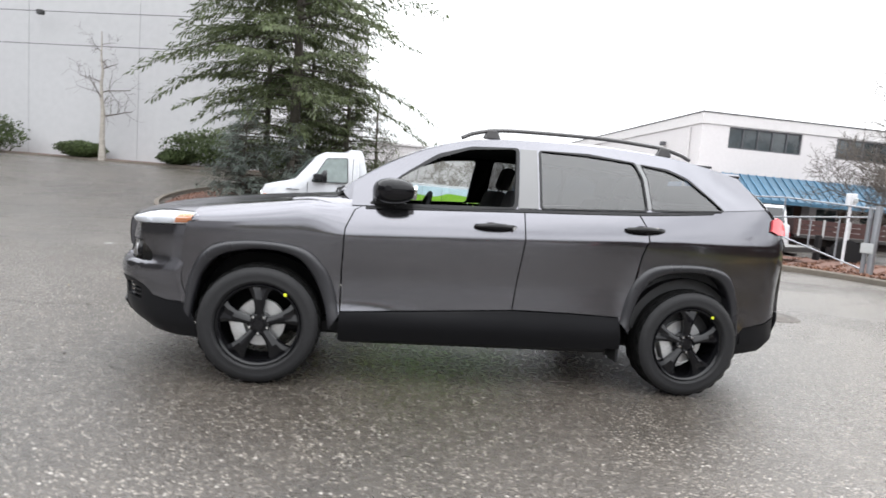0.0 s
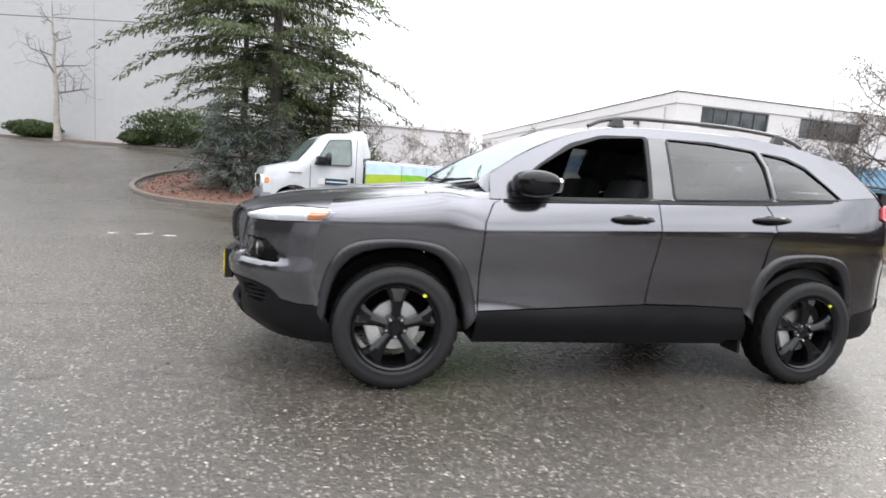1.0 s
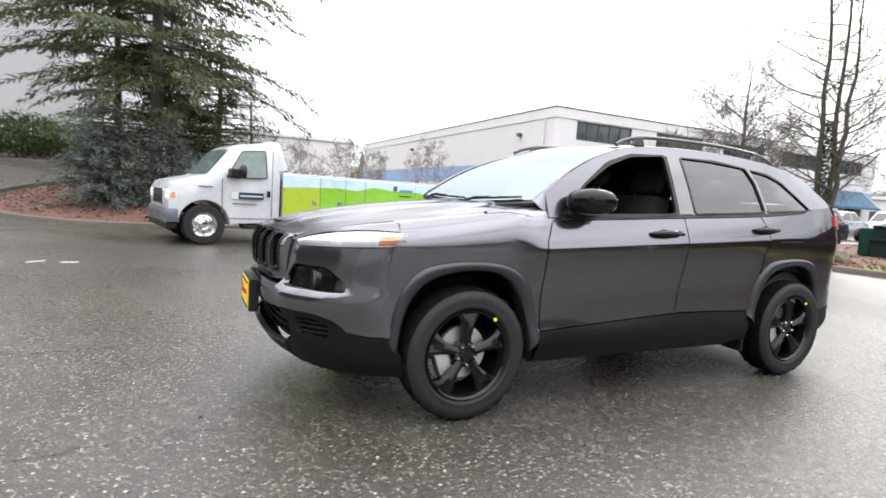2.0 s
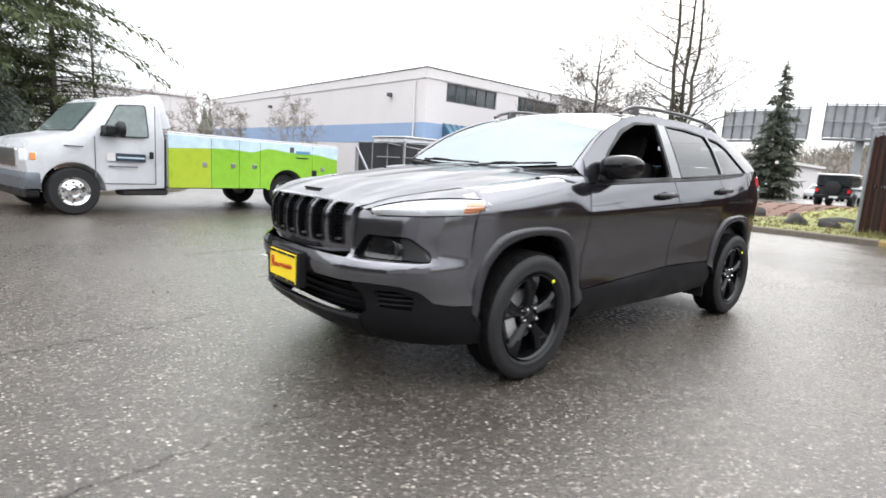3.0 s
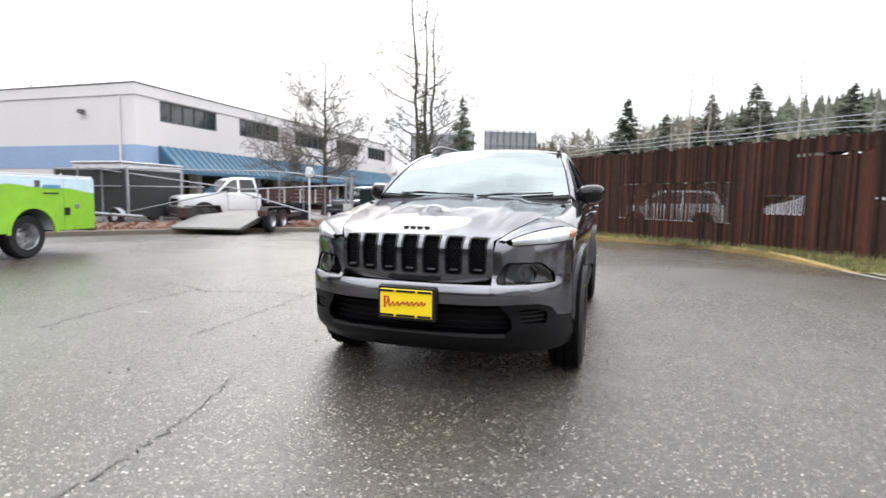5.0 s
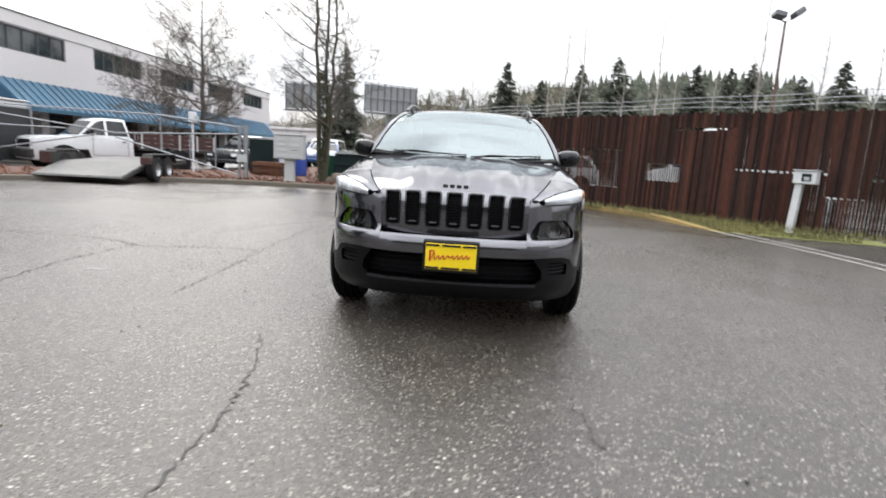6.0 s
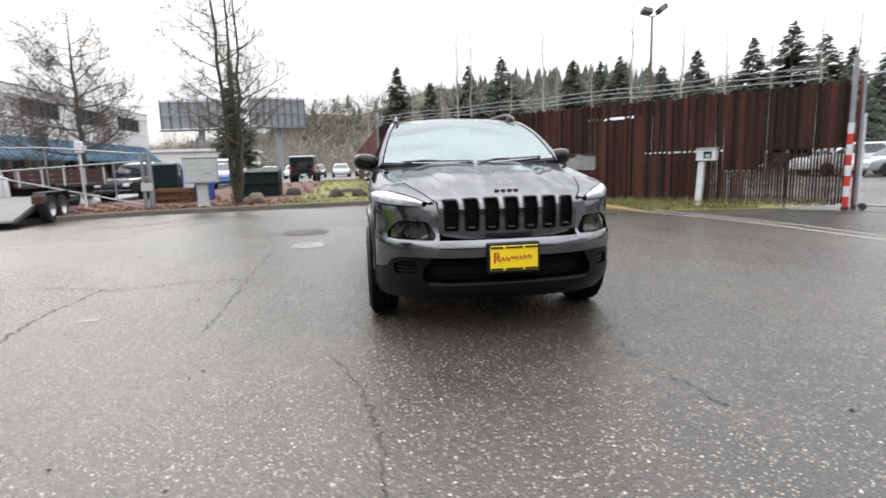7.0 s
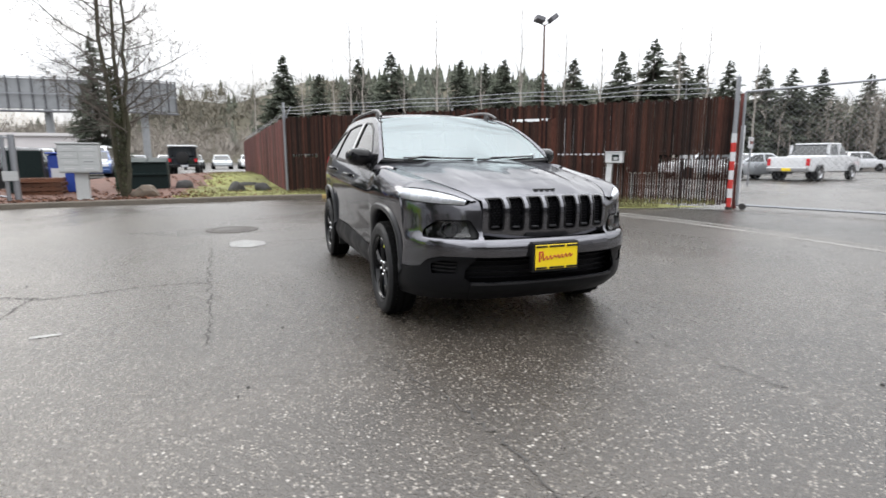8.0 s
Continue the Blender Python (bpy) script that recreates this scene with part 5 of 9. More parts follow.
scatter_blades("leaf_litter", spots, LEAFLITTER, "brown fallen leaves and mulch along the kerb", "leaves", 0.01, 0.05, 0.05, 7, 2.0)
spots = []
for i in range(2600):
    k = rnd.random()
    x, y = 12.9 + (4.4 - 12.9) * k, 0.2 + (-8.5 - 0.2) * k
    d = rnd.random() ** 2 * 1.0
    spots.append((x - 0.72 * d, y + 0.68 * d, 0.13))
scatter_blades("fence_weeds", spots, GRASSMAT, "taller weeds along the foot of the fence", "weeds", 0.04, 0.17, 0.010, 8)

# cracks, marks, cover
def crack(pts, w, seed):
    r = random.Random(seed)
    line = [(x + r.uniform(-0.022, 0.022), y + r.uniform(-0.022, 0.022)) for x, y in spline(pts, 14)]
    bm = bmesh.new()
    rows = []
    for i, p in enumerate(line):
        n = along(line, i)
        ww = w * r.uniform(0.15, 1.2)
        rows.append((bm.verts.new((p[0] - n.x * ww, p[1] - n.y * ww, 0.004)), bm.verts.new((p[0] + n.x * ww, p[1] + n.y * ww, 0.004))))
    for p, q in zip(rows, rows[1:]):
        bm.faces.new((p[0], p[1], q[1], q[0]))
    bmesh.ops.recalc_face_normals(bm, faces=bm.faces[:])
    tagged(link("pavement_crack", bm, CRACK), "thin dark crack running across the asphalt", "crack", kind="structure")


crack([(-5.2, 0.70), (-4.07, 0.86), (-3.54, 0.87), (-3.22, 0.91), (-2.78, 1.0), (-2.4, 1.15)], 0.006, 1)
crack([(-1.9, 3.45), (-1.3, 3.57), (-0.66, 3.62), (0.1, 3.60)], 0.012, 2)
crack([(0.34, 5.3), (0.33, 4.3), (0.21, 3.85), (0.05, 3.50), (0.10, 3.2), (0.22, 2.8), (0.25, 2.4), (0.18, 2.24)], 0.013, 5)
crack([(2.4, 2.32), (1.6, 2.29), (0.72, 2.25), (-0.25, 2.19), (-1.05, 2.14), (-1.67, 2.13)], 0.008, 3)
crack([(-1.85, -0.78), (-2.64, -0.62), (-3.02, -0.65), (-3.45, -0.72)], 0.004, 4)
# three road marks; the last is a puddle, its sky reflection as pale colour
for cx, cy, w, h, a in ((-4.85, 5.16, 0.12, 0.13, 4), (-4.43, 5.19, 0.20, 0.09, 50), (-4.06, 5.13, 0.17, 0.12, 3), (-1.12, 3.15, 0.14, 0.05, 100)):
    bm = bmesh.new()
    r = random.Random(int(cx * 100))
    ring = [(w * math.cos(q) * r.uniform(0.75, 1.1), h * math.sin(q) * r.uniform(0.7, 1.1)) for q in np.linspace(0, 2 * math.pi, 14)[:-1]]
    ring = [(0.75 * x, 0.6 * y) for x, y in ring]
    m = pose(cx, cy, 0.005, 0, 0, a)
    bm.faces.new([bm.verts.new(m @ Vector((x, y, 0))) for x, y in ring])
    tagged(link("paint_mark", bm, PUDDLE), "pale road mark on the asphalt", "paint mark", kind="structure")
bm = bmesh.new()
r = random.Random(29)
bm.faces.new([bm.verts.new((2.66 + 0.38 * math.cos(q) * r.uniform(0.7, 1.15), 1.88 + 0.27 * math.sin(q) * r.uniform(0.7, 1.15), 0.005)) for q in np.linspace(0, 2 * math.pi, 23)[:-1]])
tagged(link("puddle", bm, WATER), "shallow rain puddle lying in the asphalt", "puddle", kind="structure")
cover = thing("manhole_cover", pose(4.35, 2.1, 0.004), "round cast iron cover set in the asphalt", "manhole cover")
bm = bmesh.new()
lathe(bm, [(0, 0.008), (0.29, 0.008), (0.30, 0.002)], 28, "z")
part("lid", bm, IRON, cover)
bm = bmesh.new()
lathe(bm, [(0.31, 0.002), (0.33, 0.012), (0.40, 0.010), (0.42, 0.0)], 28, "z")
part("ring", bm, IRON, cover)
# small dark stones and twigs lying about
rnd = random.Random(11)
for i in range(46):
    x, y = rnd.uniform(-5.5, 3.5), rnd.uniform(-3.2, 4.5)
    if abs(x) < 2.4 and abs(y) < 1.0:
        continue
    bm = bmesh.new()
    bmesh.ops.create_icosphere(bm, subdivisions=1, radius=rnd.uniform(0.005, 0.011))
    for v in bm.verts:
        v.co = Vector((v.co.x * 1.4, v.co.y, v.co.z * 0.7)) * rnd.uniform(0.8, 1.2)
    o = tagged(link("pebble", bm, DARKROCK if i % 5 else ROCK), "small loose pebble on the asphalt", "pebble", "loose pebbles")
    o.location = (x, y, 0.004)


# ---- white and blue office building ----
def office():
    b = thing("office_building", pose(14.95, 20.35, 0), "two-storey white office building with a blue band and blue metal awning", "building")
    L, D, H = 31.0, 34.0, 6.30
    bm = bmesh.new()
    # long front wall with window holes, made of piers and bands
    wins = [(1.45 + 5.95 * i, 5.45 + 5.95 * i) for i in range(5)]
    z0, z1 = 4.70, 5.72
    box(bm, 0, L, 0, 0.3, 3.45, z0)
    box(bm, 0, L, 0, 0.3, z1, 5.76)
    xs = [0] + [v for w in wins for v in w] + [L]
    for a, c in zip(xs[::2], xs[1::2]):
        box(bm, a, c, 0, 0.3, z0, z1)
    box(bm, 0, 1.4, 0, 0.3, 0, 2.32)
    box(bm, L - 1.2, L, 0, 0.3, 0, 2.32)
    # gable wall and back
    box(bm, 0, 0.3, 0.3, D, 0, 2.32)
    box(bm, 0, 0.3, 0.3, D, 3.45, 5.76)
    box(bm, L - 0.3, L, 0.3, D, 0, 5.76)
    box(bm, 0.3, L - 0.3, D - 0.3, D, 0, 5.76)
    part("wall", bm, WALLWHITE, b, "white painted wall")
    bm = bmesh.new()
    box(bm, -0.015, L, -0.015, 0.3, 2.32, 3.45)
    box(bm, -0.015, 0.3, 0.3, D, 2.32, 3.45)
    part("band", bm, WALLBLUE, b, "pale blue painted band")
    bm = bmesh.new()
    box(bm, -0.05, L + 0.05, -0.05, 0.35, 5.76, H, 0.015)
    box(bm, -0.05, 0.35, 0.35, D, 5.76, H, 0.015)
    part("parapet", bm, WALLTRIM, b, "pale grey parapet")
    bm = bmesh.new()
    box(bm, -0.08, L + 0.08, -0.08, 0.38, H, H + 0.05)
    box(bm, -0.08, 0.38, 0.38, D, H, H + 0.05)
    part("coping", bm, FRAMEGREY, b)
    part("roof", boxbm(0.3, L - 0.3, 0.3, D - 0.3, 5.5, 5.7), WALLTRIM, b)
    for a, c in wins:
        bm = bmesh.new()
        for x0, x1, q0, q1 in ((a, c, z1 - 0.06, z1), (a, c, z0, z0 + 0.06), (a, a + 0.06, z0, z1), (c - 0.06, c, z0, z1)):
            box(bm, x0, x1, 0.05, 0.13, q0, q1)
        for k in range(1, 5):
            x = a + (c - a) * k / 5
            box(bm, x - 0.03, x + 0.03, 0.05, 0.13, z0, z1)
        w = part("window", bm, FRAMEGREY, b, "five-light window with dark frame")
        for k in range(5):
            x = a + (c - a) * k / 5
            pane = part("pane", boxbm(x + 0.03, x + (c - a) / 5 - 0.03, 0.10, 0.115, z0 + 0.06, z1 - 0.06), WINGLASS, w)
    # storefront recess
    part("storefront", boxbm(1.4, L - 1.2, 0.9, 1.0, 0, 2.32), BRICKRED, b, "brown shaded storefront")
    part("soffit", boxbm(1.4, L - 1.2, 0.0, 1.0, 2.26, 2.32), WALLTRIM, b)
    for i in range(11):
        x = 2.0 + 2.6 * i
        bm = bmesh.new()
        box(bm, x, x + 0.06, 0.84, 0.9, 0.1, 2.25)
        box(bm, x + 1.6, x + 1.66, 0.84, 0.9, 0.1, 2.25)
        box(bm, x, x + 1.66, 0.84, 0.9, 2.15, 2.25)
        w = part("shop_window", bm, FRAMEGREY if i % 2 else WALLTRIM, b)
        part("pane", boxbm(x + 0.06, x + 1.6, 0.86, 0.88, 0.12, 2.15), WINGLASS, w)
        part("pier", boxbm(x + 1.9, x + 2.3, 0.1, 0.6, 0, 2.26), WALLWHITE, b)
    # awning: sloping ribbed metal with a closed end
    n = 62
    for i in range(n):
        x = 1.35 + (L - 2.6) * i / n
        wdt = (L - 2.6) / n
        bm = bmesh.new()
        p = [(x, -0.02, 3.50), (x + wdt, -0.02, 3.50), (x + wdt, -1.30, 2.30), (x, -1.30, 2.30)]
        top = [bm.verts.new(q) for q in p]
        low = [bm.verts.new((q[0], q[1], q[2] - 0.05)) for q in p]
        bm.faces.new(top)
        bm.faces.new(low[::-1])
        for k in range(4):
            bm.faces.new((top[k], low[k], low[(k + 1) % 4], top[(k + 1) % 4]))
        box(bm, x - 0.025, x + 0.025, -0.64, 0.64, -0.01, 0.055, m=pose(0, -0.66, 2.90, math.degrees(math.atan2(1.2, 1.28)), 0, 0) @ Matrix.Diagonal((1, 1.36, 1, 1)))
        part("awning_panel", bm, AWNING, b, "" if i else "blue standing-seam awning")
    bm = bmesh.new()
    v = [bm.verts.new(q) for q in ((1.33, -0.0, 3.50), (1.33, -1.30, 2.30), (1.33, -1.30, 2.14), (1.33, 0.0, 2.14))]
    bm.faces.new(v)
    bmesh.ops.extrude_face_region(bm, geom=bm.faces[:])
    for q in list(bm.verts)[4:]:
        q.co.x -= 0.05
    box(bm, 1.33, L - 1.2, -1.33, -1.28, 2.14, 2.31)
    part("awning_valance", bm, AWNING, b, "blue awning end and valance")
    # little wall lamps and downpipe on the gable
    for y in (3.2, 19.8):
        bm = bmesh.new()
        box(bm, -0.28, 0.0, y - 0.12, y + 0.12, 4.95, 5.15, 0.03)
        part("wall_lamp", bm, FRAMEGREY, b, "small grey wall flood lamp")
    bm = bmesh.new()
    tube(bm, [(-0.07, 0.9, 0.1), (-0.07, 0.9, 5.7)], 0.05, 8)
    part("downpipe", bm, WALLTRIM, b)
    for y in (8.0, 15.0):
        bm = bmesh.new()
        tube(bm, [(1.0, y, 5.6), (1.0, y, 6.75)], 0.04, 8)
        part("roof_vent", bm, FRAMEGREY, b)
    return b


office()
low = thing("far_warehouse", pose(-6, 58, 0), "long low pale warehouse behind the truck", "building")
part("wall", boxbm(0, 20.5, 0, 12, 0, 6.6), WALLWHITE, low)
part("roof", boxbm(-0.2, 20.7, -0.2, 12.2, 6.6, 6.9, 0.03), WALLTRIM, low)
part("door", boxbm(3.0, 6.0, -0.06, 0.0, 0.0, 3.4), FRAMEGREY, low)
far2 = thing("far_warehouse", pose(60, 16, 0), "pale flat-roofed building far behind the parked cars", "building")
part("wall", boxbm(0, 12, 0, 14, 0, 3.6), WALLWHITE, far2)
part("roof", boxbm(-0.3, 12.3, -0.3, 14.3, 3.6, 3.9), WALLTRIM, far2)
part("window", boxbm(-0.05, 0.0, 2, 12, 1.2, 2.4), WINGLASS, far2)

# ---- grey concrete hall on the rise ----
hall = thing("concrete_hall", pose(-26.0, 29.6, 0.9, 0, 0, -12.8), "tall plain grey concrete hall beside the sloping drive", "building")
for i in range(7):
    part("wall_panel", boxbm(-24 + 6.2 * i, -24 + 6.2 * i + 6.185, 0, 0.3, -1.5, 15.0, 0.008), GREYWALL, hall, "" if i else "smooth grey concrete wall panel")
part("side_wall", boxbm(19.1, 19.4, 0.3, 24, -1.5, 15.0), GREYWALL, hall)
part("roof", boxbm(-24, 19.4, 0.0, 24, 15.0, 15.3), WALLTRIM, hall)
for z, nm in ((8.3, 0), (6.65, 1)):
    bm = bmesh.new()
    tube(bm, [(x, -0.6, z - 0.25 * math.sin(math.pi * (x + 24) / 43)) for x in np.linspace(-24, 19.4, 20)], 0.017, 6)
    c = tagged(link("overhead_cable", bm, WIRE), "thin overhead cable in front of the grey hall", "cable")
    c.matrix_basis = pose(-26.0, 29.6, 0.9, 0, 0, -12.8)
    if nm == 0:
        bm = bmesh.new()
        box(bm, 8.0, 8.35, -0.72, -0.48, z - 0.36, z - 0.12, 0.04)
        o = part("splice_box", bm, WIRE, c)
hall_kerb = [(x, 24.9 - 0.226 * (x + 12.0)) for x in np.linspace(-34, -3.5, 24)]
bm = bmesh.new()
rows = []
for x, y in hall_kerb:
    g = ground_z(x, y)
    rows.append([bm.verts.new((x + dx, y + dy, g + h)) for dx, dy, h in ((0, 0, -0.1), (0, 0.02, 0.13), (0.03, 0.15, 0.14), (0.2, 0.9, 0.18), (0.6, 2.6, 0.25))])
for p, q in zip(rows, rows[1:]):
    for k in range(4):
        f = bm.faces.new((p[k], p[k + 1], q[k + 1], q[k]))
        f.material_index = 0 if k < 2 else 1
bmesh.ops.recalc_face_normals(bm, faces=bm.faces[:])
tagged(link("planting_bed", bm, [KERB, MULCH], smooth=40), "kerbed planting bed along the grey hall", "bed", kind="structure")

# ---- fences ----
def fence_run(name, a, b, height, mats, pitch, seed, label, gaps=(), post_side=1):
    a, b = Vector((*a, 0)), Vector((*b, 0))
    d = b - a
    L = d.length
    ang = math.atan2(d.y, d.x)
    f = thing(name, pose(a.x, a.y, 0.02, 0, 0, math.degrees(ang)), label, "fence")
    r = random.Random(seed)
    meshes = []
    for k in range(6):
        me = bpy.data.meshes.new("slat")
        bm = bmesh.new()
        box(bm, -0.5, 0.5, -0.012, 0.012, 0.0, 1.0)
        for v in bm.verts:
            v.co.x += r.uniform(-0.05, 0.05)
            if v.co.z > 0.5:
                v.co.z += 0.004 * r.random()
        bm.to_mesh(me)
        bm.free()
        me.materials.append(mats[k % len(mats)])
        meshes.append(me)
    n = int(L / pitch)
    for i in range(n):
        u = (i + 0.5) / n
        tone = noise.noise(Vector((u * 23, seed, 0)))
        mesh_ = meshes[int(clamp01(0.5 + 0.5 * tone + r.uniform(-0.42, 0.42)) * 5.99)]
        if r.random() < 0.003:
            continue
        pieces = [(0.05 + 0.06 * r.random(), height * r.uniform(0.982, 1.012), 1.0)]
        for g0, g1, z, gap, thin in gaps:
            if g0 < u < g1:
                a0, b0, w0 = pieces.pop()
                if i % 2 or r.random() < 0.25:
                    pieces += [(a0, z - gap * r.uniform(0.4, 1.0), thin), (z + gap * 0.3, b0, w0)]
                else:
                    pieces += [(a0, z, thin), (z, b0, w0)]
        for a0, b0, w0 in pieces:
            o = new("slat", mesh_)
            o.parent = f
            wd = pitch * (r.uniform(0.93, 1.01) if r.random() < 0.85 else r.uniform(0.74, 0.92)) * (w0 * r.uniform(0.85, 1.12) if w0 < 0.95 else w0)
            o.matrix_basis = Matrix.Translation((u * L, r.uniform(-0.006, 0.006), a0)) @ Matrix.Diagonal((wd, 1, b0 - a0, 1))
    for i in range(int(L / 3.0) + 1):
        bm = bmesh.new()
        tube(bm, [(i * 3.0, 0.06 * post_side, 0), (i * 3.0, 0.06 * post_side, height + 0.05)], 0.03, 8)
        tube(bm, [(i * 3.0, 0.06 * post_side, height + 0.03), (i * 3.0, -0.22, height + 0.36)], 0.015, 6)
        part("post", bm, GALV, f, "" if i else "galvanised post with slanted arm")
    for z in (0.15, height * 0.52, height - 0.05):
        bm = bmesh.new()
        tube(bm, [(0, 0.035 * post_side, z), (L, 0.035 * post_side, z)], 0.020, 6)
        part("rail", bm, GALV, f)
    for k in range(3):
        bm = bmesh.new()
        pts = []
        for i in range(int(L / 0.6) + 1):
            pts.append((i * 0.6, -0.04 - 0.08 * k, height + 0.12 + 0.10 * k - 0.02 * math.sin(i * 1.3) + r.uniform(-0.015, 0.015)))
        tube(bm, pts, 0.008, 4)
        part("wire", bm, GALV, f, "" if k else "barbed wire strand")
    return f


FC = (13.4, 0.55)
GP = (4.1, -8.65)
fence_run("slatted_fence", FC, GP, 2.50, SLATS, 0.056, 3, "tall chain-link fence filled with weathered brown slats", ((0.02, 0.10, 1.30, 0.10, 1.0), (0.20, 0.47, 0.65, 0.02, 1.0), (0.20, 0.47, 1.62, 0.03, 0.62), (0.533, 0.597, 0.90, 0.02, 1.0), (0.533, 0.597, 1.30, 0.03, 0.45), (0.58, 0.69, 2.16, 0.06, 1.0), (0.67, 0.825, 1.26, 0.04, 0.97), (0.825, 0.88, 0.80, 0.03, 0.86), (0.88, 1.0, 1.20, 0.07, 0.80)))
fence_run("slatted_fence", FC, (40.0, 1.9), 2.50, [REDSLAT], 0.12, 4, "receding fence filled with faded reddish slats", (), -1)
bm = bmesh.new()
tube(bm, [(FC[0] - 0.02, FC[1] + 0.02, 0), (FC[0] - 0.02, FC[1] + 0.02, 3.0)], 0.045, 10)
cp = tagged(link("corner_post", bm, GALV, smooth=40), "galvanised steel corner post of the slatted fence", "post")
# chain-link gate with its striped post
gate = thing("chain_link_gate", pose(GP[0] - 0.1, GP[1] - 0.1, 0, 0, 0, 200), "galvanised chain-link slide gate across the lot entrance", "gate")
GL, GH = 8.0, 2.62
bm = bmesh.new()
tube(bm, [(0, 0, 0.1), (0, 0, GH)], 0.03, 8)
tube(bm, [(0, 0, GH), (GL, 0, GH)], 0.025, 8)
tube(bm, [(0, 0, 0.1), (GL, 0, 0.1)], 0.025, 8)
for x in (2.9, 5.6, GL):
    tube(bm, [(x, 0, 0.1), (x, 0, GH)], 0.03, 8)
part("gate_frame", bm, GALV, gate)
vs, es = [], []
bm = bmesh.new()
st = 0.11
n = int((GL + GH) / st)
for i in range(n):
    for sgn in (1, -1):
        x0 = i * st - (GH if sgn > 0 else 0)
        p0, p1 = Vector((x0, 0, 0.1)), Vector((x0 + (GH - 0.1), 0, GH))
        if sgn < 0:
            p0, p1 = Vector((x0, 0, 0.1)), Vector((x0 - (GH - 0.1), 0, GH))
        lo, hi = 0.0, 1.0
        dx = p1.x - p0.x
        ta, tb = (0 - p0.x) / dx, (GL - p0.x) / dx
        lo, hi = max(lo, min(ta, tb)), min(hi, max(ta, tb))
        if hi - lo > 0.02:
            tube(bm, [p0.lerp(p1, lo), p0.lerp(p1, hi)], 0.0019, 3, caps=False)
part("mesh", bm, GALV, gate, "diamond wire mesh")["kind"] = "stuff"
for x in (0.15, 2.9):
    bm = bmesh.new()
    lathe(bm, [(0, -0.03), (0.07, -0.03), (0.075, 0.0), (0.07, 0.03), (0, 0.03)], 16, "y", (x, -0.05, 0.075))
    part("roller", bm, DARKSTEEL, gate, "small gate roller wheel")
sp = thing("striped_gate_post", pose(GP[0] - 0.05, GP[1] + 0.08, 0), "gate post with red and white striped paint", "post")
bm = bmesh.new()
tube(bm, [(0, 0, 1.72), (0, 0, 2.95)], 0.05, 12)
part("upper_tube", bm, GALV, sp)
for k in range(8):
    bm = bmesh.new()
    tube(bm, [(0, 0, 0.06 + 0.207 * k), (0, 0, 0.06 + 0.207 * (k + 1))], 0.056, 12)
    part("stripe", bm, WHITEPAINT if k % 2 else REDPAINT, sp)
bm = bmesh.new()
tube(bm, [(0, 0, 0), (0, 0, 0.06)], 0.07, 12)
part("base", bm, DARKSTEEL, sp)
gp2 = thing("gate_post", pose(GP[0] + 0.12, GP[1] - 0.28, 0), "second dark steel gate post with white face", "post")
bm = bmesh.new()
tube(bm, [(0, 0, 0), (0, 0, 2.62)], 0.05, 10)
part("tube", bm, REDSLAT, gp2)
part("face", boxbm(-0.1, -0.05, -0.045, 0.045, 0.2, 1.9, 0.004), WHITEPAINT, gp2)

# keypad post in the grass
kp = thing("keypad_post", pose(5.85, -6.55, 0.10, 0, 0, 40), "white timber post carrying a white keypad box", "post")
bm = bmesh.new()
box(bm, -0.065, 0.065, -0.065, 0.065, -0.05, 1.20, 0.008, m=pose(0, 0, 0, 0, -3, 0))
part("post", bm, WHITEPAINT, kp)
kb = part("keypad_box", boxbm(-0.36, 0.05, -0.08, 0.12, 0.96, 1.22, 0.012), WHITEPAINT, kp, "white sheet metal keypad box")
part("screen", boxbm(-0.28, -0.11, 0.12, 0.128, 1.01, 1.16, 0.004), BINDARK, kb, "dark keypad face")
part("keys", boxbm(-0.25, -0.15, 0.128, 0.132, 1.03, 1.10, 0.002), MBOXGREY, kb)
part("hood", boxbm(-0.38, 0.06, -0.10, 0.15, 1.22, 1.235, 0.004), WHITEPAINT, kb)

# pipe gate by the trailer
pg = thing("pipe_gate", pose(11.5, 7.45, 0.12, 0, 0, 97), "long galvanised pipe gate with diagonal braces", "gate")
for i, (p, q) in enumerate((((0.1, 0, 1.42), (4.0, 0, 1.22)), ((4.0, 0, 1.22), (10.2, 0, 1.95)), ((0.1, 0, 0.10), (4.0, 0, 1.10)), ((2.6, 0, 1.86), (10.4, 0, 1.95)), ((5.5, 0, 1.28), (10.4, 0, 1.28)), ((4.6, 0, 1.15), (9.6, 0, 0.15)), ((0, 0, 1.62), (2.6, 0, 1.86)))):
    bm = bmesh.new()
    tube(bm, [p, q], 0.023, 8)
    part("rail", bm, GALV, pg)
for x, z in ((0.9, 1.38), (1.7, 1.33), (2.6, 1.84), (3.4, 1.25)):
    bm = bmesh.new()
    tube(bm, [(x, 0, 0.1 + 0.26 * x), (x, 0, z)], 0.022, 8)
    part("bar", bm, GALV, pg)
gpost = thing("gate_latch_post", pose(11.5, 7.4, 0.10), "galvanised latch post of the pipe gate", "post")
bm = bmesh.new()
tube(bm, [(0, 0, 0), (0, 0, 1.72)], 0.075, 12)
tube(bm, [(0.0, 0.2, 0), (0.0, 0.2, 1.70)], 0.05, 10)
part("tube", bm, GALV, gpost)
part("plate", boxbm(-0.09, -0.07, -0.08, 0.26, 0.55, 0.80, 0.005), MBOXGREY, gpost)

up = thing("meter_post", pose(13.6, 10.3, 0), "white meter box on a slim white post", "meter post")
bm = bmesh.new()
tube(bm, [(0, 0, 0), (0, 0, 1.9)], 0.04, 10)
part("post", bm, WHITEPAINT, up)
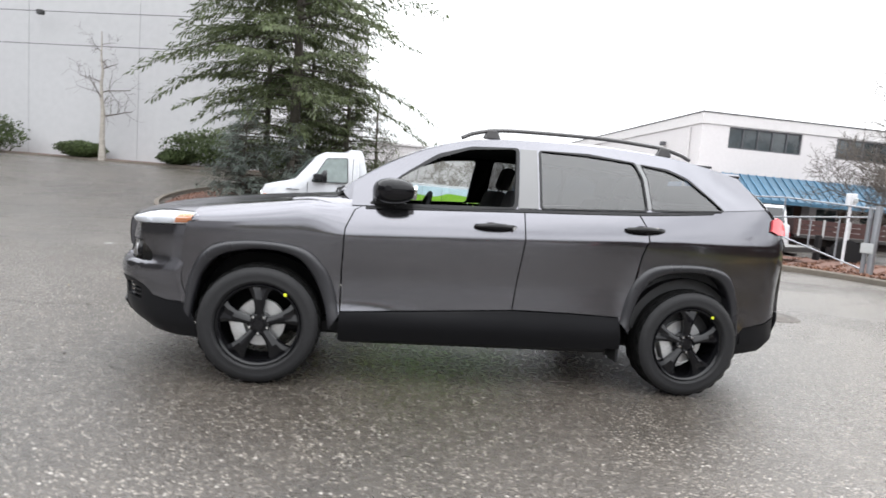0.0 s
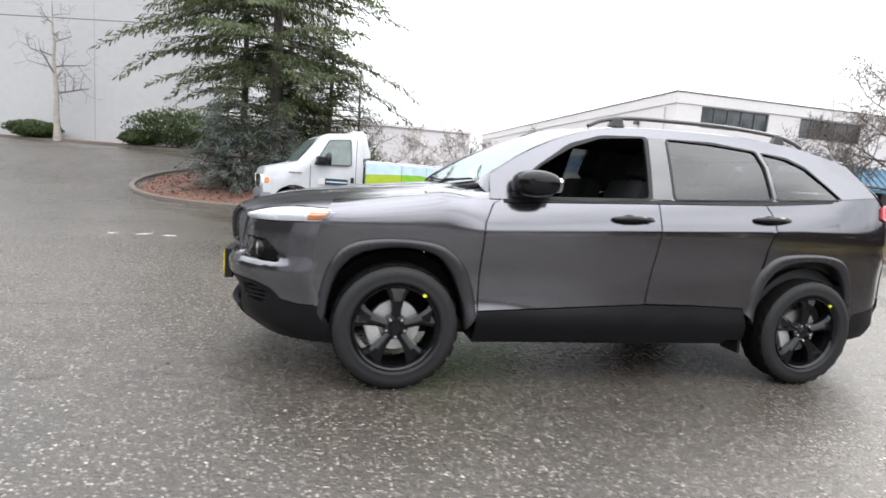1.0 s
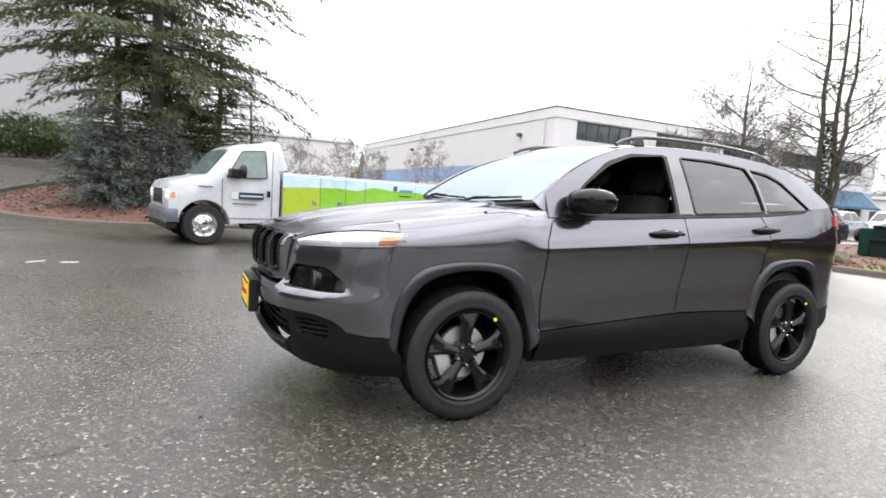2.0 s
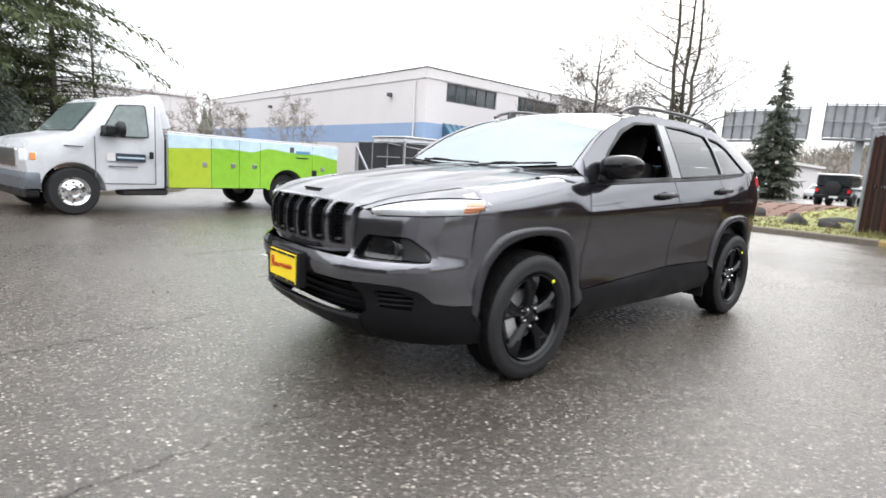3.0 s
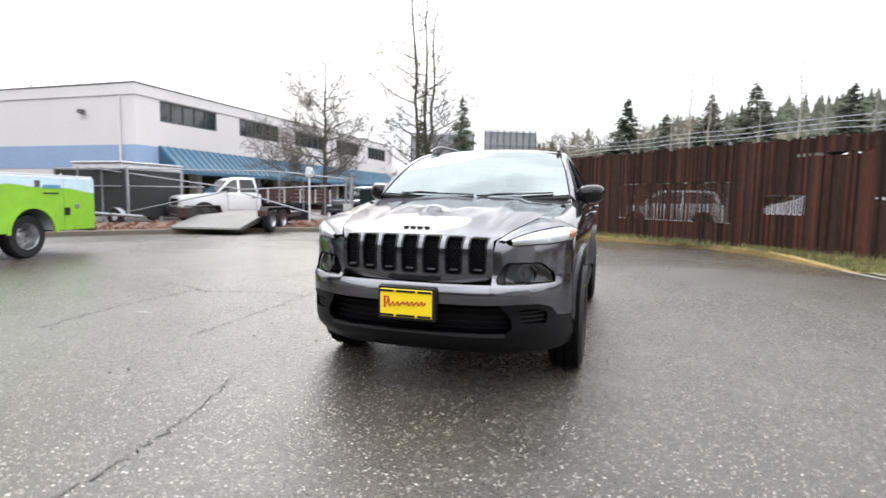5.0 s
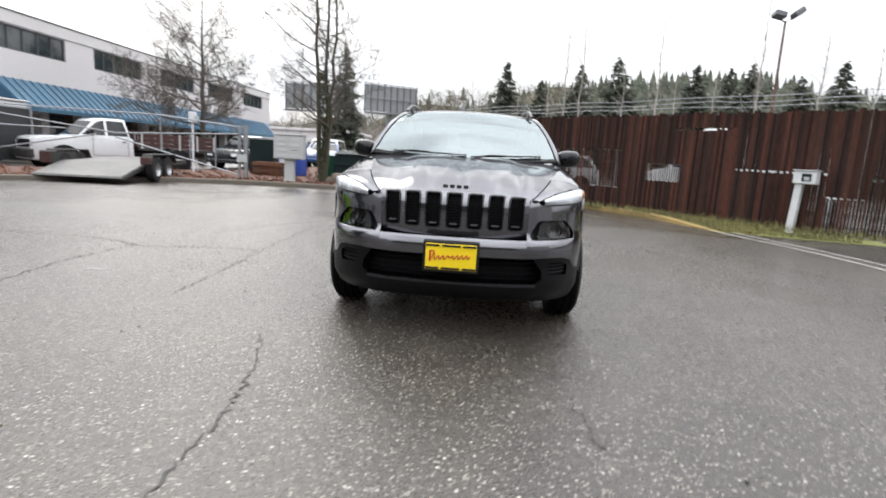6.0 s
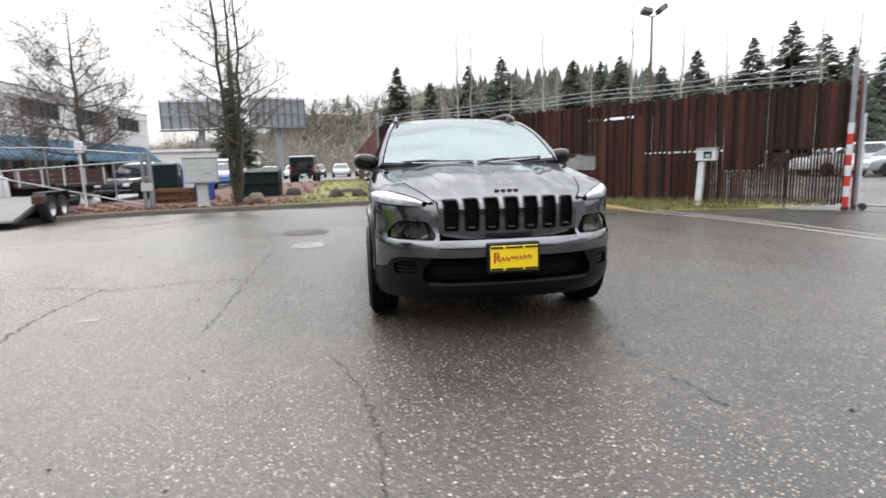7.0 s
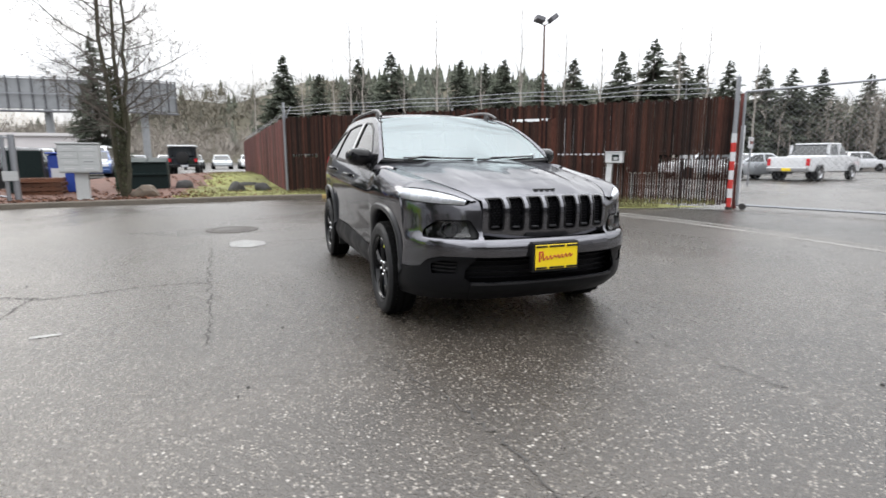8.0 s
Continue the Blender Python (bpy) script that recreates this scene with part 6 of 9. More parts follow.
part("meter_box", boxbm(-0.10, 0.10, -0.11, 0.11, 1.9, 2.28, 0.02), WHITEPAINT, up)
part("meter_arm", boxbm(-0.04, 0.04, -0.22, -0.10, 2.0, 2.15, 0.02), MBOXGREY, up)

# bin enclosure beside the office
en = thing("mesh_enclosure", pose(10.4, 16.0, 0), "chain-link enclosure lined with black mesh", "enclosure")
for i in range(3):
    part("screen", boxbm(0.0, 0.02, 1.2 * i + 0.04, 1.2 * i + 1.16, 0.25, 2.02), BLACKMESH, en)
part("screen", boxbm(0.1, 2.6, 0.0, 0.02, 0.25, 2.02), BLACKMESH, en)
for x, y in ((0, 0), (0, 1.2), (0, 2.4), (0, 3.6), (2.7, 0)):
    bm = bmesh.new()
    tube(bm, [(x, y, 0), (x, y, 2.12)], 0.035, 8)
    part("post", bm, GALV, en)
bm = bmesh.new()
tube(bm, [(2.7, 0, 2.06), (0, 0, 2.06), (0, 3.6, 2.06)], 0.025, 8)
part("top_rail", bm, GALV, en)
bx = thing("white_box_trailer", pose(11.6, 17.6, 0), "white box trailer top showing behind the enclosure", "trailer")
part("body", boxbm(0, 3.2, 0, 2.6, 0.5, 2.35, 0.06), WHITEPAINT, bx)
part("roof", boxbm(-0.05, 3.25, -0.05, 2.65, 2.35, 2.42, 0.02), WALLTRIM, bx)
bm = bmesh.new()
lathe(bm, [(0, -0.1), (0.33, -0.1), (0.34, 0), (0.33, 0.1), (0, 0.1)], 20, "y", (1.5, 0.0, 0.34))
part("wheel", bm, RUBBER, bx)

# utility trailer frame: A-shaped steel with a small wheel
ut = thing("boat_trailer", pose(9.3, 14.6, 0, 0, 0, 100), "bare galvanised boat trailer with one small wheel showing", "trailer")
bm = bmesh.new()
tube(bm, [(2.6, 0.1, 1.75), (1.6, 0.1, 0.45), (-0.4, 0.0, 0.35)], 0.05, 8)
tube(bm, [(2.6, 0.1, 1.75), (2.6, 0.1, 0.2)], 0.05, 8)
tube(bm, [(1.6, -0.5, 0.42), (1.6, 0.7, 0.42)], 0.04, 8)
part("frame", bm, GALV, ut)
bm = bmesh.new()
lathe(bm, [(0.13, -0.08), (0.27, -0.08), (0.29, -0.04), (0.29, 0.04), (0.27, 0.08), (0.13, 0.08)], 24, "y", (1.0, -0.45, 0.29))
wh = part("wheel", bm, RUBBER, ut)
bm = bmesh.new()
lathe(bm, [(0, -0.05), (0.13, -0.06), (0.13, 0.02), (0, 0.02)], 20, "y", (1.0, -0.45, 0.29))
part("rim", bm, WHITEPAINT, wh)
bm = bmesh.new()
lathe(bm, [(0.34, -0.12), (0.35, 0.0), (0.34, 0.12)], 16, "y", (1.0, -0.45, 0.29), 0.2, math.pi - 0.2)
part("mudguard", bm, GALV, ut)


# ---- verge things ----
mb = thing("cluster_mailbox", pose(11.45, 5.93, 0.12, 0, 0, 6), "pale grey cluster mailbox on a square pedestal", "mailbox")
part("pedestal", boxbm(-0.11, 0.11, -0.15, 0.15, 0, 0.72, 0.01), MBOXGREY, mb)
part("base_plate", boxbm(-0.17, 0.17, -0.2, 0.2, 0, 0.03, 0.005), MBOXGREY, mb)
cab = part("cabinet", boxbm(-0.23, 0.23, -0.46, 0.46, 0.72, 1.46, 0.02), MBOXGREY, mb)
part("cap", boxbm(-0.26, 0.26, -0.48, 0.48, 1.46, 1.50, 0.01), MBOXGREY, mb)
for r in range(4):
    for c in range(2):
        y0 = -0.42 + 0.43 * c
        z0 = 0.76 + 0.17 * r
        dr = part("letter_door", boxbm(-0.242, -0.23, y0, y0 + 0.41, z0, z0 + 0.155, 0.004), MBOXGREY, cab)
        part("number_bar", boxbm(-0.245, -0.242, y0 + 0.10, y0 + 0.32, z0 + 0.07, z0 + 0.085), FRAMEGREY if (r, c) == (1, 0) else WALLTRIM, dr)

du = thing("dumpster", pose(16.3, 4.48, ground_z(16.9, 5.0), 0, 0, 4), "dark green steel dumpster with sloping lids", "dumpster")
bm = bmesh.new()
prof = [(0.0, 0.12), (0.0, 1.06), (1.3, 1.20), (1.3, 0.12)]
a = [bm.verts.new((x, 0, z)) for x, z in prof]
c = [bm.verts.new((x, 1.30, z)) for x, z in prof]
bm.faces.new(a)
bm.faces.new(c[::-1])
for k in range(4):
    bm.faces.new((a[k], c[k], c[(k + 1) % 4], a[(k + 1) % 4]))
bmesh.ops.recalc_face_normals(bm, faces=bm.faces[:])
bmesh.ops.bevel(bm, geom=bm.edges[:], offset=0.03, segments=1, affect="EDGES")
part("bin", bm, BINDARK, du)
part("end_panel", boxbm(0.10, 1.2, 1.31, 1.66, 0.15, 1.0, 0.03), BINGREEN, du, "brighter green end panel")
for y in (0.02, 0.67):
    part("lid", boxbm(-0.05, 1.34, y, y + 0.62, 0.0, 0.03, 0.008, m=pose(0, 0, 1.07, 0, -6.2, 0)), BINDARK, du)
part("front_rib", boxbm(-0.05, 0.0, 0.0, 1.30, 0.62, 0.70, 0.01), BINDARK, du)
for y in (0.15, 1.12):
    bm = bmesh.new()
    lathe(bm, [(0, -0.04), (0.07, -0.04), (0.07, 0.04), (0, 0.04)], 14, "y", (0.12, y, 0.07))
    part("caster", bm, RUBBER, du)

bt = thing("blue_tote", pose(15.05, 6.82, 0.12), "tall blue plastic tote with a white paper notice", "tote")
part("body", boxbm(0, 0.9, 0, 0.9, 0, 1.24, 0.06), BINBLUE, bt)
part("lid", boxbm(-0.04, 0.94, -0.04, 0.94, 1.24, 1.30, 0.02), BINBLUE, bt)
part("notice", boxbm(-0.012, 0.0, 0.46, 0.82, 0.50, 0.80), WHITEPAINT, bt, "white paper notice")
dt = thing("dark_screen_panel", pose(14.95, 7.82, 0.12), "dark upright panel beside the blue tote", "panel")
part("board", boxbm(0, 0.06, 0, 0.95, 0.05, 1.35, 0.01), BINDARK, dt)
part("frame", boxbm(-0.02, 0.08, -0.03, 0.0, 0, 1.4, 0.005), DARKSTEEL, dt)
stack = [(0.0, 0), (0.13, 3), (0.26, -2), (0.39, 2)]
for k, (z, a) in enumerate(stack):
    pl = thing("pallet", pose(14.35, 7.12, 0.13 + z, 0, 0, 6 + a), "orange-brown timber pallet in a low stack", "pallet", "stacked pallets")
    for i in range(6):
        part("deck_board", boxbm(-0.45, 0.45, 0.02 + 0.19 * i, 0.14 + 0.19 * i, 0.10, 0.122, 0.003), PALLETWOOD, pl)
    for x in (-0.42, 0.0, 0.42):
        part("stringer", boxbm(x - 0.03, x + 0.03, 0.0, 1.12, 0.0, 0.10, 0.003), PALLETWOOD, pl)


def boulder(x, y, z, sx, sy, sz, m, seed, label):
    bm = bmesh.new()
    bmesh.ops.create_icosphere(bm, subdivisions=3, radius=1.0)
    off = Vector((seed * 3.1, seed * 1.7, 0))
    for v in bm.verts:
        n = 1 + 0.35 * noise.noise(v.co * 1.1 + off) + 0.12 * noise.noise(v.co * 3.2 + off)
        v.co = Vector((v.co.x * sx * n, v.co.y * sy * n, max(-0.25 * sz, v.co.z * sz * n)))
    o = tagged(link("rock", bm, m, smooth=30), label, "rock", "rocks on the verge")
    o.location = (x, y, z)


boulder(12.2, 4.60, 0.14, 0.28, 0.40, 0.30, BROWNROCK, 1, "large brown rock at the foot of the tree")
boulder(14.2, 2.15, 0.16, 0.28, 0.27, 0.26, DARKROCK, 2, "dark wet rock lying in the grass")
boulder(14.1, 1.30, 0.16, 0.26, 0.27, 0.24, DARKROCK, 3, "dark wet rock lying in the grass")
boulder(16.5, 4.0, 0.16, 0.24, 0.28, 0.30, DARKROCK, 4, "dark rock beside the parking lane")
boulder(17.6, 1.9, 0.16, 0.2, 0.6, 0.12, DARKROCK, 5, "low dark rock in the grass")

# ---- vehicles ----
def prism(bm, prof, y0, y1, bevel=0.02, tuck=None, nseg=1):
    """A side profile (along, up) drawn out across the vehicle; tuck(z) narrows it higher up."""
    a = [bm.verts.new((x, y0, z)) for x, z in prof]
    c = [bm.verts.new((x, y1, z)) for x, z in prof]
    fs = [bm.faces.new(a), bm.faces.new(c[::-1])]
    n = len(prof)
    for k in range(n):
        fs.append(bm.faces.new((a[k], c[k], c[(k + 1) % n], a[(k + 1) % n])))
    bmesh.ops.recalc_face_normals(bm, faces=fs)
    vs = a + c
    if bevel:
        r = bmesh.ops.bevel(bm, geom=list({e for f in fs for e in f.edges}), offset=bevel, segments=nseg, profile=0.6, affect="EDGES")
        vs = list({v for f in r["faces"] for v in f.verts} | {v for v in vs if v.is_valid})
    if tuck:
        mid = (y0 + y1) / 2
        for v in vs:
            v.co.y = mid + (v.co.y - mid) * (1 - tuck(v.co.z))


def road_wheel(parent, x, y, r, w, rim_mat, rim_r=0.62, dish=0.0, outer=-1):
    bm = bmesh.new()
    lathe(bm, [(r * rim_r, -w / 2), (r * 0.93, -w / 2), (r, -w * 0.36), (r, w * 0.36), (r * 0.93, w / 2), (r * rim_r, w / 2)], 32, "y", (x, y, r))
    t = part("wheel", bm, RUBBER, parent, "", 40)
    bm = bmesh.new()
    o = outer * w / 2
    lathe(bm, [(r * rim_r, o), (r * rim_r * 0.92, o * 0.8), (r * rim_r * 0.8, o * (0.55 - dish)), (r * rim_r * 0.45, o * (0.7 - dish)), (r * rim_r * 0.28, o * (1.02 - dish)), (0, o * (1.06 - dish))], 28, "y", (x, y, r))
    part("rim", bm, rim_mat, t, "", 30)
    bm = bmesh.new()
    for k in range(8):
        a = k * math.pi / 4
        lathe(bm, [(0, 0.0), (r * 0.05, 0.0), (r * 0.05, 0.02)], 8, "y", (x + r * rim_r * 0.62 * math.cos(a), y + o * (0.66 - dish), r + r * rim_r * 0.62 * math.sin(a)))
    part("hand_hole", bm, DARKSTEEL, t)["kind"] = "stuff"
    return t


def service_truck():
    t = thing("service_truck", pose(-2.37, 7.55, 0, 0, 0, 11.0), "white van-cab service truck with lime green printed utility body", "truck")
    tuck = lambda z: 0.16 * clamp01((z - 1.18) / 0.8)
    # cab: bonnet, screen, roof, back wall; wheel cut-outs as part of the profile
    arch = [(0.455 * math.cos(a), 0.36 + 0.47 * math.sin(a)) for a in np.linspace(math.pi * 0.98, 0.02, 13)]
    prof = [(-0.82, 0.48), (-0.88, 0.80), (-0.84, 1.02), (-0.70, 1.14), (-0.30, 1.21), (0.05, 1.30), (0.50, 1.84), (0.66, 1.93), (1.25, 1.97), (1.37, 1.94), (1.42, 1.30), (1.40, 0.43), (0.60, 0.40)] + arch[::-1] + [(-0.60, 0.44)]
    bm = bmesh.new()
    prism(bm, prof, 0.02, 2.0, 0.035, tuck, 2)
    part("cab", bm, TRUCKWHITE, t, "white van cab", 40)
    bm = bmesh.new()
    prism(bm, [(1.14, 1.92), (1.20, 2.04), (1.44, 2.05), (1.50, 1.98), (1.61, 1.50), (1.42, 1.46)], 0.12, 1.90, 0.04, tuck, 2)
    part("cab_fairing", bm, TRUCKWHITE, t, "raised white rear cab fairing")
    ty = lambda z: 0.02 + 0.98 * tuck(z)
    # side glass (both sides), set just proud
    for s in (0, 1):
        bm = bmesh.new()
        pts = rounded([(0.40, 1.29), (0.70, 1.79), (1.13, 1.83), (1.14, 1.31)], 0.05)
        f = [bm.verts.new((x, (ty(z) - 0.006) if s == 0 else 2.02 - ty(z) + 0.006, z)) for x, z in pts]
        bm.faces.new(f)
        part("side_window", bm, TRUCKGLASS, t, "grey-green side window")
        bm = bmesh.new()
        g = [(0.84 + (x - 0.84) * 1.07, 1.56 + (z - 1.56) * 1.07) for x, z in pts]
        bm.faces.new([bm.verts.new((x, (ty(z) - 0.003) if s == 0 else 2.02 - ty(z) + 0.003, z)) for x, z in g])
        part("window_seal", bm, BLACKTRIM, t)
    bm = bmesh.new()
    p = [(0.08, 1.32), (0.48, 1.80)]
    q = [bm.verts.new((p[0][0] - 0.03, 0.20, p[0][1] + 0.02)), bm.verts.new((p[0][0] - 0.03, 1.82, p[0][1] + 0.02)), bm.verts.new((p[1][0] - 0.03, 1.72, p[1][1] + 0.025)), bm.verts.new((p[1][0] - 0.03, 0.30, p[1][1] + 0.025))]
    bm.faces.new(q)
    part("windscreen", bm, TRUCKGLASS, t, "greenish windscreen")
    bm = bmesh.new()
    for x0, x1, z0, z1 in ((0.30, 0.312, 0.60, 1.26), (1.24, 1.252, 0.50, 1.84), (0.42, 1.25, 0.50, 0.512)):
        box(bm, x0, x1, 0.014, 0.022, z0, z1)
    part("door_gap", bm, FRAMEGREY, t)
    part("door_handle", boxbm(1.14, 1.21, -0.008, 0.02, 0.94, 1.06, 0.01), BLACKTRIM, t)
    # door decals: dark panel with a blue stripe, thin line under it
    part("door_decal", boxbm(0.61, 1.08, 0.008, 0.018, 0.88, 1.01, 0.002), NAVY, t, "dark company decal without readable words")
    part("decal_stripe", boxbm(0.63, 1.06, 0.004, 0.010, 0.93, 0.955), TRUCKSKY, t)
    part("decal_block", boxbm(0.47, 0.60, 0.010, 0.020, 0.88, 1.01), WALLTRIM, t)
    part("decal_line", boxbm(0.50, 0.95, 0.010, 0.020, 0.78, 0.80), FRAMEGREY, t)
    part("fender_badge", boxbm(-0.12, 0.14, 0.010, 0.020, 1.075, 1.095), FRAMEGREY, t)
    # front: bumper, lamps, grille
    bm = bmesh.new()
    prism(bm, [(-0.98, 0.40), (-1.0, 0.58), (-0.92, 0.66), (-0.50, 0.66), (-0.46, 0.42)], -0.02, 2.04, 0.03, None, 2)
    part("front_bumper", bm, BUMPERGREY, t, "dull blue-grey front bumper")
    part("bumper_valance", boxbm(-0.95, -0.5, 0.02, 2.0, 0.28, 0.42, 0.03), BLACKTRIM, t)
    for y in (0.02, 1.66):
        hl = part("headlamp", boxbm(-0.90, -0.52, y, y + 0.34, 0.80, 1.0, 0.04), LAMPWHITE, t, "clear headlamp with amber corner")
        part("indicator", boxbm(-0.76, -0.58, y - 0.006 if y < 1 else y + 0.33, y + 0.02 if y < 1 else y + 0.346, 0.84, 0.96, 0.01), AMBER, hl)
    part("grille", boxbm(-0.92, -0.85, 0.45, 1.57, 0.72, 1.0, 0.02), CHROME, t)
    # mirrors
    for y in (-0.26, 2.02):
        bm = bmesh.new()
        lathe(bm, [(0.0, -0.05), (0.09, -0.045), (0.13, -0.01), (0.135, 0.05), (0.0, 0.06)], 20, "x", (0.62, y + 0.12, 1.40))
        m = part("door_mirror", bm, BLACKTRIM, t, "round black door mirror", 50)
        part("mirror_arm", boxbm(0.42, 0.60, y + (0.1 if y < 1 else -0.10), y + (0.36 if y < 1 else 0.12), 1.31, 1.45, 0.02), BLACKTRIM, m)
    # chassis
    part("chassis", boxbm(0.5, 5.2, 0.45, 1.55, 0.40, 0.62, 0.02), DARKSTEEL, t)
    part("fuel_step", boxbm(0.72, 1.5, 0.10, 0.4, 0.30, 0.42, 0.03), DARKSTEEL, t)
    part("cab_gap", boxbm(1.36, 1.46, 0.08, 1.92, 0.42, 1.3, 0.01), DARKSTEEL, t)
    # utility body with its printed hills: doors as parts
    x0, x1, zb, zt = 1.45, 5.35, 0.45, 1.41
    rear_ax, ar = 3.96, 0.44
    hill = [(1.45, 1.15), (2.0, 1.18), (2.6, 1.20), (3.1, 1.17), (3.5, 1.26), (4.1, 1.21), (4.6, 1.21), (5.35, 1.11)]
    arc = [(rear_ax + ar * math.cos(a), 0.42 + ar * 0.98 * math.sin(a)) for a in np.linspace(0, math.pi, 15)]
    for y, sgn in ((0.0, -1), (2.08, 1)):
        bounds = [1.45, 2.25, 2.83, 3.30, 4.62, 5.35]
        for k, (a, b) in enumerate(zip(bounds, bounds[1:])):
            xs = list(np.linspace(a + 0.006, b - 0.006, 9))
            low = [(x, zb) for x in xs]
            if k == 3:
                low = [(a + 0.006, zb), (rear_ax - ar, zb)] + arc[::-1][1:-1] + [(rear_ax + ar, zb), (b - 0.006, zb)]
            gp = low + [(x, interp(x, hill)) for x in xs[::-1]]
            sp = [(x, interp(x, hill) + 0.002) for x in xs] + [(x, zt - 0.02) for x in xs[::-1]]
            yy = y + sgn * 0.02

            def flat(u, v):
                return (u, yy, v)
            d = part("body_door", sheet(gp, flat, 0.3, 0.3, (), 0.03, (0, -sgn, 0)), TRUCKLIME if k == 0 else TRUCKGREEN, t, "lime green printed body door", 30)
            part("sky_print", sheet(sp, flat, 0.3, 0.3, (), 0.03, (0, -sgn, 0)), TRUCKSKY, d, "pale blue sky print")
            if k in (0, 1, 2, 4):
                hx = b - 0.13 if k != 4 else a + 0.3
                part("latch", boxbm(hx - 0.045, hx + 0.045, yy - 0.012, yy + 0.012, 0.84, 0.93, 0.006), STEEL, d)
    bm = bmesh.new()
    box(bm, x0, x1, 0.0, 0.5, 1.36, zt, 0.01)
    box(bm, x0, x1, 1.58, 2.08, 1.36, zt, 0.01)
    box(bm, x0 + 0.01, rear_ax - ar - 0.02, 0.0, 2.08, zb + 0.01, 1.36)
    box(bm, rear_ax + ar + 0.02, x1 - 0.01, 0.0, 2.08, zb + 0.01, 1.36)
    box(bm, rear_ax - ar - 0.02, rear_ax + ar + 0.02, 0.0, 2.08, 0.92, 1.36)
    part("body_shell", bm, TRUCKWHITE, t, "white utility body shell")
    bm = bmesh.new()
    tube(bm, [(x0, 0.03, zt + 0.015), (x1, 0.03, zt + 0.015)], 0.02, 6)
    part("top_rail", bm, STEEL, t)
    part("load", boxbm(x0 + 0.3, x1 - 1.6, 0.6, 1.5, 1.30, 1.44, 0.03), DARKSTEEL, t, "dark load bed contents")
    ring = strip_arch(rear_ax, 0.42, ar, ar + 0.07, -0.035)
    part("arch_trim", ring, TRUCKGREEN, t)
    part("print_block", boxbm(4.02, 4.12, -0.028, -0.021, 1.22, 1.33), FRAMEGREY, t)
    part("print_lines", boxbm(4.18, 4.55, -0.028, -0.021, 1.20, 1.26), DECALBLUE, t, "small blue print without readable words")
    part("print_line", boxbm(4.18, 4.50, -0.028, -0.021, 1.10, 1.125), BINGREEN, t)
    part("filler_cap", boxbm(4.62, 4.74, -0.03, -0.02, 0.72, 0.86, 0.01), BLACKTRIM, t)
    part("rear_bumper", boxbm(5.33, 5.46, 0.05, 2.03, 0.40, 0.56, 0.01), DARKSTEEL, t)
    part("tail_lamp", boxbm(5.35, 5.37, 0.03, 0.13, 1.15, 1.35), REDLENS, t)
    for x, y, o in ((0.0, 0.14, -1), (0.0, 1.88, 1), (rear_ax, 0.22, -1), (rear_ax, 1.86, 1)):
        road_wheel(t, x, y, 0.375, 0.24, CHROME if x == 0 else STEEL, 0.60, 0.0 if x == 0 else 0.9, o)
    part("front_axle", boxbm(-0.1, 0.1, 0.2, 1.8, 0.3, 0.42), DARKSTEEL, t)
    # short van nose ahead of the front wheels
    for ob in t.children_recursive:
        for v in ob.data.vertices:
            if v.co.x < -0.42:
                v.co.x = -0.42 + (v.co.x + 0.42) * 0.42
    return t


def strip_arch(cx, cz, r0, r1, y):
    bm = bmesh.new()
    rows = []
    for a in np.linspace(0, math.pi, 17):
        rows.append([bm.verts.new((cx + r * math.cos(a), yy, cz + r * 0.98 * math.sin(a))) for r, yy in ((r0, y + 0.02), (r0, y), (r1, y), (r1, y + 0.02))])
    for p, q in zip(rows, rows[1:]):
        for k in range(3):
            bm.faces.new((p[k], p[k + 1], q[k + 1], q[k]))
    bmesh.ops.recalc_face_normals(bm, faces=bm.faces[:])
    return bm


service_truck()


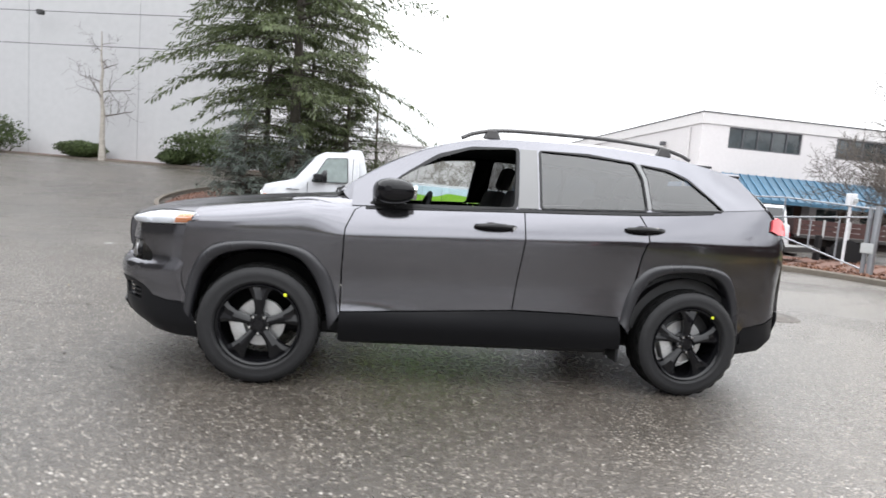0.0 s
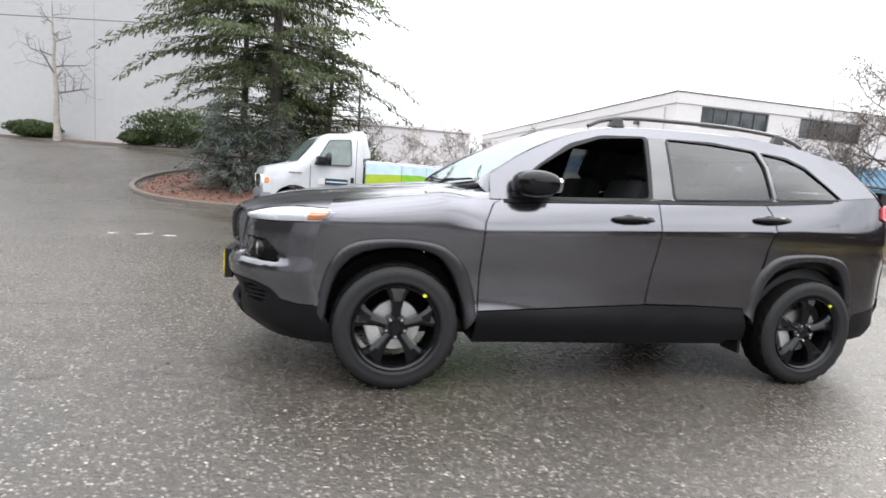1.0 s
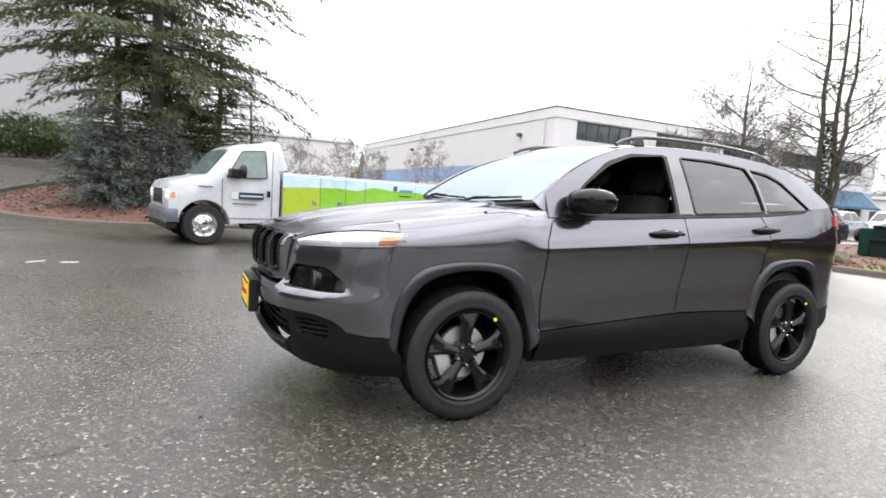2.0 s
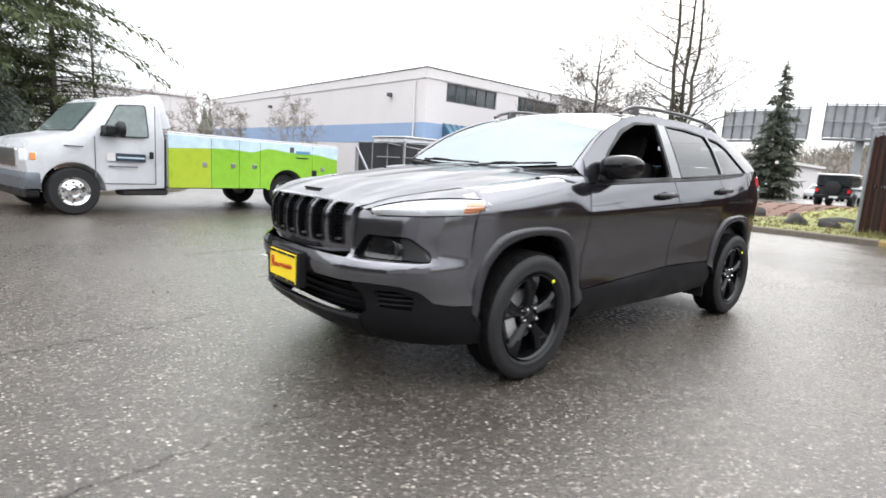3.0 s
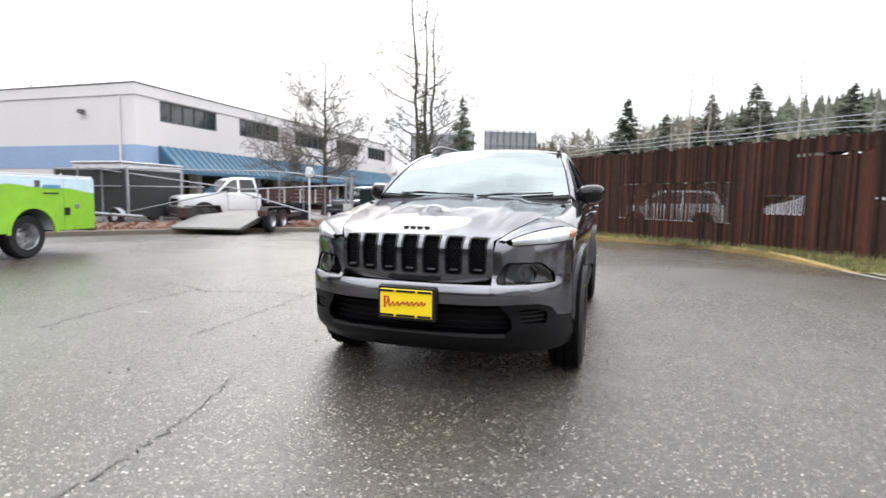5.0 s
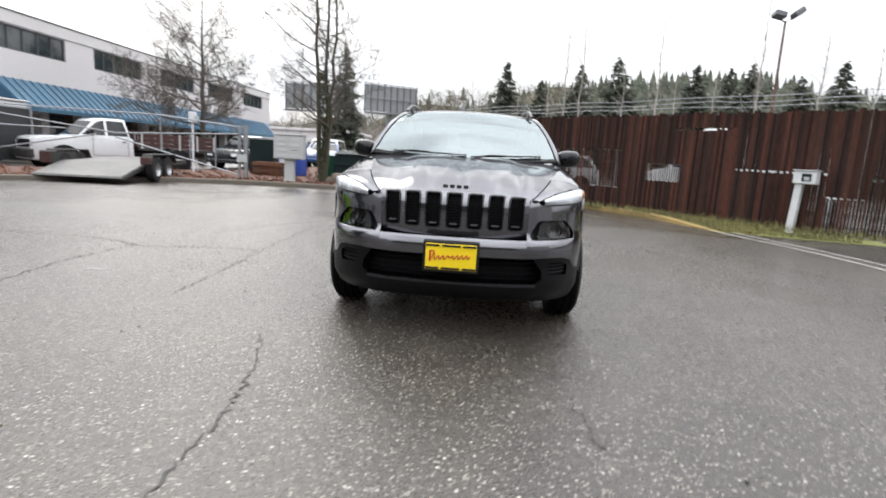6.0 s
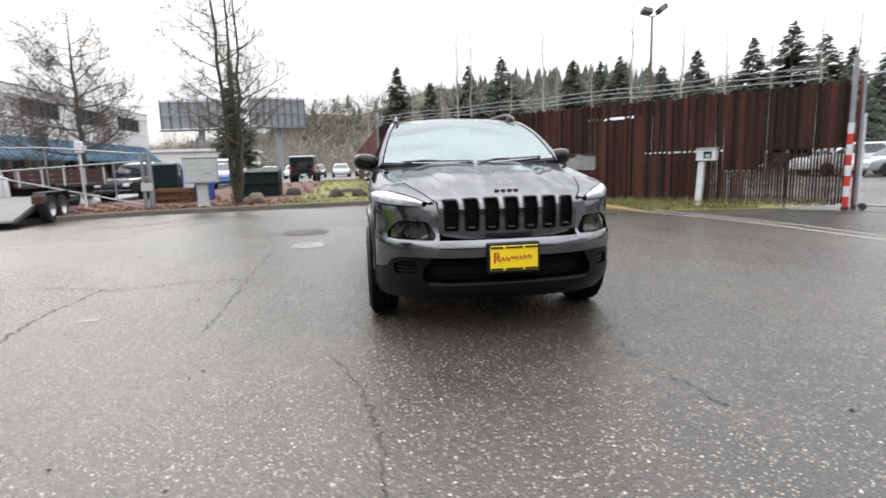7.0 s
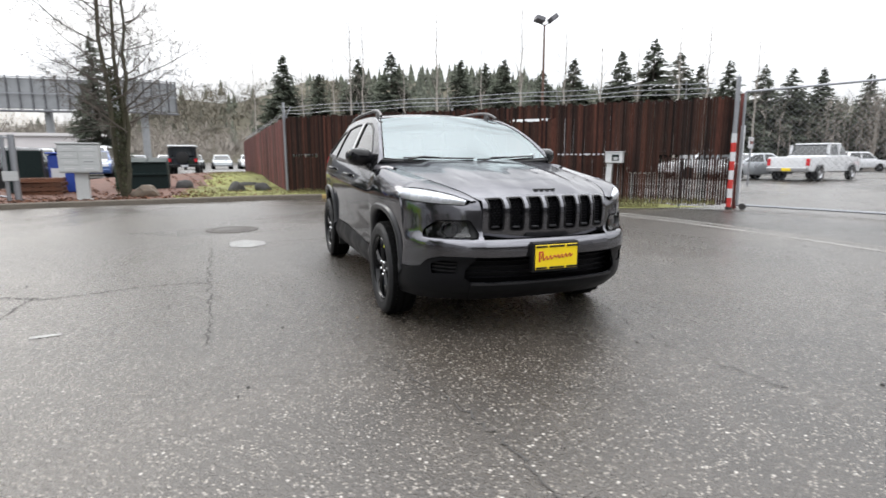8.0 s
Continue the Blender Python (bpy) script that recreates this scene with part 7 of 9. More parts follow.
def passenger_car(m, body, glass, cat, label, paint, wheels, width=1.8, r=0.32, group="", trim=True, rim=STEEL):
    """A parked vehicle: body and glasshouse profiles along its length (nose towards -x), with wheels and lamps."""
    c = thing(cat.replace(" ", "_"), m, label, cat, group)
    bm = bmesh.new()
    prism(bm, body, 0, width, 0.06, lambda z: 0.05 * clamp01((0.45 - z) / 0.3) if z < 0.45 else 0.0, 2)
    part("body", bm, paint, c, "", 40)
    zb = min(z for _, z in glass)
    zt = max(z for _, z in glass)
    tk = lambda z: 0.20 * clamp01((z - zb) / (zt - zb))
    bm = bmesh.new()
    prism(bm, glass, 0.04, width - 0.04, 0.03, tk, 1)
    part("cabin", bm, paint, c, "", 40)
    # panes, a few millimetres proud of the cabin: two on each side, one before, one behind
    cx = sum(x for x, _ in glass) / len(glass)
    cz = (zb + zt) / 2
    half = width / 2

    def edge(z):
        return (half - 0.04) * (1 - tk(z)) + 0.005
    inner = [(cx + (x - cx) * 0.88, cz + (z - cz) * 0.74) for x, z in glass]
    xm = inner[0][0] + (inner[-1][0] - inner[0][0]) * 0.53
    lo_z, hi_z = min(z for _, z in inner), max(z for _, z in inner)
    left = sorted([p for p in inner if p[0] < xm - 0.05]) + [(xm - 0.04, hi_z), (xm - 0.04, lo_z)]
    right = [(xm + 0.04, lo_z), (xm + 0.04, hi_z)] + sorted([p for p in inner if p[0] > xm + 0.05])
    for sgn in (-1, 1):
        for loop in (left, right):
            bm = bmesh.new()
            bm.faces.new([bm.verts.new((x, half + sgn * edge(z), z)) for x, z in loop])
            part("side_window", bm, CARGLASS, c)
    for (xa, za), (xb, zb2), d in ((glass[0], glass[1], -1), (glass[-1], glass[-2], 1)):
        bm = bmesh.new()
        quad = []
        for k, sg in ((0.12, -1), (0.12, 1), (0.90, 1), (0.90, -1)):
            x, z = xa + (xb - xa) * k, za + (zb2 - za) * k
            quad.append(bm.verts.new((x + d * 0.012, half + sg * (edge(z) - 0.09), z + 0.008)))
        bm.faces.new(quad)
        part("windscreen" if d < 0 else "rear_window", bm, CARGLASS, c)
    bx0, bx1 = min(x for x, _ in body), max(x for x, _ in body)
    for y in (0.12, width - 0.42):
        part("headlamp", boxbm(bx0 - 0.01, bx0 + 0.1, y, y + 0.3, 0.62, 0.76, 0.02), LAMPWHITE, c)
        part("tail_lamp", boxbm(bx1 - 0.1, bx1 + 0.01, y, y + 0.24, 0.72, 0.95, 0.02), REDLENS, c)
    part("bumper", boxbm(bx0 - 0.04, bx0 + 0.2, 0.04, width - 0.04, 0.32, 0.52, 0.05), paint if trim else BLACKTRIM, c)
    for x in wheels:
        for y, o in ((0.10, -1), (width - 0.10, 1)):
            bm = bmesh.new()
            lathe(bm, [(r * 1.16, -0.015), (r * 1.16, 0.10), (0.0, 0.10)] if o > 0 else [(r * 1.16, 0.015), (r * 1.16, -0.10), (0.0, -0.10)], 20, "y", (x, 0.012 if o < 0 else width - 0.012, r))
            part("wheel_well", bm, BLACKTRIM, c)
            road_wheel(c, x, y - (0.03 if o < 0 else -0.03), r, 0.2, rim, 0.64, 0.2, o)
    return c


SEDAN_B = [(0, 0.28), (0, 0.62), (0.10, 0.76), (1.2, 0.92), (3.7, 0.96), (4.4, 0.92), (4.5, 0.60), (4.45, 0.28)]
SEDAN_G = [(1.15, 0.90), (1.95, 1.38), (2.3, 1.43), (3.2, 1.42), (3.95, 0.95)]
SUV_B = [(0, 0.32), (0, 0.75), (0.12, 0.92), (1.1, 1.02), (4.4, 1.06), (4.5, 0.70), (4.45, 0.32)]
SUV_G = [(1.05, 1.0), (1.75, 1.60), (2.1, 1.66), (4.0, 1.66), (4.35, 1.05)]
PICK_B = [(0, 0.40), (0, 0.85), (0.12, 1.05), (1.45, 1.15), (3.5, 1.18), (3.55, 1.05), (5.7, 1.08), (5.72, 0.42)]
PICK_G = [(1.40, 1.12), (2.05, 1.78), (2.4, 1.84), (3.25, 1.84), (3.45, 1.14)]


def stake_truck():
    """White single-cab truck with a dark red stake bed."""
    c = passenger_car(pose(11.15, 14.3, 0, 0, 0, -34), [(0, 0.45), (0, 0.92), (0.08, 1.06), (0.35, 1.12), (1.35, 1.18), (3.05, 1.20), (3.08, 0.42)], [(1.28, 1.16), (1.88, 1.78), (2.1, 1.85), (2.85, 1.86), (2.98, 1.17)], "stake truck", "white single-cab truck with dark red stake bed sides", WHITEPAINT, (0.85, 4.7), 1.95, 0.40)
    part("chassis", boxbm(3.0, 6.0, 0.5, 1.45, 0.55, 0.78), DARKSTEEL, c)
    part("bed", boxbm(3.2, 6.2, -0.08, 2.03, 0.80, 0.90), DARKSTEEL, c)
    for y in (-0.08, 1.98):
        for k in range(3):
            part("side_board", boxbm(3.2, 6.2, y, y + 0.05, 0.92 + 0.17 * k, 1.07 + 0.17 * k), REDSTAKE, c)
        for x in np.linspace(3.3, 6.1, 5):
            part("stake", boxbm(x - 0.03, x + 0.03, y - 0.03, y, 0.85, 1.45), MBOXGREY, c)
    part("headboard", boxbm(3.15, 3.2, 0, 1.95, 0.9, 1.5), REDSTAKE, c)
    part("front_bumper", boxbm(-0.16, 0.06, 0.02, 1.93, 0.40, 0.68, 0.04), DARKSTEEL, c, "dark steel front bumper")
    part("grille", boxbm(-0.02, 0.02, 0.35, 1.6, 0.72, 0.98, 0.02), BLACKTRIM, c, "black grille")
    for y in (-0.16, 1.98):
        part("door_mirror", boxbm(1.62, 1.74, y, y + 0.13, 1.22, 1.46, 0.03), BLACKTRIM, c)
    bm = bmesh.new()
    for x0, x1, z0, z1 in ((1.72, 1.735, 0.55, 1.17), (2.86, 2.875, 0.55, 1.17), (1.72, 2.875, 0.55, 0.565)):
        box(bm, x0, x1, -0.004, 0.004, z0, z1)
    part("door_gap", bm, FRAMEGREY, c)
    part("door_handle", boxbm(2.66, 2.80, -0.02, 0.01, 1.03, 1.07, 0.006), BLACKTRIM, c)


stake_truck()

# tilted flat trailer with tandem wheels
tr = thing("flat_trailer", pose(11.63, 9.5, 0, 0, 0, 11), "low flat car trailer with pale worn tilted deck", "trailer")
bm = bmesh.new()
prism(bm, [(-3.95, 0.15), (-3.92, 0.20), (-2.6, 0.50), (0.7, 0.60), (0.7, 0.50), (-2.6, 0.40)], 0.25, 2.35, 0.0)
part("deck", bm, DECKPLATE, tr, "pale worn steel deck, tail tilted down")
bm = bmesh.new()
for y in (0.22, 2.30):
    prism(bm, [(-3.9, 0.10), (-2.6, 0.36), (0.75, 0.46), (0.75, 0.58), (-2.6, 0.48), (-3.9, 0.17)], y, y + 0.08, 0.0)
tube(bm, [(0.7, 0.4, 0.48), (2.3, 1.3, 0.48), (0.7, 2.2, 0.48)], 0.05, 6)
for x in (-3.2, -2.4, -1.6, -0.8, 0.0):
    box(bm, x - 0.03, x + 0.03, 0.3, 2.3, 0.30 + 0.03 * x, 0.38 + 0.03 * x)
part("frame", bm, DARKSTEEL, tr)
part("tool_box", boxbm(-2.9, -1.7, 2.42, 2.75, 0.40, 0.74, 0.02), DARKSTEEL, tr, "dark steel tool box on the far side")
part("box_end", boxbm(-2.94, -2.9, 2.44, 2.73, 0.42, 0.72, 0.01), REDSTAKE, tr)
for x in (-2.3, -1.46):
    for y, o in ((0.08, -1), (2.52, 1)):
        road_wheel(tr, x, y, 0.36, 0.21, STEEL, 0.55, 0.6, o)
for y in (-0.06, 2.40):
    bm = bmesh.new()
    prism(bm, [(-2.85, 0.55), (-2.70, 0.79), (-1.06, 0.79), (-0.92, 0.55), (-0.95, 0.53), (-1.08, 0.76), (-2.68, 0.76), (-2.82, 0.53)], y, y + 0.27, 0.0)
    part("mudguard", bm, DARKSTEEL, tr)
part("lamp_box", boxbm(-2.93, -2.84, -0.06, 0.2, 0.50, 0.70, 0.02), REDSTAKE, tr, "dark red lamp box")
part("jack", boxbm(2.1, 2.25, 1.22, 1.37, 0.1, 0.95, 0.01), BLACKTRIM, tr)

# black boxy off-roader seen from behind
bj = thing("offroader", pose(32.3, 4.7, ground_z(33, 5.5)), "black boxy off-road vehicle with a spare wheel and white hardtop", "car")
part("body", boxbm(0.0, 3.7, 0, 1.72, 0.55, 1.12, 0.05), DARKCAR, bj)
part("rear_window", boxbm(-0.01, 0.02, 0.3, 1.42, 1.22, 1.68, 0.03), CARGLASS, bj)
part("cabin", boxbm(0.0, 2.1, 0.05, 1.67, 1.12, 1.74, 0.06), DARKCAR, bj)
part("hardtop", boxbm(-0.02, 2.15, 0.03, 1.69, 1.74, 1.84, 0.04), WHITEPAINT, bj)
bm = bmesh.new()
lathe(bm, [(0, -0.24), (0.22, -0.24), (0.38, -0.20), (0.38, -0.03), (0, -0.03)], 24, "x", (0.0, 0.86, 1.05))
part("spare_wheel", bm, RUBBER, bj)
part("rear_bumper", boxbm(-0.12, 0.05, 0.0, 1.72, 0.48, 0.66, 0.03), BLACKTRIM, bj)
part("number_plate", boxbm(-0.13, -0.12, 0.55, 0.95, 0.50, 0.62), WHITEPAINT, bj)
for y in (0.03, 1.53):
    part("tail_lamp", boxbm(-0.03, 0.0, y, y + 0.14, 0.8, 1.0), REDLENS, bj)
for x in (0.75, 3.0):
    for y, o in ((0.08, -1), (1.64, 1)):
        road_wheel(bj, x, y, 0.40, 0.26, DARKSTEEL, 0.55, 0.2, o)

gz = ground_z
passenger_car(pose(18.4, 10.8, gz(18, 10), 0, 0, -14), SUV_B, SUV_G, "parked suv", "dark blue suv with pale wet roof parked by the office", DARKCAR, (0.85, 3.6), 1.85, 0.36, "parked cars")
passenger_car(pose(25.0, 8.2, gz(25, 8), 0, 0, 4), SUV_B, SUV_G, "parked suv", "white van-like suv parked behind the mailbox", WHITEPAINT, (0.85, 3.6), 1.85, 0.36, "parked cars")
passenger_car(pose(24.5, 7.9, gz(24.5, 7.9), 0, 0, 8), SEDAN_B, SEDAN_G, "parked sedan", "blue sedan parked behind the dumpster", BLUECAR, (0.85, 3.6), 1.75, 0.31, "parked cars")
passenger_car(pose(31.0, 9.5, 0.25, 0, 0, 10), SEDAN_B, SEDAN_G, "parked sedan", "white sedan far across the parking lane", WHITEPAINT, (0.85, 3.6), 1.75, 0.31, "parked cars")
passenger_car(pose(33.0, 12.5, 0.25, 0, 0, 10), SUV_B, SUV_G, "parked suv", "silver suv far across the parking lane", SILVERCAR, (0.85, 3.6), 1.8, 0.33, "parked cars")
passenger_car(pose(24.0, 11.3, 0.25, 0, 0, 6), SEDAN_B, SEDAN_G, "parked sedan", "pale silver sedan parked near the office", SILVERCAR, (0.85, 3.6), 1.75, 0.31, "parked cars")
for i in range(5):
    passenger_car(pose(52 + 0.5 * i, 0.5 + 2.6 * i, 0.25, 0, 0, 5), SEDAN_B, SEDAN_G, "parked sedan", "pale car in the far parking row", (WHITEPAINT, SILVERCAR, DARKCAR, WHITEPAINT, SILVERCAR)[i], (0.85, 3.6), 1.75, 0.31, "far parked cars")


def crew_pickup():
    c = thing("crew_cab_pickup", pose(13.5, -24.2, 0, 0, 0, 282), "white crew-cab pickup parked beyond the gate, tailgate towards the lot", "pickup")
    bm = bmesh.new()
    prism(bm, [(-0.05, 0.55), (-0.05, 1.22), (1.9, 1.24), (1.92, 1.30), (4.0, 1.30), (4.05, 1.26), (5.5, 1.18), (5.62, 1.0), (5.62, 0.45), (0.1, 0.50)], 0, 2.0, 0.05, None, 2)
    part("body", bm, WHITEPAINT, c, "", 40)
    bm = bmesh.new()
    prism(bm, [(1.95, 1.28), (2.2, 1.80), (2.4, 1.86), (3.4, 1.86), (3.65, 1.80), (4.2, 1.28)], 0.05, 1.95, 0.03, lambda z: 0.16 * clamp01((z - 1.28) / 0.6), 1)
    part("glasshouse", bm, CARGLASS, c, "dark glass")
    part("roof", boxbm(2.2, 3.65, 0.2, 1.8, 1.84, 1.92, 0.03), WHITEPAINT, c)
    for x in (2.0, 3.02):
        for y in (0.05, 1.83):
            part("pillar", boxbm(x, x + 0.12, y, y + 0.12, 1.28, 1.84), WHITEPAINT, c)
    part("rear_bumper", boxbm(-0.25, 0.0, 0.05, 1.95, 0.48, 0.68, 0.03), STEEL, c)
    part("dealer_plate", boxbm(-0.265, -0.25, 0.75, 1.2, 0.52, 0.66), PLATEYELLOW, c)
    for y in (0.0, 1.84):
        part("tail_lamp", boxbm(-0.07, 0.0, y, y + 0.16, 0.78, 1.12), REDLENS, c)
    for x in (1.0, 4.6):
        for y, o in ((0.10, -1), (1.90, 1)):
            bm = bmesh.new()
            lathe(bm, [(0.46, -0.02), (0.46, 0.02), (0, 0.02)], 20, "y", (x, -0.004 if o < 0 else 2.004, 0.42))
            part("wheel_well", bm, BLACKTRIM, c)
            road_wheel(c, x, y - 0.06 if o < 0 else y + 0.06, 0.40, 0.25, STEEL, 0.62, 0.2, o)


crew_pickup()
passenger_car(pose(16.6, -22.0, 0, 0, 0, 262), SEDAN_B, SEDAN_G, "parked sedan", "pale silver sedan parked beyond the fence", SILVERCAR, (0.85, 3.6), 1.75, 0.31, "lot cars")
passenger_car(pose(19.6, -21.6, 0, 0, 0, 262), SUV_B, SUV_G, "parked suv", "white suv parked beyond the fence", WHITEPAINT, (0.85, 3.6), 1.75, 0.31, "lot cars")
passenger_car(pose(4.0, -24.5, 0, 0, 0, 70), SUV_B, SUV_G, "parked suv", "dark suv parked beyond the gate", DARKCAR, (0.85, 3.6), 1.85, 0.35, "lot cars")
rc = random.Random(9)
for i in range(12):
    passenger_car(pose(27 - 3.3 * i, -50 - 1.0 * i, 0, 0, 0, 84 + 17 * (i % 3)), SEDAN_B if i % 2 else SUV_B, SEDAN_G if i % 2 else SUV_G, "parked car", "parked car in the far row of the lot", (WHITEPAINT, SILVERCAR, REDCAR, WHITEPAINT, DARKCAR, SILVERCAR)[i % 6], (0.85, 3.6), 1.8, 0.32, "far lot cars")
def cargo_van(m):
    c = thing("cargo_van", m, "tall white cargo van parked close behind the slatted fence", "van", "lot cars")
    bm = bmesh.new()
    prism(bm, [(0, 0.35), (0, 0.95), (0.15, 1.10), (0.95, 1.28), (1.65, 2.30), (1.95, 2.48), (5.1, 2.52), (5.2, 2.40), (5.2, 0.35)], 0, 1.95, 0.06, lambda z: 0.10 * clamp01((z - 1.2) / 1.3), 2)
    part("body", bm, WHITEPAINT, c, "", 40)
    for y in (-0.004, 1.954):
        bm = bmesh.new()
        bm.faces.new([bm.verts.new((x, y + (0.0975 if y < 1 else -0.0975) * clamp01((z - 1.2) / 1.3) + (-0.012 if y < 1 else 0.012), z)) for x, z in ((1.15, 1.32), (1.72, 2.12), (2.3, 2.14), (2.3, 1.32))])
        part("side_window", bm, CARGLASS, c)
    bm = bmesh.new()
    bm.faces.new([bm.verts.new((x, y, z)) for x, y, z in ((0.98, 0.15, 1.36), (0.98, 1.8, 1.36), (1.60, 1.7, 2.26), (1.60, 0.25, 2.26))])
    part("windscreen", bm, CARGLASS, c)
    part("bumper", boxbm(-0.06, 0.2, 0.02, 1.93, 0.34, 0.6, 0.05), BLACKTRIM, c)
    for x in (0.95, 4.2):
        for y, o in ((0.06, -1), (1.89, 1)):
            road_wheel(c, x, y, 0.35, 0.22, STEEL, 0.62, 0.2, o)


cargo_van(pose(12.6, -5.3, 0, 0, 0, 225))
passenger_car(pose(20.2, -1.3, 0, 0, 0, 270), SUV_B, SUV_G, "parked suv", "white suv glimpsed through the gaps of the fence", WHITEPAINT, (0.85, 3.6), 1.85, 0.35, "lot cars")
ls = thing("lot_sign", pose(11.3, -17.6, 0, 0, 0, 30), "small white sign board on a post beyond the fence", "sign")
part("board", boxbm(-0.02, 0.02, -0.42, 0.42, 1.55, 2.0, 0.01), WHITEPAINT, ls)
part("bar", boxbm(-0.025, -0.02, -0.3, 0.3, 1.72, 1.84), REDCAR, ls)
part("post", boxbm(-0.03, 0.03, -0.03, 0.03, 0, 1.55), GALV, ls)

# flood lamp pole and billboards
pole = thing("flood_lamp_pole", pose(20.3, -13.1, 0), "slim lamp pole with two dark flood lamps", "lamp")
bm = bmesh.new()
tube(bm, [(0, 0, 0), (0, 0, 8.0)], [0.09, 0.05], 10)
part("pole", bm, BRICKRED, pole)
for y, a in ((0.35, 12), (-0.45, -35)):
    bm = bmesh.new()
    box(bm, -0.22, 0.22, -0.26, 0.26, -0.10, 0.16, 0.04, m=pose(-0.1, y, 8.18 if y > 0 else 8.3, a, 10, 0))
    part("flood_lamp", bm, FRAMEGREY, pole, "dark flood lamp")
bm = bmesh.new()
tube(bm, [(0, 0.35, 8.08), (0, 0, 7.95), (0, -0.35, 8.15)], 0.03, 6)
part("bracket", bm, FRAMEGREY, pole)


def billboard(az, d, w, h, ztop, turn):
    x, y = -5.4 + d * math.cos(radians(az)), 1.0 + d * math.sin(radians(az))
    b = thing("billboard", pose(x, y, 0, 0, 0, turn), "grey billboard seen from behind on a steel frame", "billboard")
    part("panel", boxbm(-0.15, 0.15, -w / 2, w / 2, ztop - h, ztop), BILLGREY, b)
    for k in range(9):
        yy = -w / 2 + w * k / 8
        part("stay", boxbm(-0.40, -0.15, yy - 0.05, yy + 0.05, ztop - h - 0.2, ztop + 0.35), FRAMEGREY, b)
    for z in (ztop - h - 0.2, ztop - h * 0.5, ztop + 0.1):
        part("beam", boxbm(-0.6, -0.45, -w / 2, w / 2, z - 0.06, z + 0.06), GALV, b)
    part("catwalk", boxbm(-1.3, -0.15, -w / 2, w / 2, ztop - h - 0.45, ztop - h - 0.3), FRAMEGREY, b)
    bm = bmesh.new()
    tube(bm, [(0.3, 0, 0), (0.3, 0, ztop - h)], 0.5, 12)
    part("column", bm, BILLGREY, b)


billboard(16.2, 92, 11.5, 4.0, 12.0, -5)
billboard(9.0, 88, 8.5, 4.0, 12.0, 25)


# ---- trees ----
def limb(bm, rnd, p, d, length, r, depth, spread, up, rmin=0.003, sides=5):
    """A bare limb that forks."""
    n = 4
    pts, rs = [p.copy()], [r]
    for i in range(n):
        d = (d + Vector((rnd.gauss(0, 0.10), rnd.gauss(0, 0.10), rnd.gauss(0, 0.08) + up * 0.05))).normalized()
        p = p + d * (length / n)
        pts.append(p.copy())
        rs.append(max(rmin, r * (1 - 0.55 * (i + 1) / n)))
    tube(bm, pts, rs, max(3, sides), caps=False)
    if depth <= 0:
        return
    for k in range(rnd.randint(3, 5)):
        i = rnd.randint(1, n)
        a = rnd.uniform(0, 2 * math.pi)
        side_ = d.cross(Vector((math.cos(a), math.sin(a), 0.3))).normalized()
        nd = (d * (1 - spread) + side_ * spread + Vector((0, 0, up))).normalized()
        limb(bm, rnd, pts[i], nd, length * rnd.uniform(0.45, 0.72), rs[i] * 0.55, depth - 1, spread, up, rmin, sides - 1)


def bare_tree(m, label, h, r, seed, stems=1, mat_=BARK, lo=0.3, depth=3, nb=18, spread=0.75, up=0.15, blen=0.26, name="bare_tree", group="", rmin=0.003):
    rnd = random.Random(seed)
    t = thing(name, m, label, "tree", group)
    bm, cr = bmesh.new(), bmesh.new()
    for s in range(stems):
        off = Vector((0.0, 0.0, 0)) if s == 0 else Vector((0.12, -0.1, 0))
        lean = Vector((rnd.gauss(0, 0.03), rnd.gauss(0, 0.03) + (0.0 if stems == 1 else (0.035 if s else -0.03)), 1)).normalized()
        pts, rs = [], []
        for i in range(11):
            k = i / 10
            pts.append(off * (1 if k > 0.15 else 0) + lean * h * k * (1 if s == 0 else 0.92) + Vector((rnd.gauss(0, 0.03), rnd.gauss(0, 0.03), 0)) * (0 if i == 0 else 1))
            rs.append(r * (1 - 0.86 * k) * (1.25 if i == 0 else 1))
        tube(bm, pts, rs, 9, caps=False)
        for b in range(nb):
            k = lo + (0.97 - lo) * (b + rnd.random()) / nb
            i = min(9, int(k * 10))
            p = pts[i].lerp(pts[i + 1], k * 10 - i)
            a = b * 2.4 + rnd.uniform(-0.5, 0.5)
            d = Vector((math.cos(a), math.sin(a), rnd.uniform(0.1, 0.55) + up)).normalized()
            limb(cr, rnd, p, d, h * blen * (1.15 - 0.75 * k) * rnd.uniform(0.75, 1.2), r * 0.34 * (1.1 - 0.8 * k), depth - 1, spread, up, rmin)
    part("trunk", bm, mat_, t, "", 60)
    part("crown", cr, mat_ if mat_ in (MOSSBARK, HAZETWIG) else TWIG, t, "bare winter twigs")
    return t


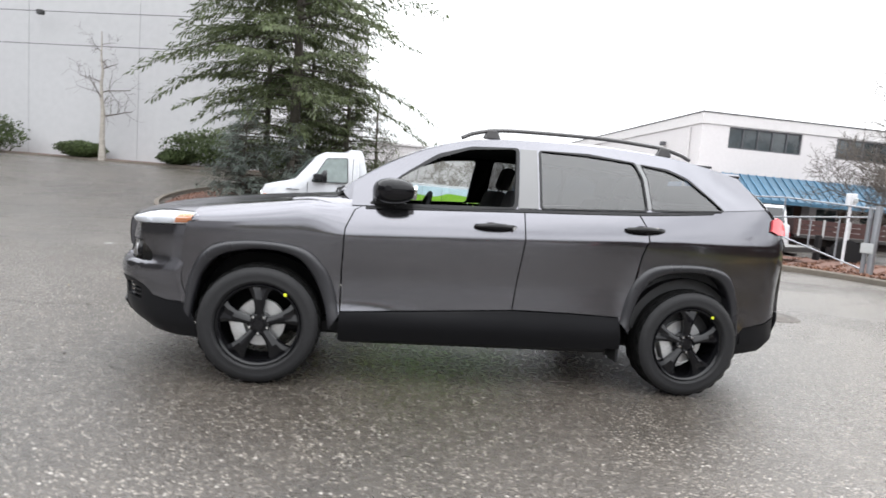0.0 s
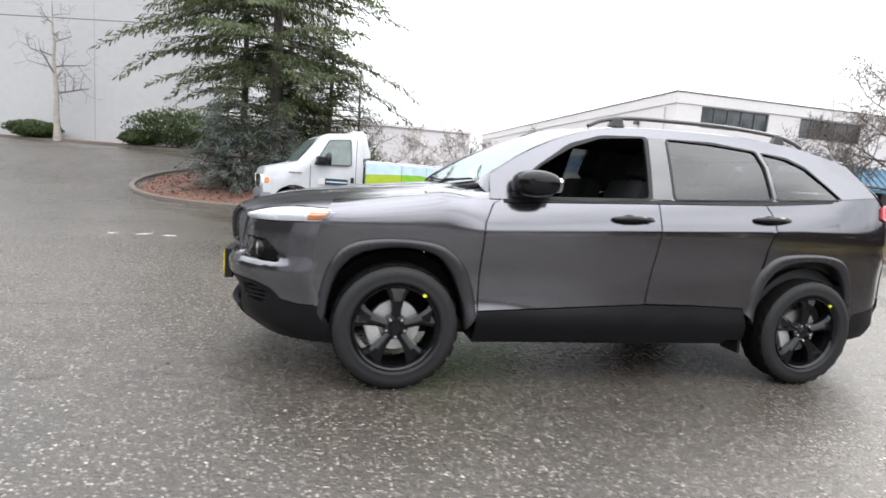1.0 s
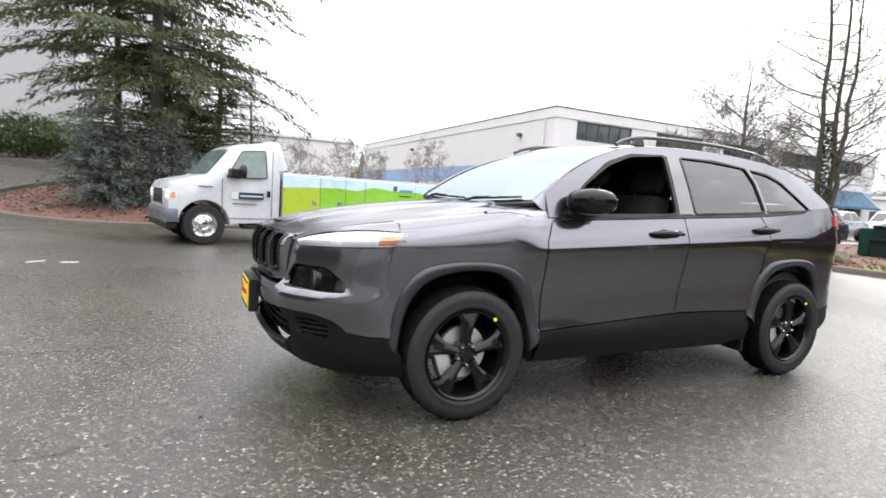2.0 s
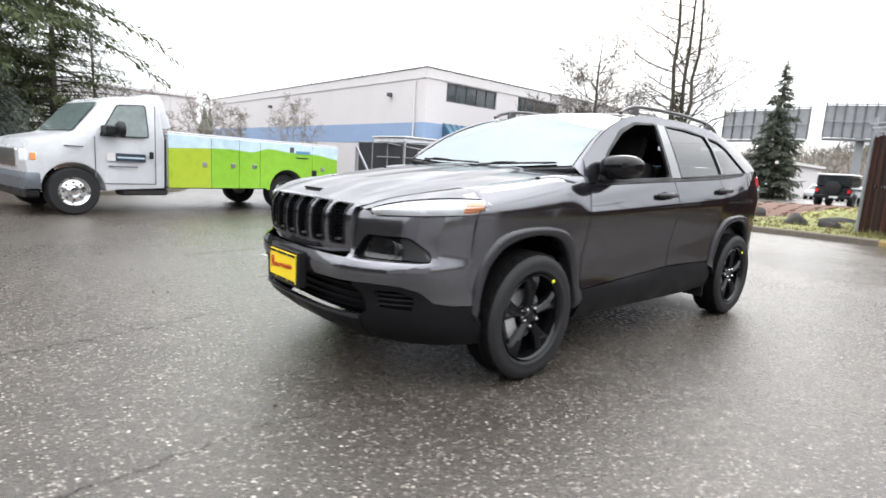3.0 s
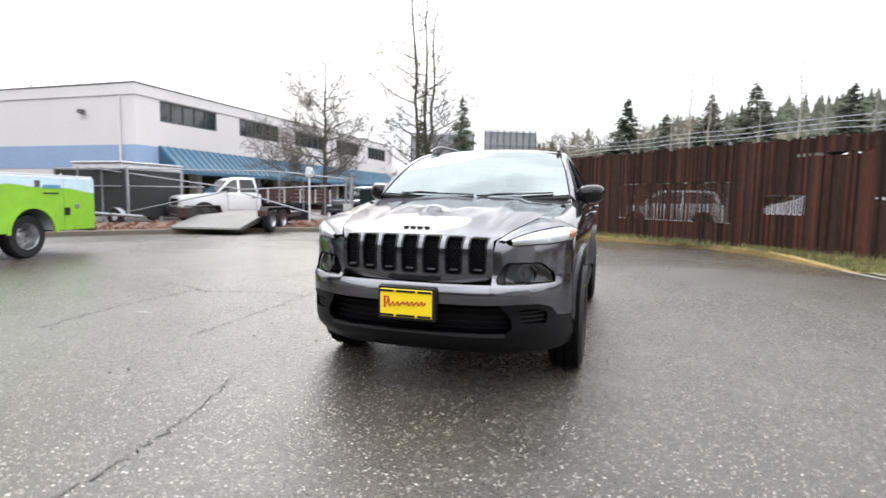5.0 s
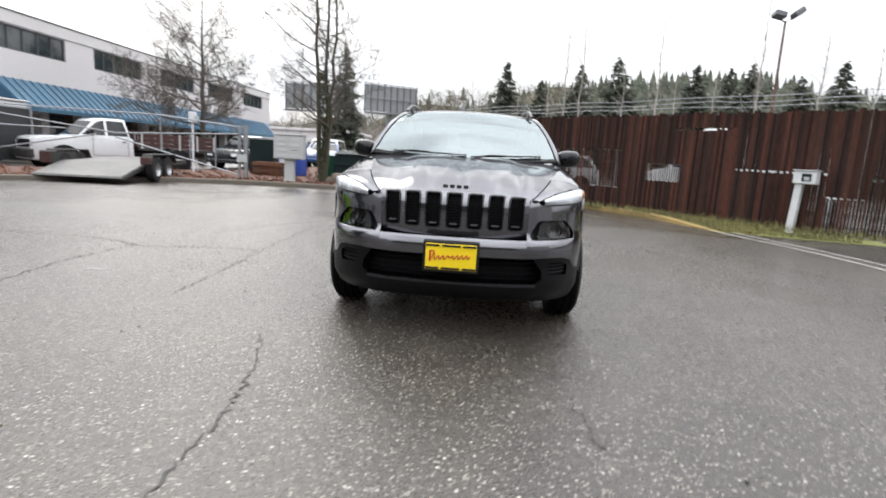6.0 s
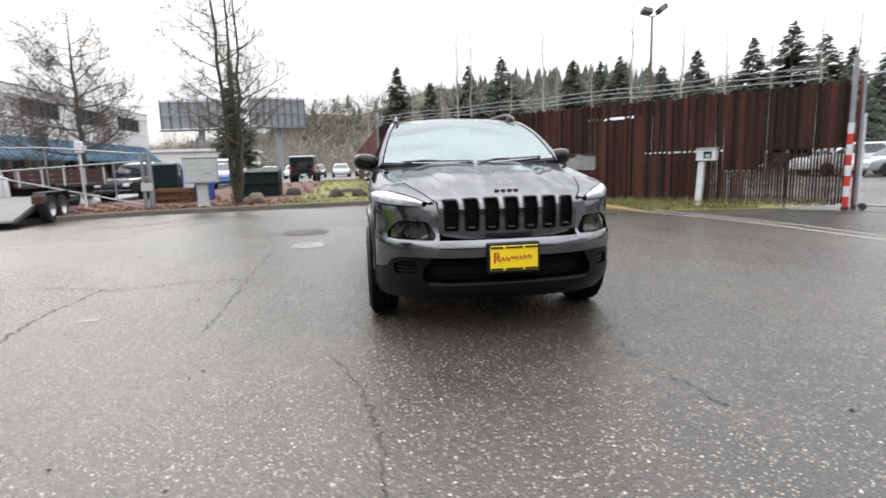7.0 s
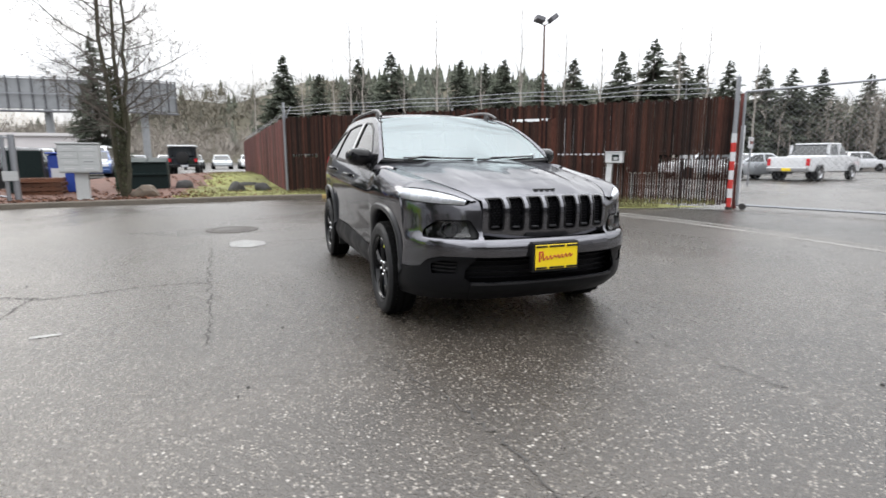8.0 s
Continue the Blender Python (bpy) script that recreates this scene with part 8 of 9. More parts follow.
def conifer(m, label, h, rad, seed, needle, whorls=26, per=9, fine=0.16, lo=0.06, droop=0.25, top_pow=0.8, leaf=(0.22, 0.05), name="conifer", group="", profile=None, gap=0.0, trunk_r=None, sprays=1):
    """Trunk with whorls of drooping boughs, each carrying many small sprays of needles."""
    rnd = random.Random(seed)
    t = thing(name, m, label, "tree", group)
    bm = bmesh.new()
    tr_ = trunk_r or h * 0.016
    tube(bm, [(0, 0, -0.1), (rnd.gauss(0, 0.03), 0, h * 0.3), (0, rnd.gauss(0, 0.04), h * 0.7), (0, 0, h)], [tr_ * 1.2, tr_, tr_ * 0.55, 0.012], 8)
    vs, fs = [], []
    for w in range(whorls):
        k = lo + (0.99 - lo) * (w / (whorls - 1)) ** 0.95
        R = rad * (profile(k) if profile else (1 - k) ** top_pow + 0.02)
        for b in range(max(3, int(per * (0.5 + 0.5 * R / rad)))):
            if rnd.random() < gap:
                continue
            a = rnd.uniform(0, 2 * math.pi)
            L = R * rnd.uniform(0.50, 1.12)
            z0 = h * k + rnd.uniform(-1.1, 1.1) * h / whorls
            d = Vector((math.cos(a), math.sin(a), 0))
            n = max(3, int(L / fine))
            tip = Vector((0, 0, z0))
            prev = tip.copy()
            bough = [tip.copy()]
            for i in range(1, n + 1):
                s = i / n
                p = Vector((0, 0, z0)) + d * L * s + Vector((0, 0, -droop * L * s * s + 0.10 * L * s + 0.08 * L * max(0, s - 0.75)))
                bough.append(p)
                if s < 0.22 and R > 0.5:
                    continue
                wd = (0.35 + 0.65 * math.sin(math.pi * min(1, s * 0.9 + 0.05)))
                for q in (-1, 1, 0) * sprays:
                    sd = Vector((-d.y, d.x, 0)) * q
                    dirn = (d * rnd.uniform(0.45, 0.9) + sd * rnd.uniform(0.6, 1.1) + Vector((0, 0, rnd.uniform(-0.55, 0.15) if sprays == 1 else rnd.uniform(-1.1, 0.15)))).normalized()
                    ln = leaf[0] * rnd.uniform(0.6, 1.5) * (0.6 + 0.8 * wd) * (0.30 + 0.70 * min(1.0, 1.5 * R / rad))
                    wv = dirn.cross(Vector((rnd.gauss(0, 0.4), rnd.gauss(0, 0.4), 1))).normalized() * leaf[1] * rnd.uniform(0.7, 1.4) * (0.4 + 0.6 * min(1.0, 1.5 * R / rad))
                    base = p + Vector((rnd.gauss(0, 0.03), rnd.gauss(0, 0.03), rnd.gauss(0, 0.03))) * (1 if sprays == 1 else 1.8)
                    e = base + dirn * ln
                    c = len(vs)
                    vs += [tuple(base - wv * 0.5), tuple(base + wv * 0.5), tuple(base + dirn * ln * 0.6 + wv), tuple(e), tuple(base + dirn * ln * 0.6 - wv)]
                    fs.append((c, c + 1, c + 2, c + 3, c + 4))
            if R > 0.6:
                tube(bm, [bough[0], bough[len(bough) // 2], bough[-1]], [0.014 + 0.005 * L, 0.008 + 0.002 * L, 0.003], 4, caps=False)
    part("trunk", bm, BARK, t, "", 60)
    me = bpy.data.meshes.new("crown")
    me.from_pydata(vs, [], fs)
    me.materials.append(needle)
    o = new("crown", me)
    o.parent = t
    return t


def leaf_clump(m, label, sx, sy, sz, seed, n, mat_, name="shrub", group="", leaf=0.06, stemmy=True):
    """A shrub: short stems under a ragged mass of small leaves."""
    rnd = random.Random(seed)
    t = thing(name, m, label, "shrub", group)
    bm = bmesh.new()
    for k in range(7):
        a = k * 0.9
        tube(bm, [(0, 0, 0), (sx * 0.3 * math.cos(a), sy * 0.3 * math.sin(a), sz * 0.5), (sx * 0.6 * math.cos(a), sy * 0.6 * math.sin(a), sz * 0.85)], [0.03, 0.02, 0.008], 4, caps=False)
    part("stems", bm, BARK, t)
    vs, fs = [], []
    for i in range(n):
        u = Vector((rnd.gauss(0, 1), rnd.gauss(0, 1), rnd.gauss(0, 1))).normalized()
        r = rnd.uniform(0.55, 1.0) * (1 + 0.25 * noise.noise(u * 2.3 + Vector((seed, 0, 0))))
        p = Vector((u.x * sx * r, u.y * sy * r, max(0.02, sz * 0.5 + u.z * sz * 0.5 * r)))
        a = Vector((rnd.gauss(0, 1), rnd.gauss(0, 1), rnd.gauss(0, 1))).normalized()
        b = a.cross(u + Vector((0.01, 0, 0))).normalized()
        s = leaf * rnd.uniform(0.6, 1.4)
        c = len(vs)
        vs += [tuple(p - a * s), tuple(p + b * s * 0.5), tuple(p + a * s), tuple(p - b * s * 0.5)]
        fs.append((c, c + 1, c + 2, c + 3))
    me = bpy.data.meshes.new("foliage")
    me.from_pydata(vs, [], fs)
    me.materials.append(mat_)
    o = new("foliage", me)
    o.parent = t
    return t


# island with the big conifers
bm = bmesh.new()
ring_n = 44
ctr = Vector((-3.2, 15.3, 0))
rows = []
for j in range(9):
    s = j / 8
    row = []
    for i in range(ring_n):
        a = 2 * math.pi * i / ring_n
        rx, ry = 4.4, 3.9
        p = ctr + Vector((math.cos(a) * rx * s, math.sin(a) * ry * s, 0))
        z = 0.45 * (1 - s**2.2) + 0.05 * noise.noise(p * 1.3) + (ground_z(p.x, p.y) * 0.9)
        row.append(bm.verts.new((p.x, p.y, z if j < 8 else ground_z(p.x, p.y) - 0.03)))
    rows.append(row)
for p, q in zip(rows, rows[1:]):
    for i in range(ring_n):
        if p is rows[0]:
            continue
        bm.faces.new((p[i], p[(i + 1) % ring_n], q[(i + 1) % ring_n], q[i]))
bm.faces.new(rows[1])
bmesh.ops.remove_doubles(bm, verts=bm.verts[:], dist=0.001)
bmesh.ops.recalc_face_normals(bm, faces=bm.faces[:])
tagged(link("planting_island", bm, MULCH, smooth=180), "low mound of reddish-brown mulch under the conifers", "planting bed", kind="structure")
bm = bmesh.new()
ringpts = [(ctr.x + 4.42 * math.cos(a), ctr.y + 3.92 * math.sin(a)) for a in np.linspace(0, 2 * math.pi, 61)]
rows = []
for i, p in enumerate(ringpts):
    nrm = Vector((math.cos(2 * math.pi * i / 60), math.sin(2 * math.pi * i / 60)))
    g = ground_z(p[0], p[1])
    rows.append([bm.verts.new((p[0] + nrm.x * s, p[1] + nrm.y * s, g + h)) for s, h in ((0.12, -0.05), (0.11, 0.08), (0.08, 0.10), (-0.03, 0.10), (-0.04, 0.0))])
for p, q in zip(rows, rows[1:]):
    for k in range(4):
        bm.faces.new((p[k], p[k + 1], q[k + 1], q[k]))
bmesh.ops.recalc_face_normals(bm, faces=bm.faces[:])
tagged(link("island_kerb", bm, KERB, smooth=40), "low stained kerb round the planting island", "kerb", kind="structure")
sp = []
rnd = random.Random(21)
for i in range(2600):
    a, s = rnd.uniform(0, 2 * math.pi), math.sqrt(rnd.random())
    x, y = ctr.x + 4.4 * s * math.cos(a), ctr.y + 3.9 * s * math.sin(a)
    sp.append((x, y, 0.45 * (1 - s**2.2) + ground_z(x, y) * 0.9 + 0.02))
scatter_blades("mulch_chips", sp, LEAFLITTER, "reddish bark chips and needles on the mound", "mulch", 0.01, 0.05, 0.045, 22, 2.0)

def open_spruce(m, label, h, rad, seed, lo=0.10, tr=0.16, step=0.42, per=6, gap=0.12):
    """A tall spruce with open tiers: long level boughs, side twigs along them and hanging needle sprays."""
    rnd = random.Random(seed)
    t = thing("spruce", m, label, "tree")
    bm = bmesh.new()
    tube(bm, [(0, 0, -0.2), (0.03, 0.02, h * 0.3), (0.0, -0.04, h * 0.7), (0, 0, h)], [tr * 1.25, tr, tr * 0.5, 0.012], 9)
    vs, fs = [], []

    def spray(p, d, ln, w):
        side_ = d.cross(Vector((rnd.gauss(0, 0.6), rnd.gauss(0, 0.6), 1))).normalized() * w
        c = len(vs)
        vs.extend((tuple(p - side_ * 0.4), tuple(p + side_ * 0.4), tuple(p + d * ln * 0.55 + side_), tuple(p + d * ln), tuple(p + d * ln * 0.55 - side_)))
        fs.append((c, c + 1, c + 2, c + 3, c + 4))
    z = h * lo
    while z < h * 0.985:
        k = z / h
        R = rad * interp(k, [(0, 0.42), (0.15, 0.58), (0.25, 0.88), (0.36, 1.0), (0.60, 0.82), (0.85, 0.36), (1, 0.03)])
        turn = rnd.uniform(0, 2 * math.pi)
        for b in range(per):
            if rnd.random() < gap:
                continue
            a = turn + 2 * math.pi * b / per + rnd.gauss(0, 0.25)
            L = R * rnd.uniform(0.55, 1.15)
            d = Vector((math.cos(a), math.sin(a), 0))
            across = Vector((-d.y, d.x, 0))
            dr = rnd.uniform(0.08, 0.42) * (1.25 - k)
            z0 = z + rnd.uniform(-1.0, 1.0) * step
            bend = rnd.gauss(0, 0.10)

            def at(u):
                return Vector((0, 0, z0)) + d * L * u + across * bend * L * u * u + Vector((0, 0, L * (0.16 * u - (dr + 0.16) * u * u + 0.10 * max(0.0, u - 0.7))))
            tube(bm, [at(q) for q in (0, 0.35, 0.7, 1.0)], [0.018 + 0.006 * L, 0.012 + 0.004 * L, 0.008, 0.003], 4, caps=False)
            n = max(4, int(L / 0.13))
            for i in range(1, n + 1):
                u = i / n
                if u < 0.10 + 0.1 * rnd.random():
                    continue
                p = at(u)
                for q in (-1, 1):
                    tl = (0.16 + 0.34 * L * (1.08 - u) * min(1.0, 3.0 * u)) * rnd.uniform(0.5, 1.15)
                    td = (d * rnd.uniform(0.5, 0.9) + across * q * rnd.uniform(0.6, 1.0) + Vector((0, 0, rnd.uniform(-0.30, 0.02)))).normalized()
                    steps = max(2, int(tl / 0.085))
                    for w in range(steps):
                        e = p + td * tl * (w + 0.4) / steps + Vector((0, 0, -0.10 * tl * ((w + 1) / steps) ** 2))
                        sd = (td * 0.7 + across * rnd.uniform(-0.7, 0.7) + d * rnd.uniform(-0.2, 0.6) + Vector((0, 0, rnd.uniform(-1.3, 0.2)))).normalized()
                        spray(e, sd, rnd.uniform(0.14, 0.27), rnd.uniform(0.016, 0.030))
            spray(at(1.0), (d + Vector((0, 0, 0.2))).normalized(), 0.2, 0.02)
        z += step * rnd.uniform(0.75, 1.2) * (1.0 - 0.35 * k)
    part("trunk", bm, BARK, t, "", 60)
    me = bpy.data.meshes.new("crown")
    me.from_pydata(vs, [], fs)
    me.materials.append(NEEDLE)
    new("crown", me).parent = t
    return t


open_spruce(pose(-3.55, 15.6, 0.4), "tall open spruce with long level boughs and gaps between them", 16.5, 4.8, 31, 0.13, gap=0.36)
open_spruce(pose(-4.7, 16.8, 0.35), "second tall spruce close behind the first", 13.0, 2.7, 32, 0.14, 0.10, gap=0.34)
conifer(pose(-4.7, 13.7, 0.35), "short dense blue-green spruce at the front of the mound", 3.3, 1.5, 33, NEEDLEBLUE, 18, 14, 0.12, 0.02, 0.12, 0.6, leaf=(0.13, 0.013), sprays=2, name="spruce")
conifer(pose(-3.2, 13.6, 0.35), "short dense blue-green spruce at the front of the mound", 2.6, 1.3, 37, NEEDLEBLUE, 16, 14, 0.12, 0.02, 0.12, 0.6, leaf=(0.13, 0.013), sprays=2, name="spruce")
conifer(pose(-1.7, 16.4, 0.35), "dense mid-green conifer behind the truck cab", 6.2, 2.3, 34, NEEDLE, 22, 14, 0.14, 0.02, 0.10, 0.55, leaf=(0.16, 0.016), sprays=2, name="spruce")
conifer(pose(-3.2, 17.6, 0.4), "dense mid-green conifer behind the truck cab", 7.2, 2.6, 35, NEEDLE, 22, 14, 0.14, 0.02, 0.10, 0.55, leaf=(0.16, 0.016), sprays=2, name="spruce")
bare_tree(pose(-0.6, 17.3, 0.1), "thin bare multi-stemmed tree beside the spruces", 5.2, 0.06, 41, 2, TWIG, 0.1, 3, 16, 0.6, 0.3, 0.34)
leaf_clump(pose(-0.5, 17.0, 0.1), "brownish shrub beside the spruces", 1.2, 1.0, 2.3, 42, 2200, SHRUB, leaf=0.05)
# shrubs and birch before the grey hall
for i, (x, sx, sz) in enumerate(((-15.6, 1.25, 0.85), (-10.6, 0.9, 0.75), (-8.8, 2.4, 1.9), (-6.0, 2.0, 1.6))):
    y = 25.4 - 0.226 * (x + 12.0)
    leaf_clump(pose(x, y, ground_z(x, y) + 0.14), "clipped evergreen shrub before the grey hall", sx, 0.8, sz, 50 + i, 6000, SHRUB, leaf=0.07, group="hall shrubs")
leaf_clump(pose(-20.6, 26.6, 1.6), "larger evergreen shrub by the grey hall", 2.2, 1.0, 2.0, 57, 3000, SHRUB, leaf=0.09, group="hall shrubs")
bare_tree(pose(-14.3, 25.5, 1.6), "slender white-barked birch without leaves", 6.4, 0.15, 44, 1, BIRCHBARK, 0.30, 3, 9, 0.70, 0.12, 0.26, name="birch", rmin=0.005)
# behind the truck, before the office gable
for i, (x, y, h) in enumerate(((5.6, 27.0, 3.8), (8.2, 30.0, 3.6), (10.8, 27.5, 4.2), (3.6, 30.0, 3.9))):
    bare_tree(pose(x, y, 0), "small bare tree before the office gable", h, 0.05, 60 + i, 1, HAZETWIG, 0.3, 4, 14, 0.66, 0.12, 0.40, group="gable trees", rmin=0.010)
# trees on the verge
def twiggy_tree(m, label, h, r, seed, stems, mat_, lo, nb, reach, rise, twig, rmin, profile, name="bare_tree", group="", twigs=TWIG, dense=1.0):
    """A leafless tree: long limbs that curve upwards, each set with side branches and fine twigs along its length."""
    rnd = random.Random(seed)
    t = thing(name, m, label, "tree", group)
    bm, cr = bmesh.new(), bmesh.new()

    def bough(p, d, L, rad, level, lift):
        n = max(3, min(8, int(L / 0.22)))
        pts, rs = [p.copy()], [rad]
        for i in range(n):
            d = (d + Vector((rnd.gauss(0, 0.11), rnd.gauss(0, 0.11), rnd.gauss(0, 0.07) + lift))).normalized()
            p = p + d * (L / n)
            pts.append(p.copy())
            rs.append(max(rmin * 0.6, rad * (1 - 0.82 * (i + 1) / n)))
        tube(cr, pts, rs, 5 if level == 0 else 3, caps=False)
        if level >= 3 or L < twig:
            return
        cnt = max(3, int(dense * L / (0.15 if level == 0 else 0.12)))
        for q in range(cnt):
            u = 0.18 + 0.80 * (q + rnd.random()) / cnt
            i = min(n - 1, int(u * n))
            b = pts[i].lerp(pts[i + 1], u * n - i)
            dd = (pts[i + 1] - pts[i]).normalized()
            a = rnd.uniform(0, 2 * math.pi)
            sd = dd.cross(Vector((math.cos(a), math.sin(a), rnd.uniform(-0.3, 0.6)))).normalized()
            nd = (dd * rnd.uniform(0.5, 0.9) + sd * rnd.uniform(0.6, 1.0)).normalized()
            bough(b, nd, max(0.16, L * (0.52 - 0.25 * u)) * rnd.uniform(0.6, 1.15), max(rmin, rs[i] * 0.5), level + 1, lift * 0.8)
    for s_ in range(stems):
        lean = Vector((rnd.gauss(0, 0.02), (0.05, 0.0, -0.04)[s_] if stems > 1 else 0.0, 1)).normalized()
        off = Vector((0.10, -0.06, 0)) * s_
        pts, rs = [], []
        for i in range(13):
            k = i / 12
            pts.append(off * min(1, k * 4) + lean * h * k * (1 - 0.12 * s_) + (Vector((rnd.gauss(0, 0.035), rnd.gauss(0, 0.035), 0)) if i else Vector()))
            rs.append(max(rmin, r * (1 - 0.93 * k) * (1.35 if i == 0 else 1)))
        tube(bm, pts, rs, 9, caps=False)
        for b in range(nb):
            k = lo + (0.97 - lo) * (b + rnd.random()) / nb
            i = min(11, int(k * 12))
            a = b * 2.4 + rnd.uniform(-0.5, 0.5)
            d = Vector((math.cos(a), math.sin(a), rise + rnd.uniform(-0.1, 0.3)))
            bough(pts[i].lerp(pts[i + 1], k * 12 - i), d.normalized(), reach * interp(k, profile) * rnd.uniform(0.7, 1.15), rs[i] * 0.42, 0, 0.05)
    part("trunk", bm, mat_, t, "", 60)
    part("crown", cr, twigs, t, "bare winter twigs")
    return t


verge_tree = twiggy_tree(pose(12.3, 5.12, 0.12), "tall many-stemmed bare tree with mossy ivy-grown trunk", 10.5, 0.085, 71, 3, MOSSBARK, 0.17, 24, 2.25, 0.30, 0.22, 0.0060, [(0.1, 0.9), (0.35, 0.95), (0.7, 0.65), (1, 0.25)], dense=0.85)
# ivy up the lower trunk
vs, fs = [], []
rnd = random.Random(77)
for i in range(1500):
    z = 3.6 * rnd.random() ** 0.8
    a = rnd.uniform(0, 2 * math.pi)
    q = (0.11 + 0.08 * rnd.random()) * (1.1 - 0.12 * z) + 0.12 * max(0, noise.noise(Vector((a, z * 1.4, 3))))
    p = Vector((q * math.cos(a) + 0.05, q * math.sin(a) + 0.03, z))
    u = Vector((rnd.gauss(0, 1), rnd.gauss(0, 1), rnd.gauss(0, 0.6))).normalized() * rnd.uniform(0.022, 0.045)
    w = u.cross(Vector((math.cos(a), math.sin(a), 0.3))).normalized() * 0.028
    c = len(vs)
    vs += [tuple(p - u), tuple(p + w), tuple(p + u), tuple(p - w)]
    fs.append((c, c + 1, c + 2, c + 3))
me = bpy.data.meshes.new("ivy")
me.from_pydata(vs, [], fs)
me.materials.append(IVYLEAF)
ivy = new("ivy", me)
ivy.parent = verge_tree
ivy["label"] = "dull green ivy leaves"
twiggy_tree(pose(20.7, 13.7, 0.1), "spreading bare tree before the office awning", 8.4, 0.16, 72, 1, BARK, 0.20, 30, 3.9, 0.16, 0.45, 0.010, [(0.2, 1.0), (0.45, 0.95), (0.75, 0.6), (1, 0.25)], dense=0.95)
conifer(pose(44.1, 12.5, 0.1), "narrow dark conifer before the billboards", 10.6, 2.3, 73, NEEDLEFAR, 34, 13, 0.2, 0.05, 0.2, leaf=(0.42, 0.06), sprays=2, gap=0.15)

# belt of firs and birches beyond the fence: bearing, distance, height
FIRS = [(-3.5, 62, 12.0), (-6.9, 66, 10.8), (-10.9, 64, 12.2), (-14.3, 70, 14.2), (-21.4, 66, 12.6), (-24.0, 80, 14.5), (-25.9, 70, 13.2), (-29.8, 66, 11.2), (-32.8, 60, 11.4), (-37.4, 58, 11.5), (-40.3, 58, 12.4), (-42.7, 60, 11.4), (-44.5, 64, 10.7), (-47.0, 70, 11.8), (-49.8, 78, 12.2), (-52.0, 80, 11.9), (-54.2, 84, 12.1), (-57.5, 86, 11.2), (-60.0, 86, 11.4), (-63.0, 86, 12.0)]
kinds = []
for k in range(4):
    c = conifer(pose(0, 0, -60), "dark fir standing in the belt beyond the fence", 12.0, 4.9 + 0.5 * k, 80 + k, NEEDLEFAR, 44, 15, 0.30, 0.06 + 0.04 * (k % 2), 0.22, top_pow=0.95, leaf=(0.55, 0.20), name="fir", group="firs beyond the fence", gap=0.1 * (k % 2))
    kinds.append(c)
for i, (az, d, h) in enumerate(FIRS):
    x, y = -5.4 + d * math.cos(radians(az)), 1.3 + d * math.sin(radians(az))
    m = pose(x, y, 0, 0, 0, 77 * i)
    src = kinds[i % 4]
    if i < 4:
        src.matrix_basis = m @ Matrix.Scale(h / 12.0, 4)
    else:
        c = copy_thing(src, m)
        c.matrix_basis = m @ Matrix.Scale(h / 12.0, 4)
BIRCH = [(-0.5, 46, 9.5), (-5.2, 50, 9.8), (-8.0, 48, 10.5), (-9.9, 46, 13.5), (-11.2, 52, 14.5), (-15.6, 50, 11.5), (-18.7, 44, 14.0), (-20.0, 55, 12.0), (-23.2, 52, 12.0), (-27.3, 40, 13.0), (-31.8, 44, 12.8), (-35.6, 48, 12.8), (-38.9, 52, 12.6), (-42.5, 48, 13.2), (-44.9, 50, 13.6), (-49.1, 52, 12.0)]
bk = []
for k in range(3):
    bk.append(twiggy_tree(pose(0, 0, -60), "pale slender leafless birch beyond the fence", 12.0, 0.10, 90 + k, 1, BIRCHBARK, 0.35, 22, 1.9, 1.1, 0.5, 0.007, [(0.3, 1.0), (0.6, 0.8), (1, 0.3)], "birch", "birches beyond the fence", HAZETWIG, 0.5))
for i, (az, d, h) in enumerate(BIRCH):
    x, y = -5.4 + d * math.cos(radians(az)), 1.3 + d * math.sin(radians(az))
    m = pose(x, y, 0, 0, 0, 51 * i)
    if i < 3:
        bk[i].matrix_basis = m @ Matrix.Scale(h / 12.0, 4)
    else:
        c = copy_thing(bk[i % 3], m)
        c.matrix_basis = m @ Matrix.Scale(h / 12.0, 4)


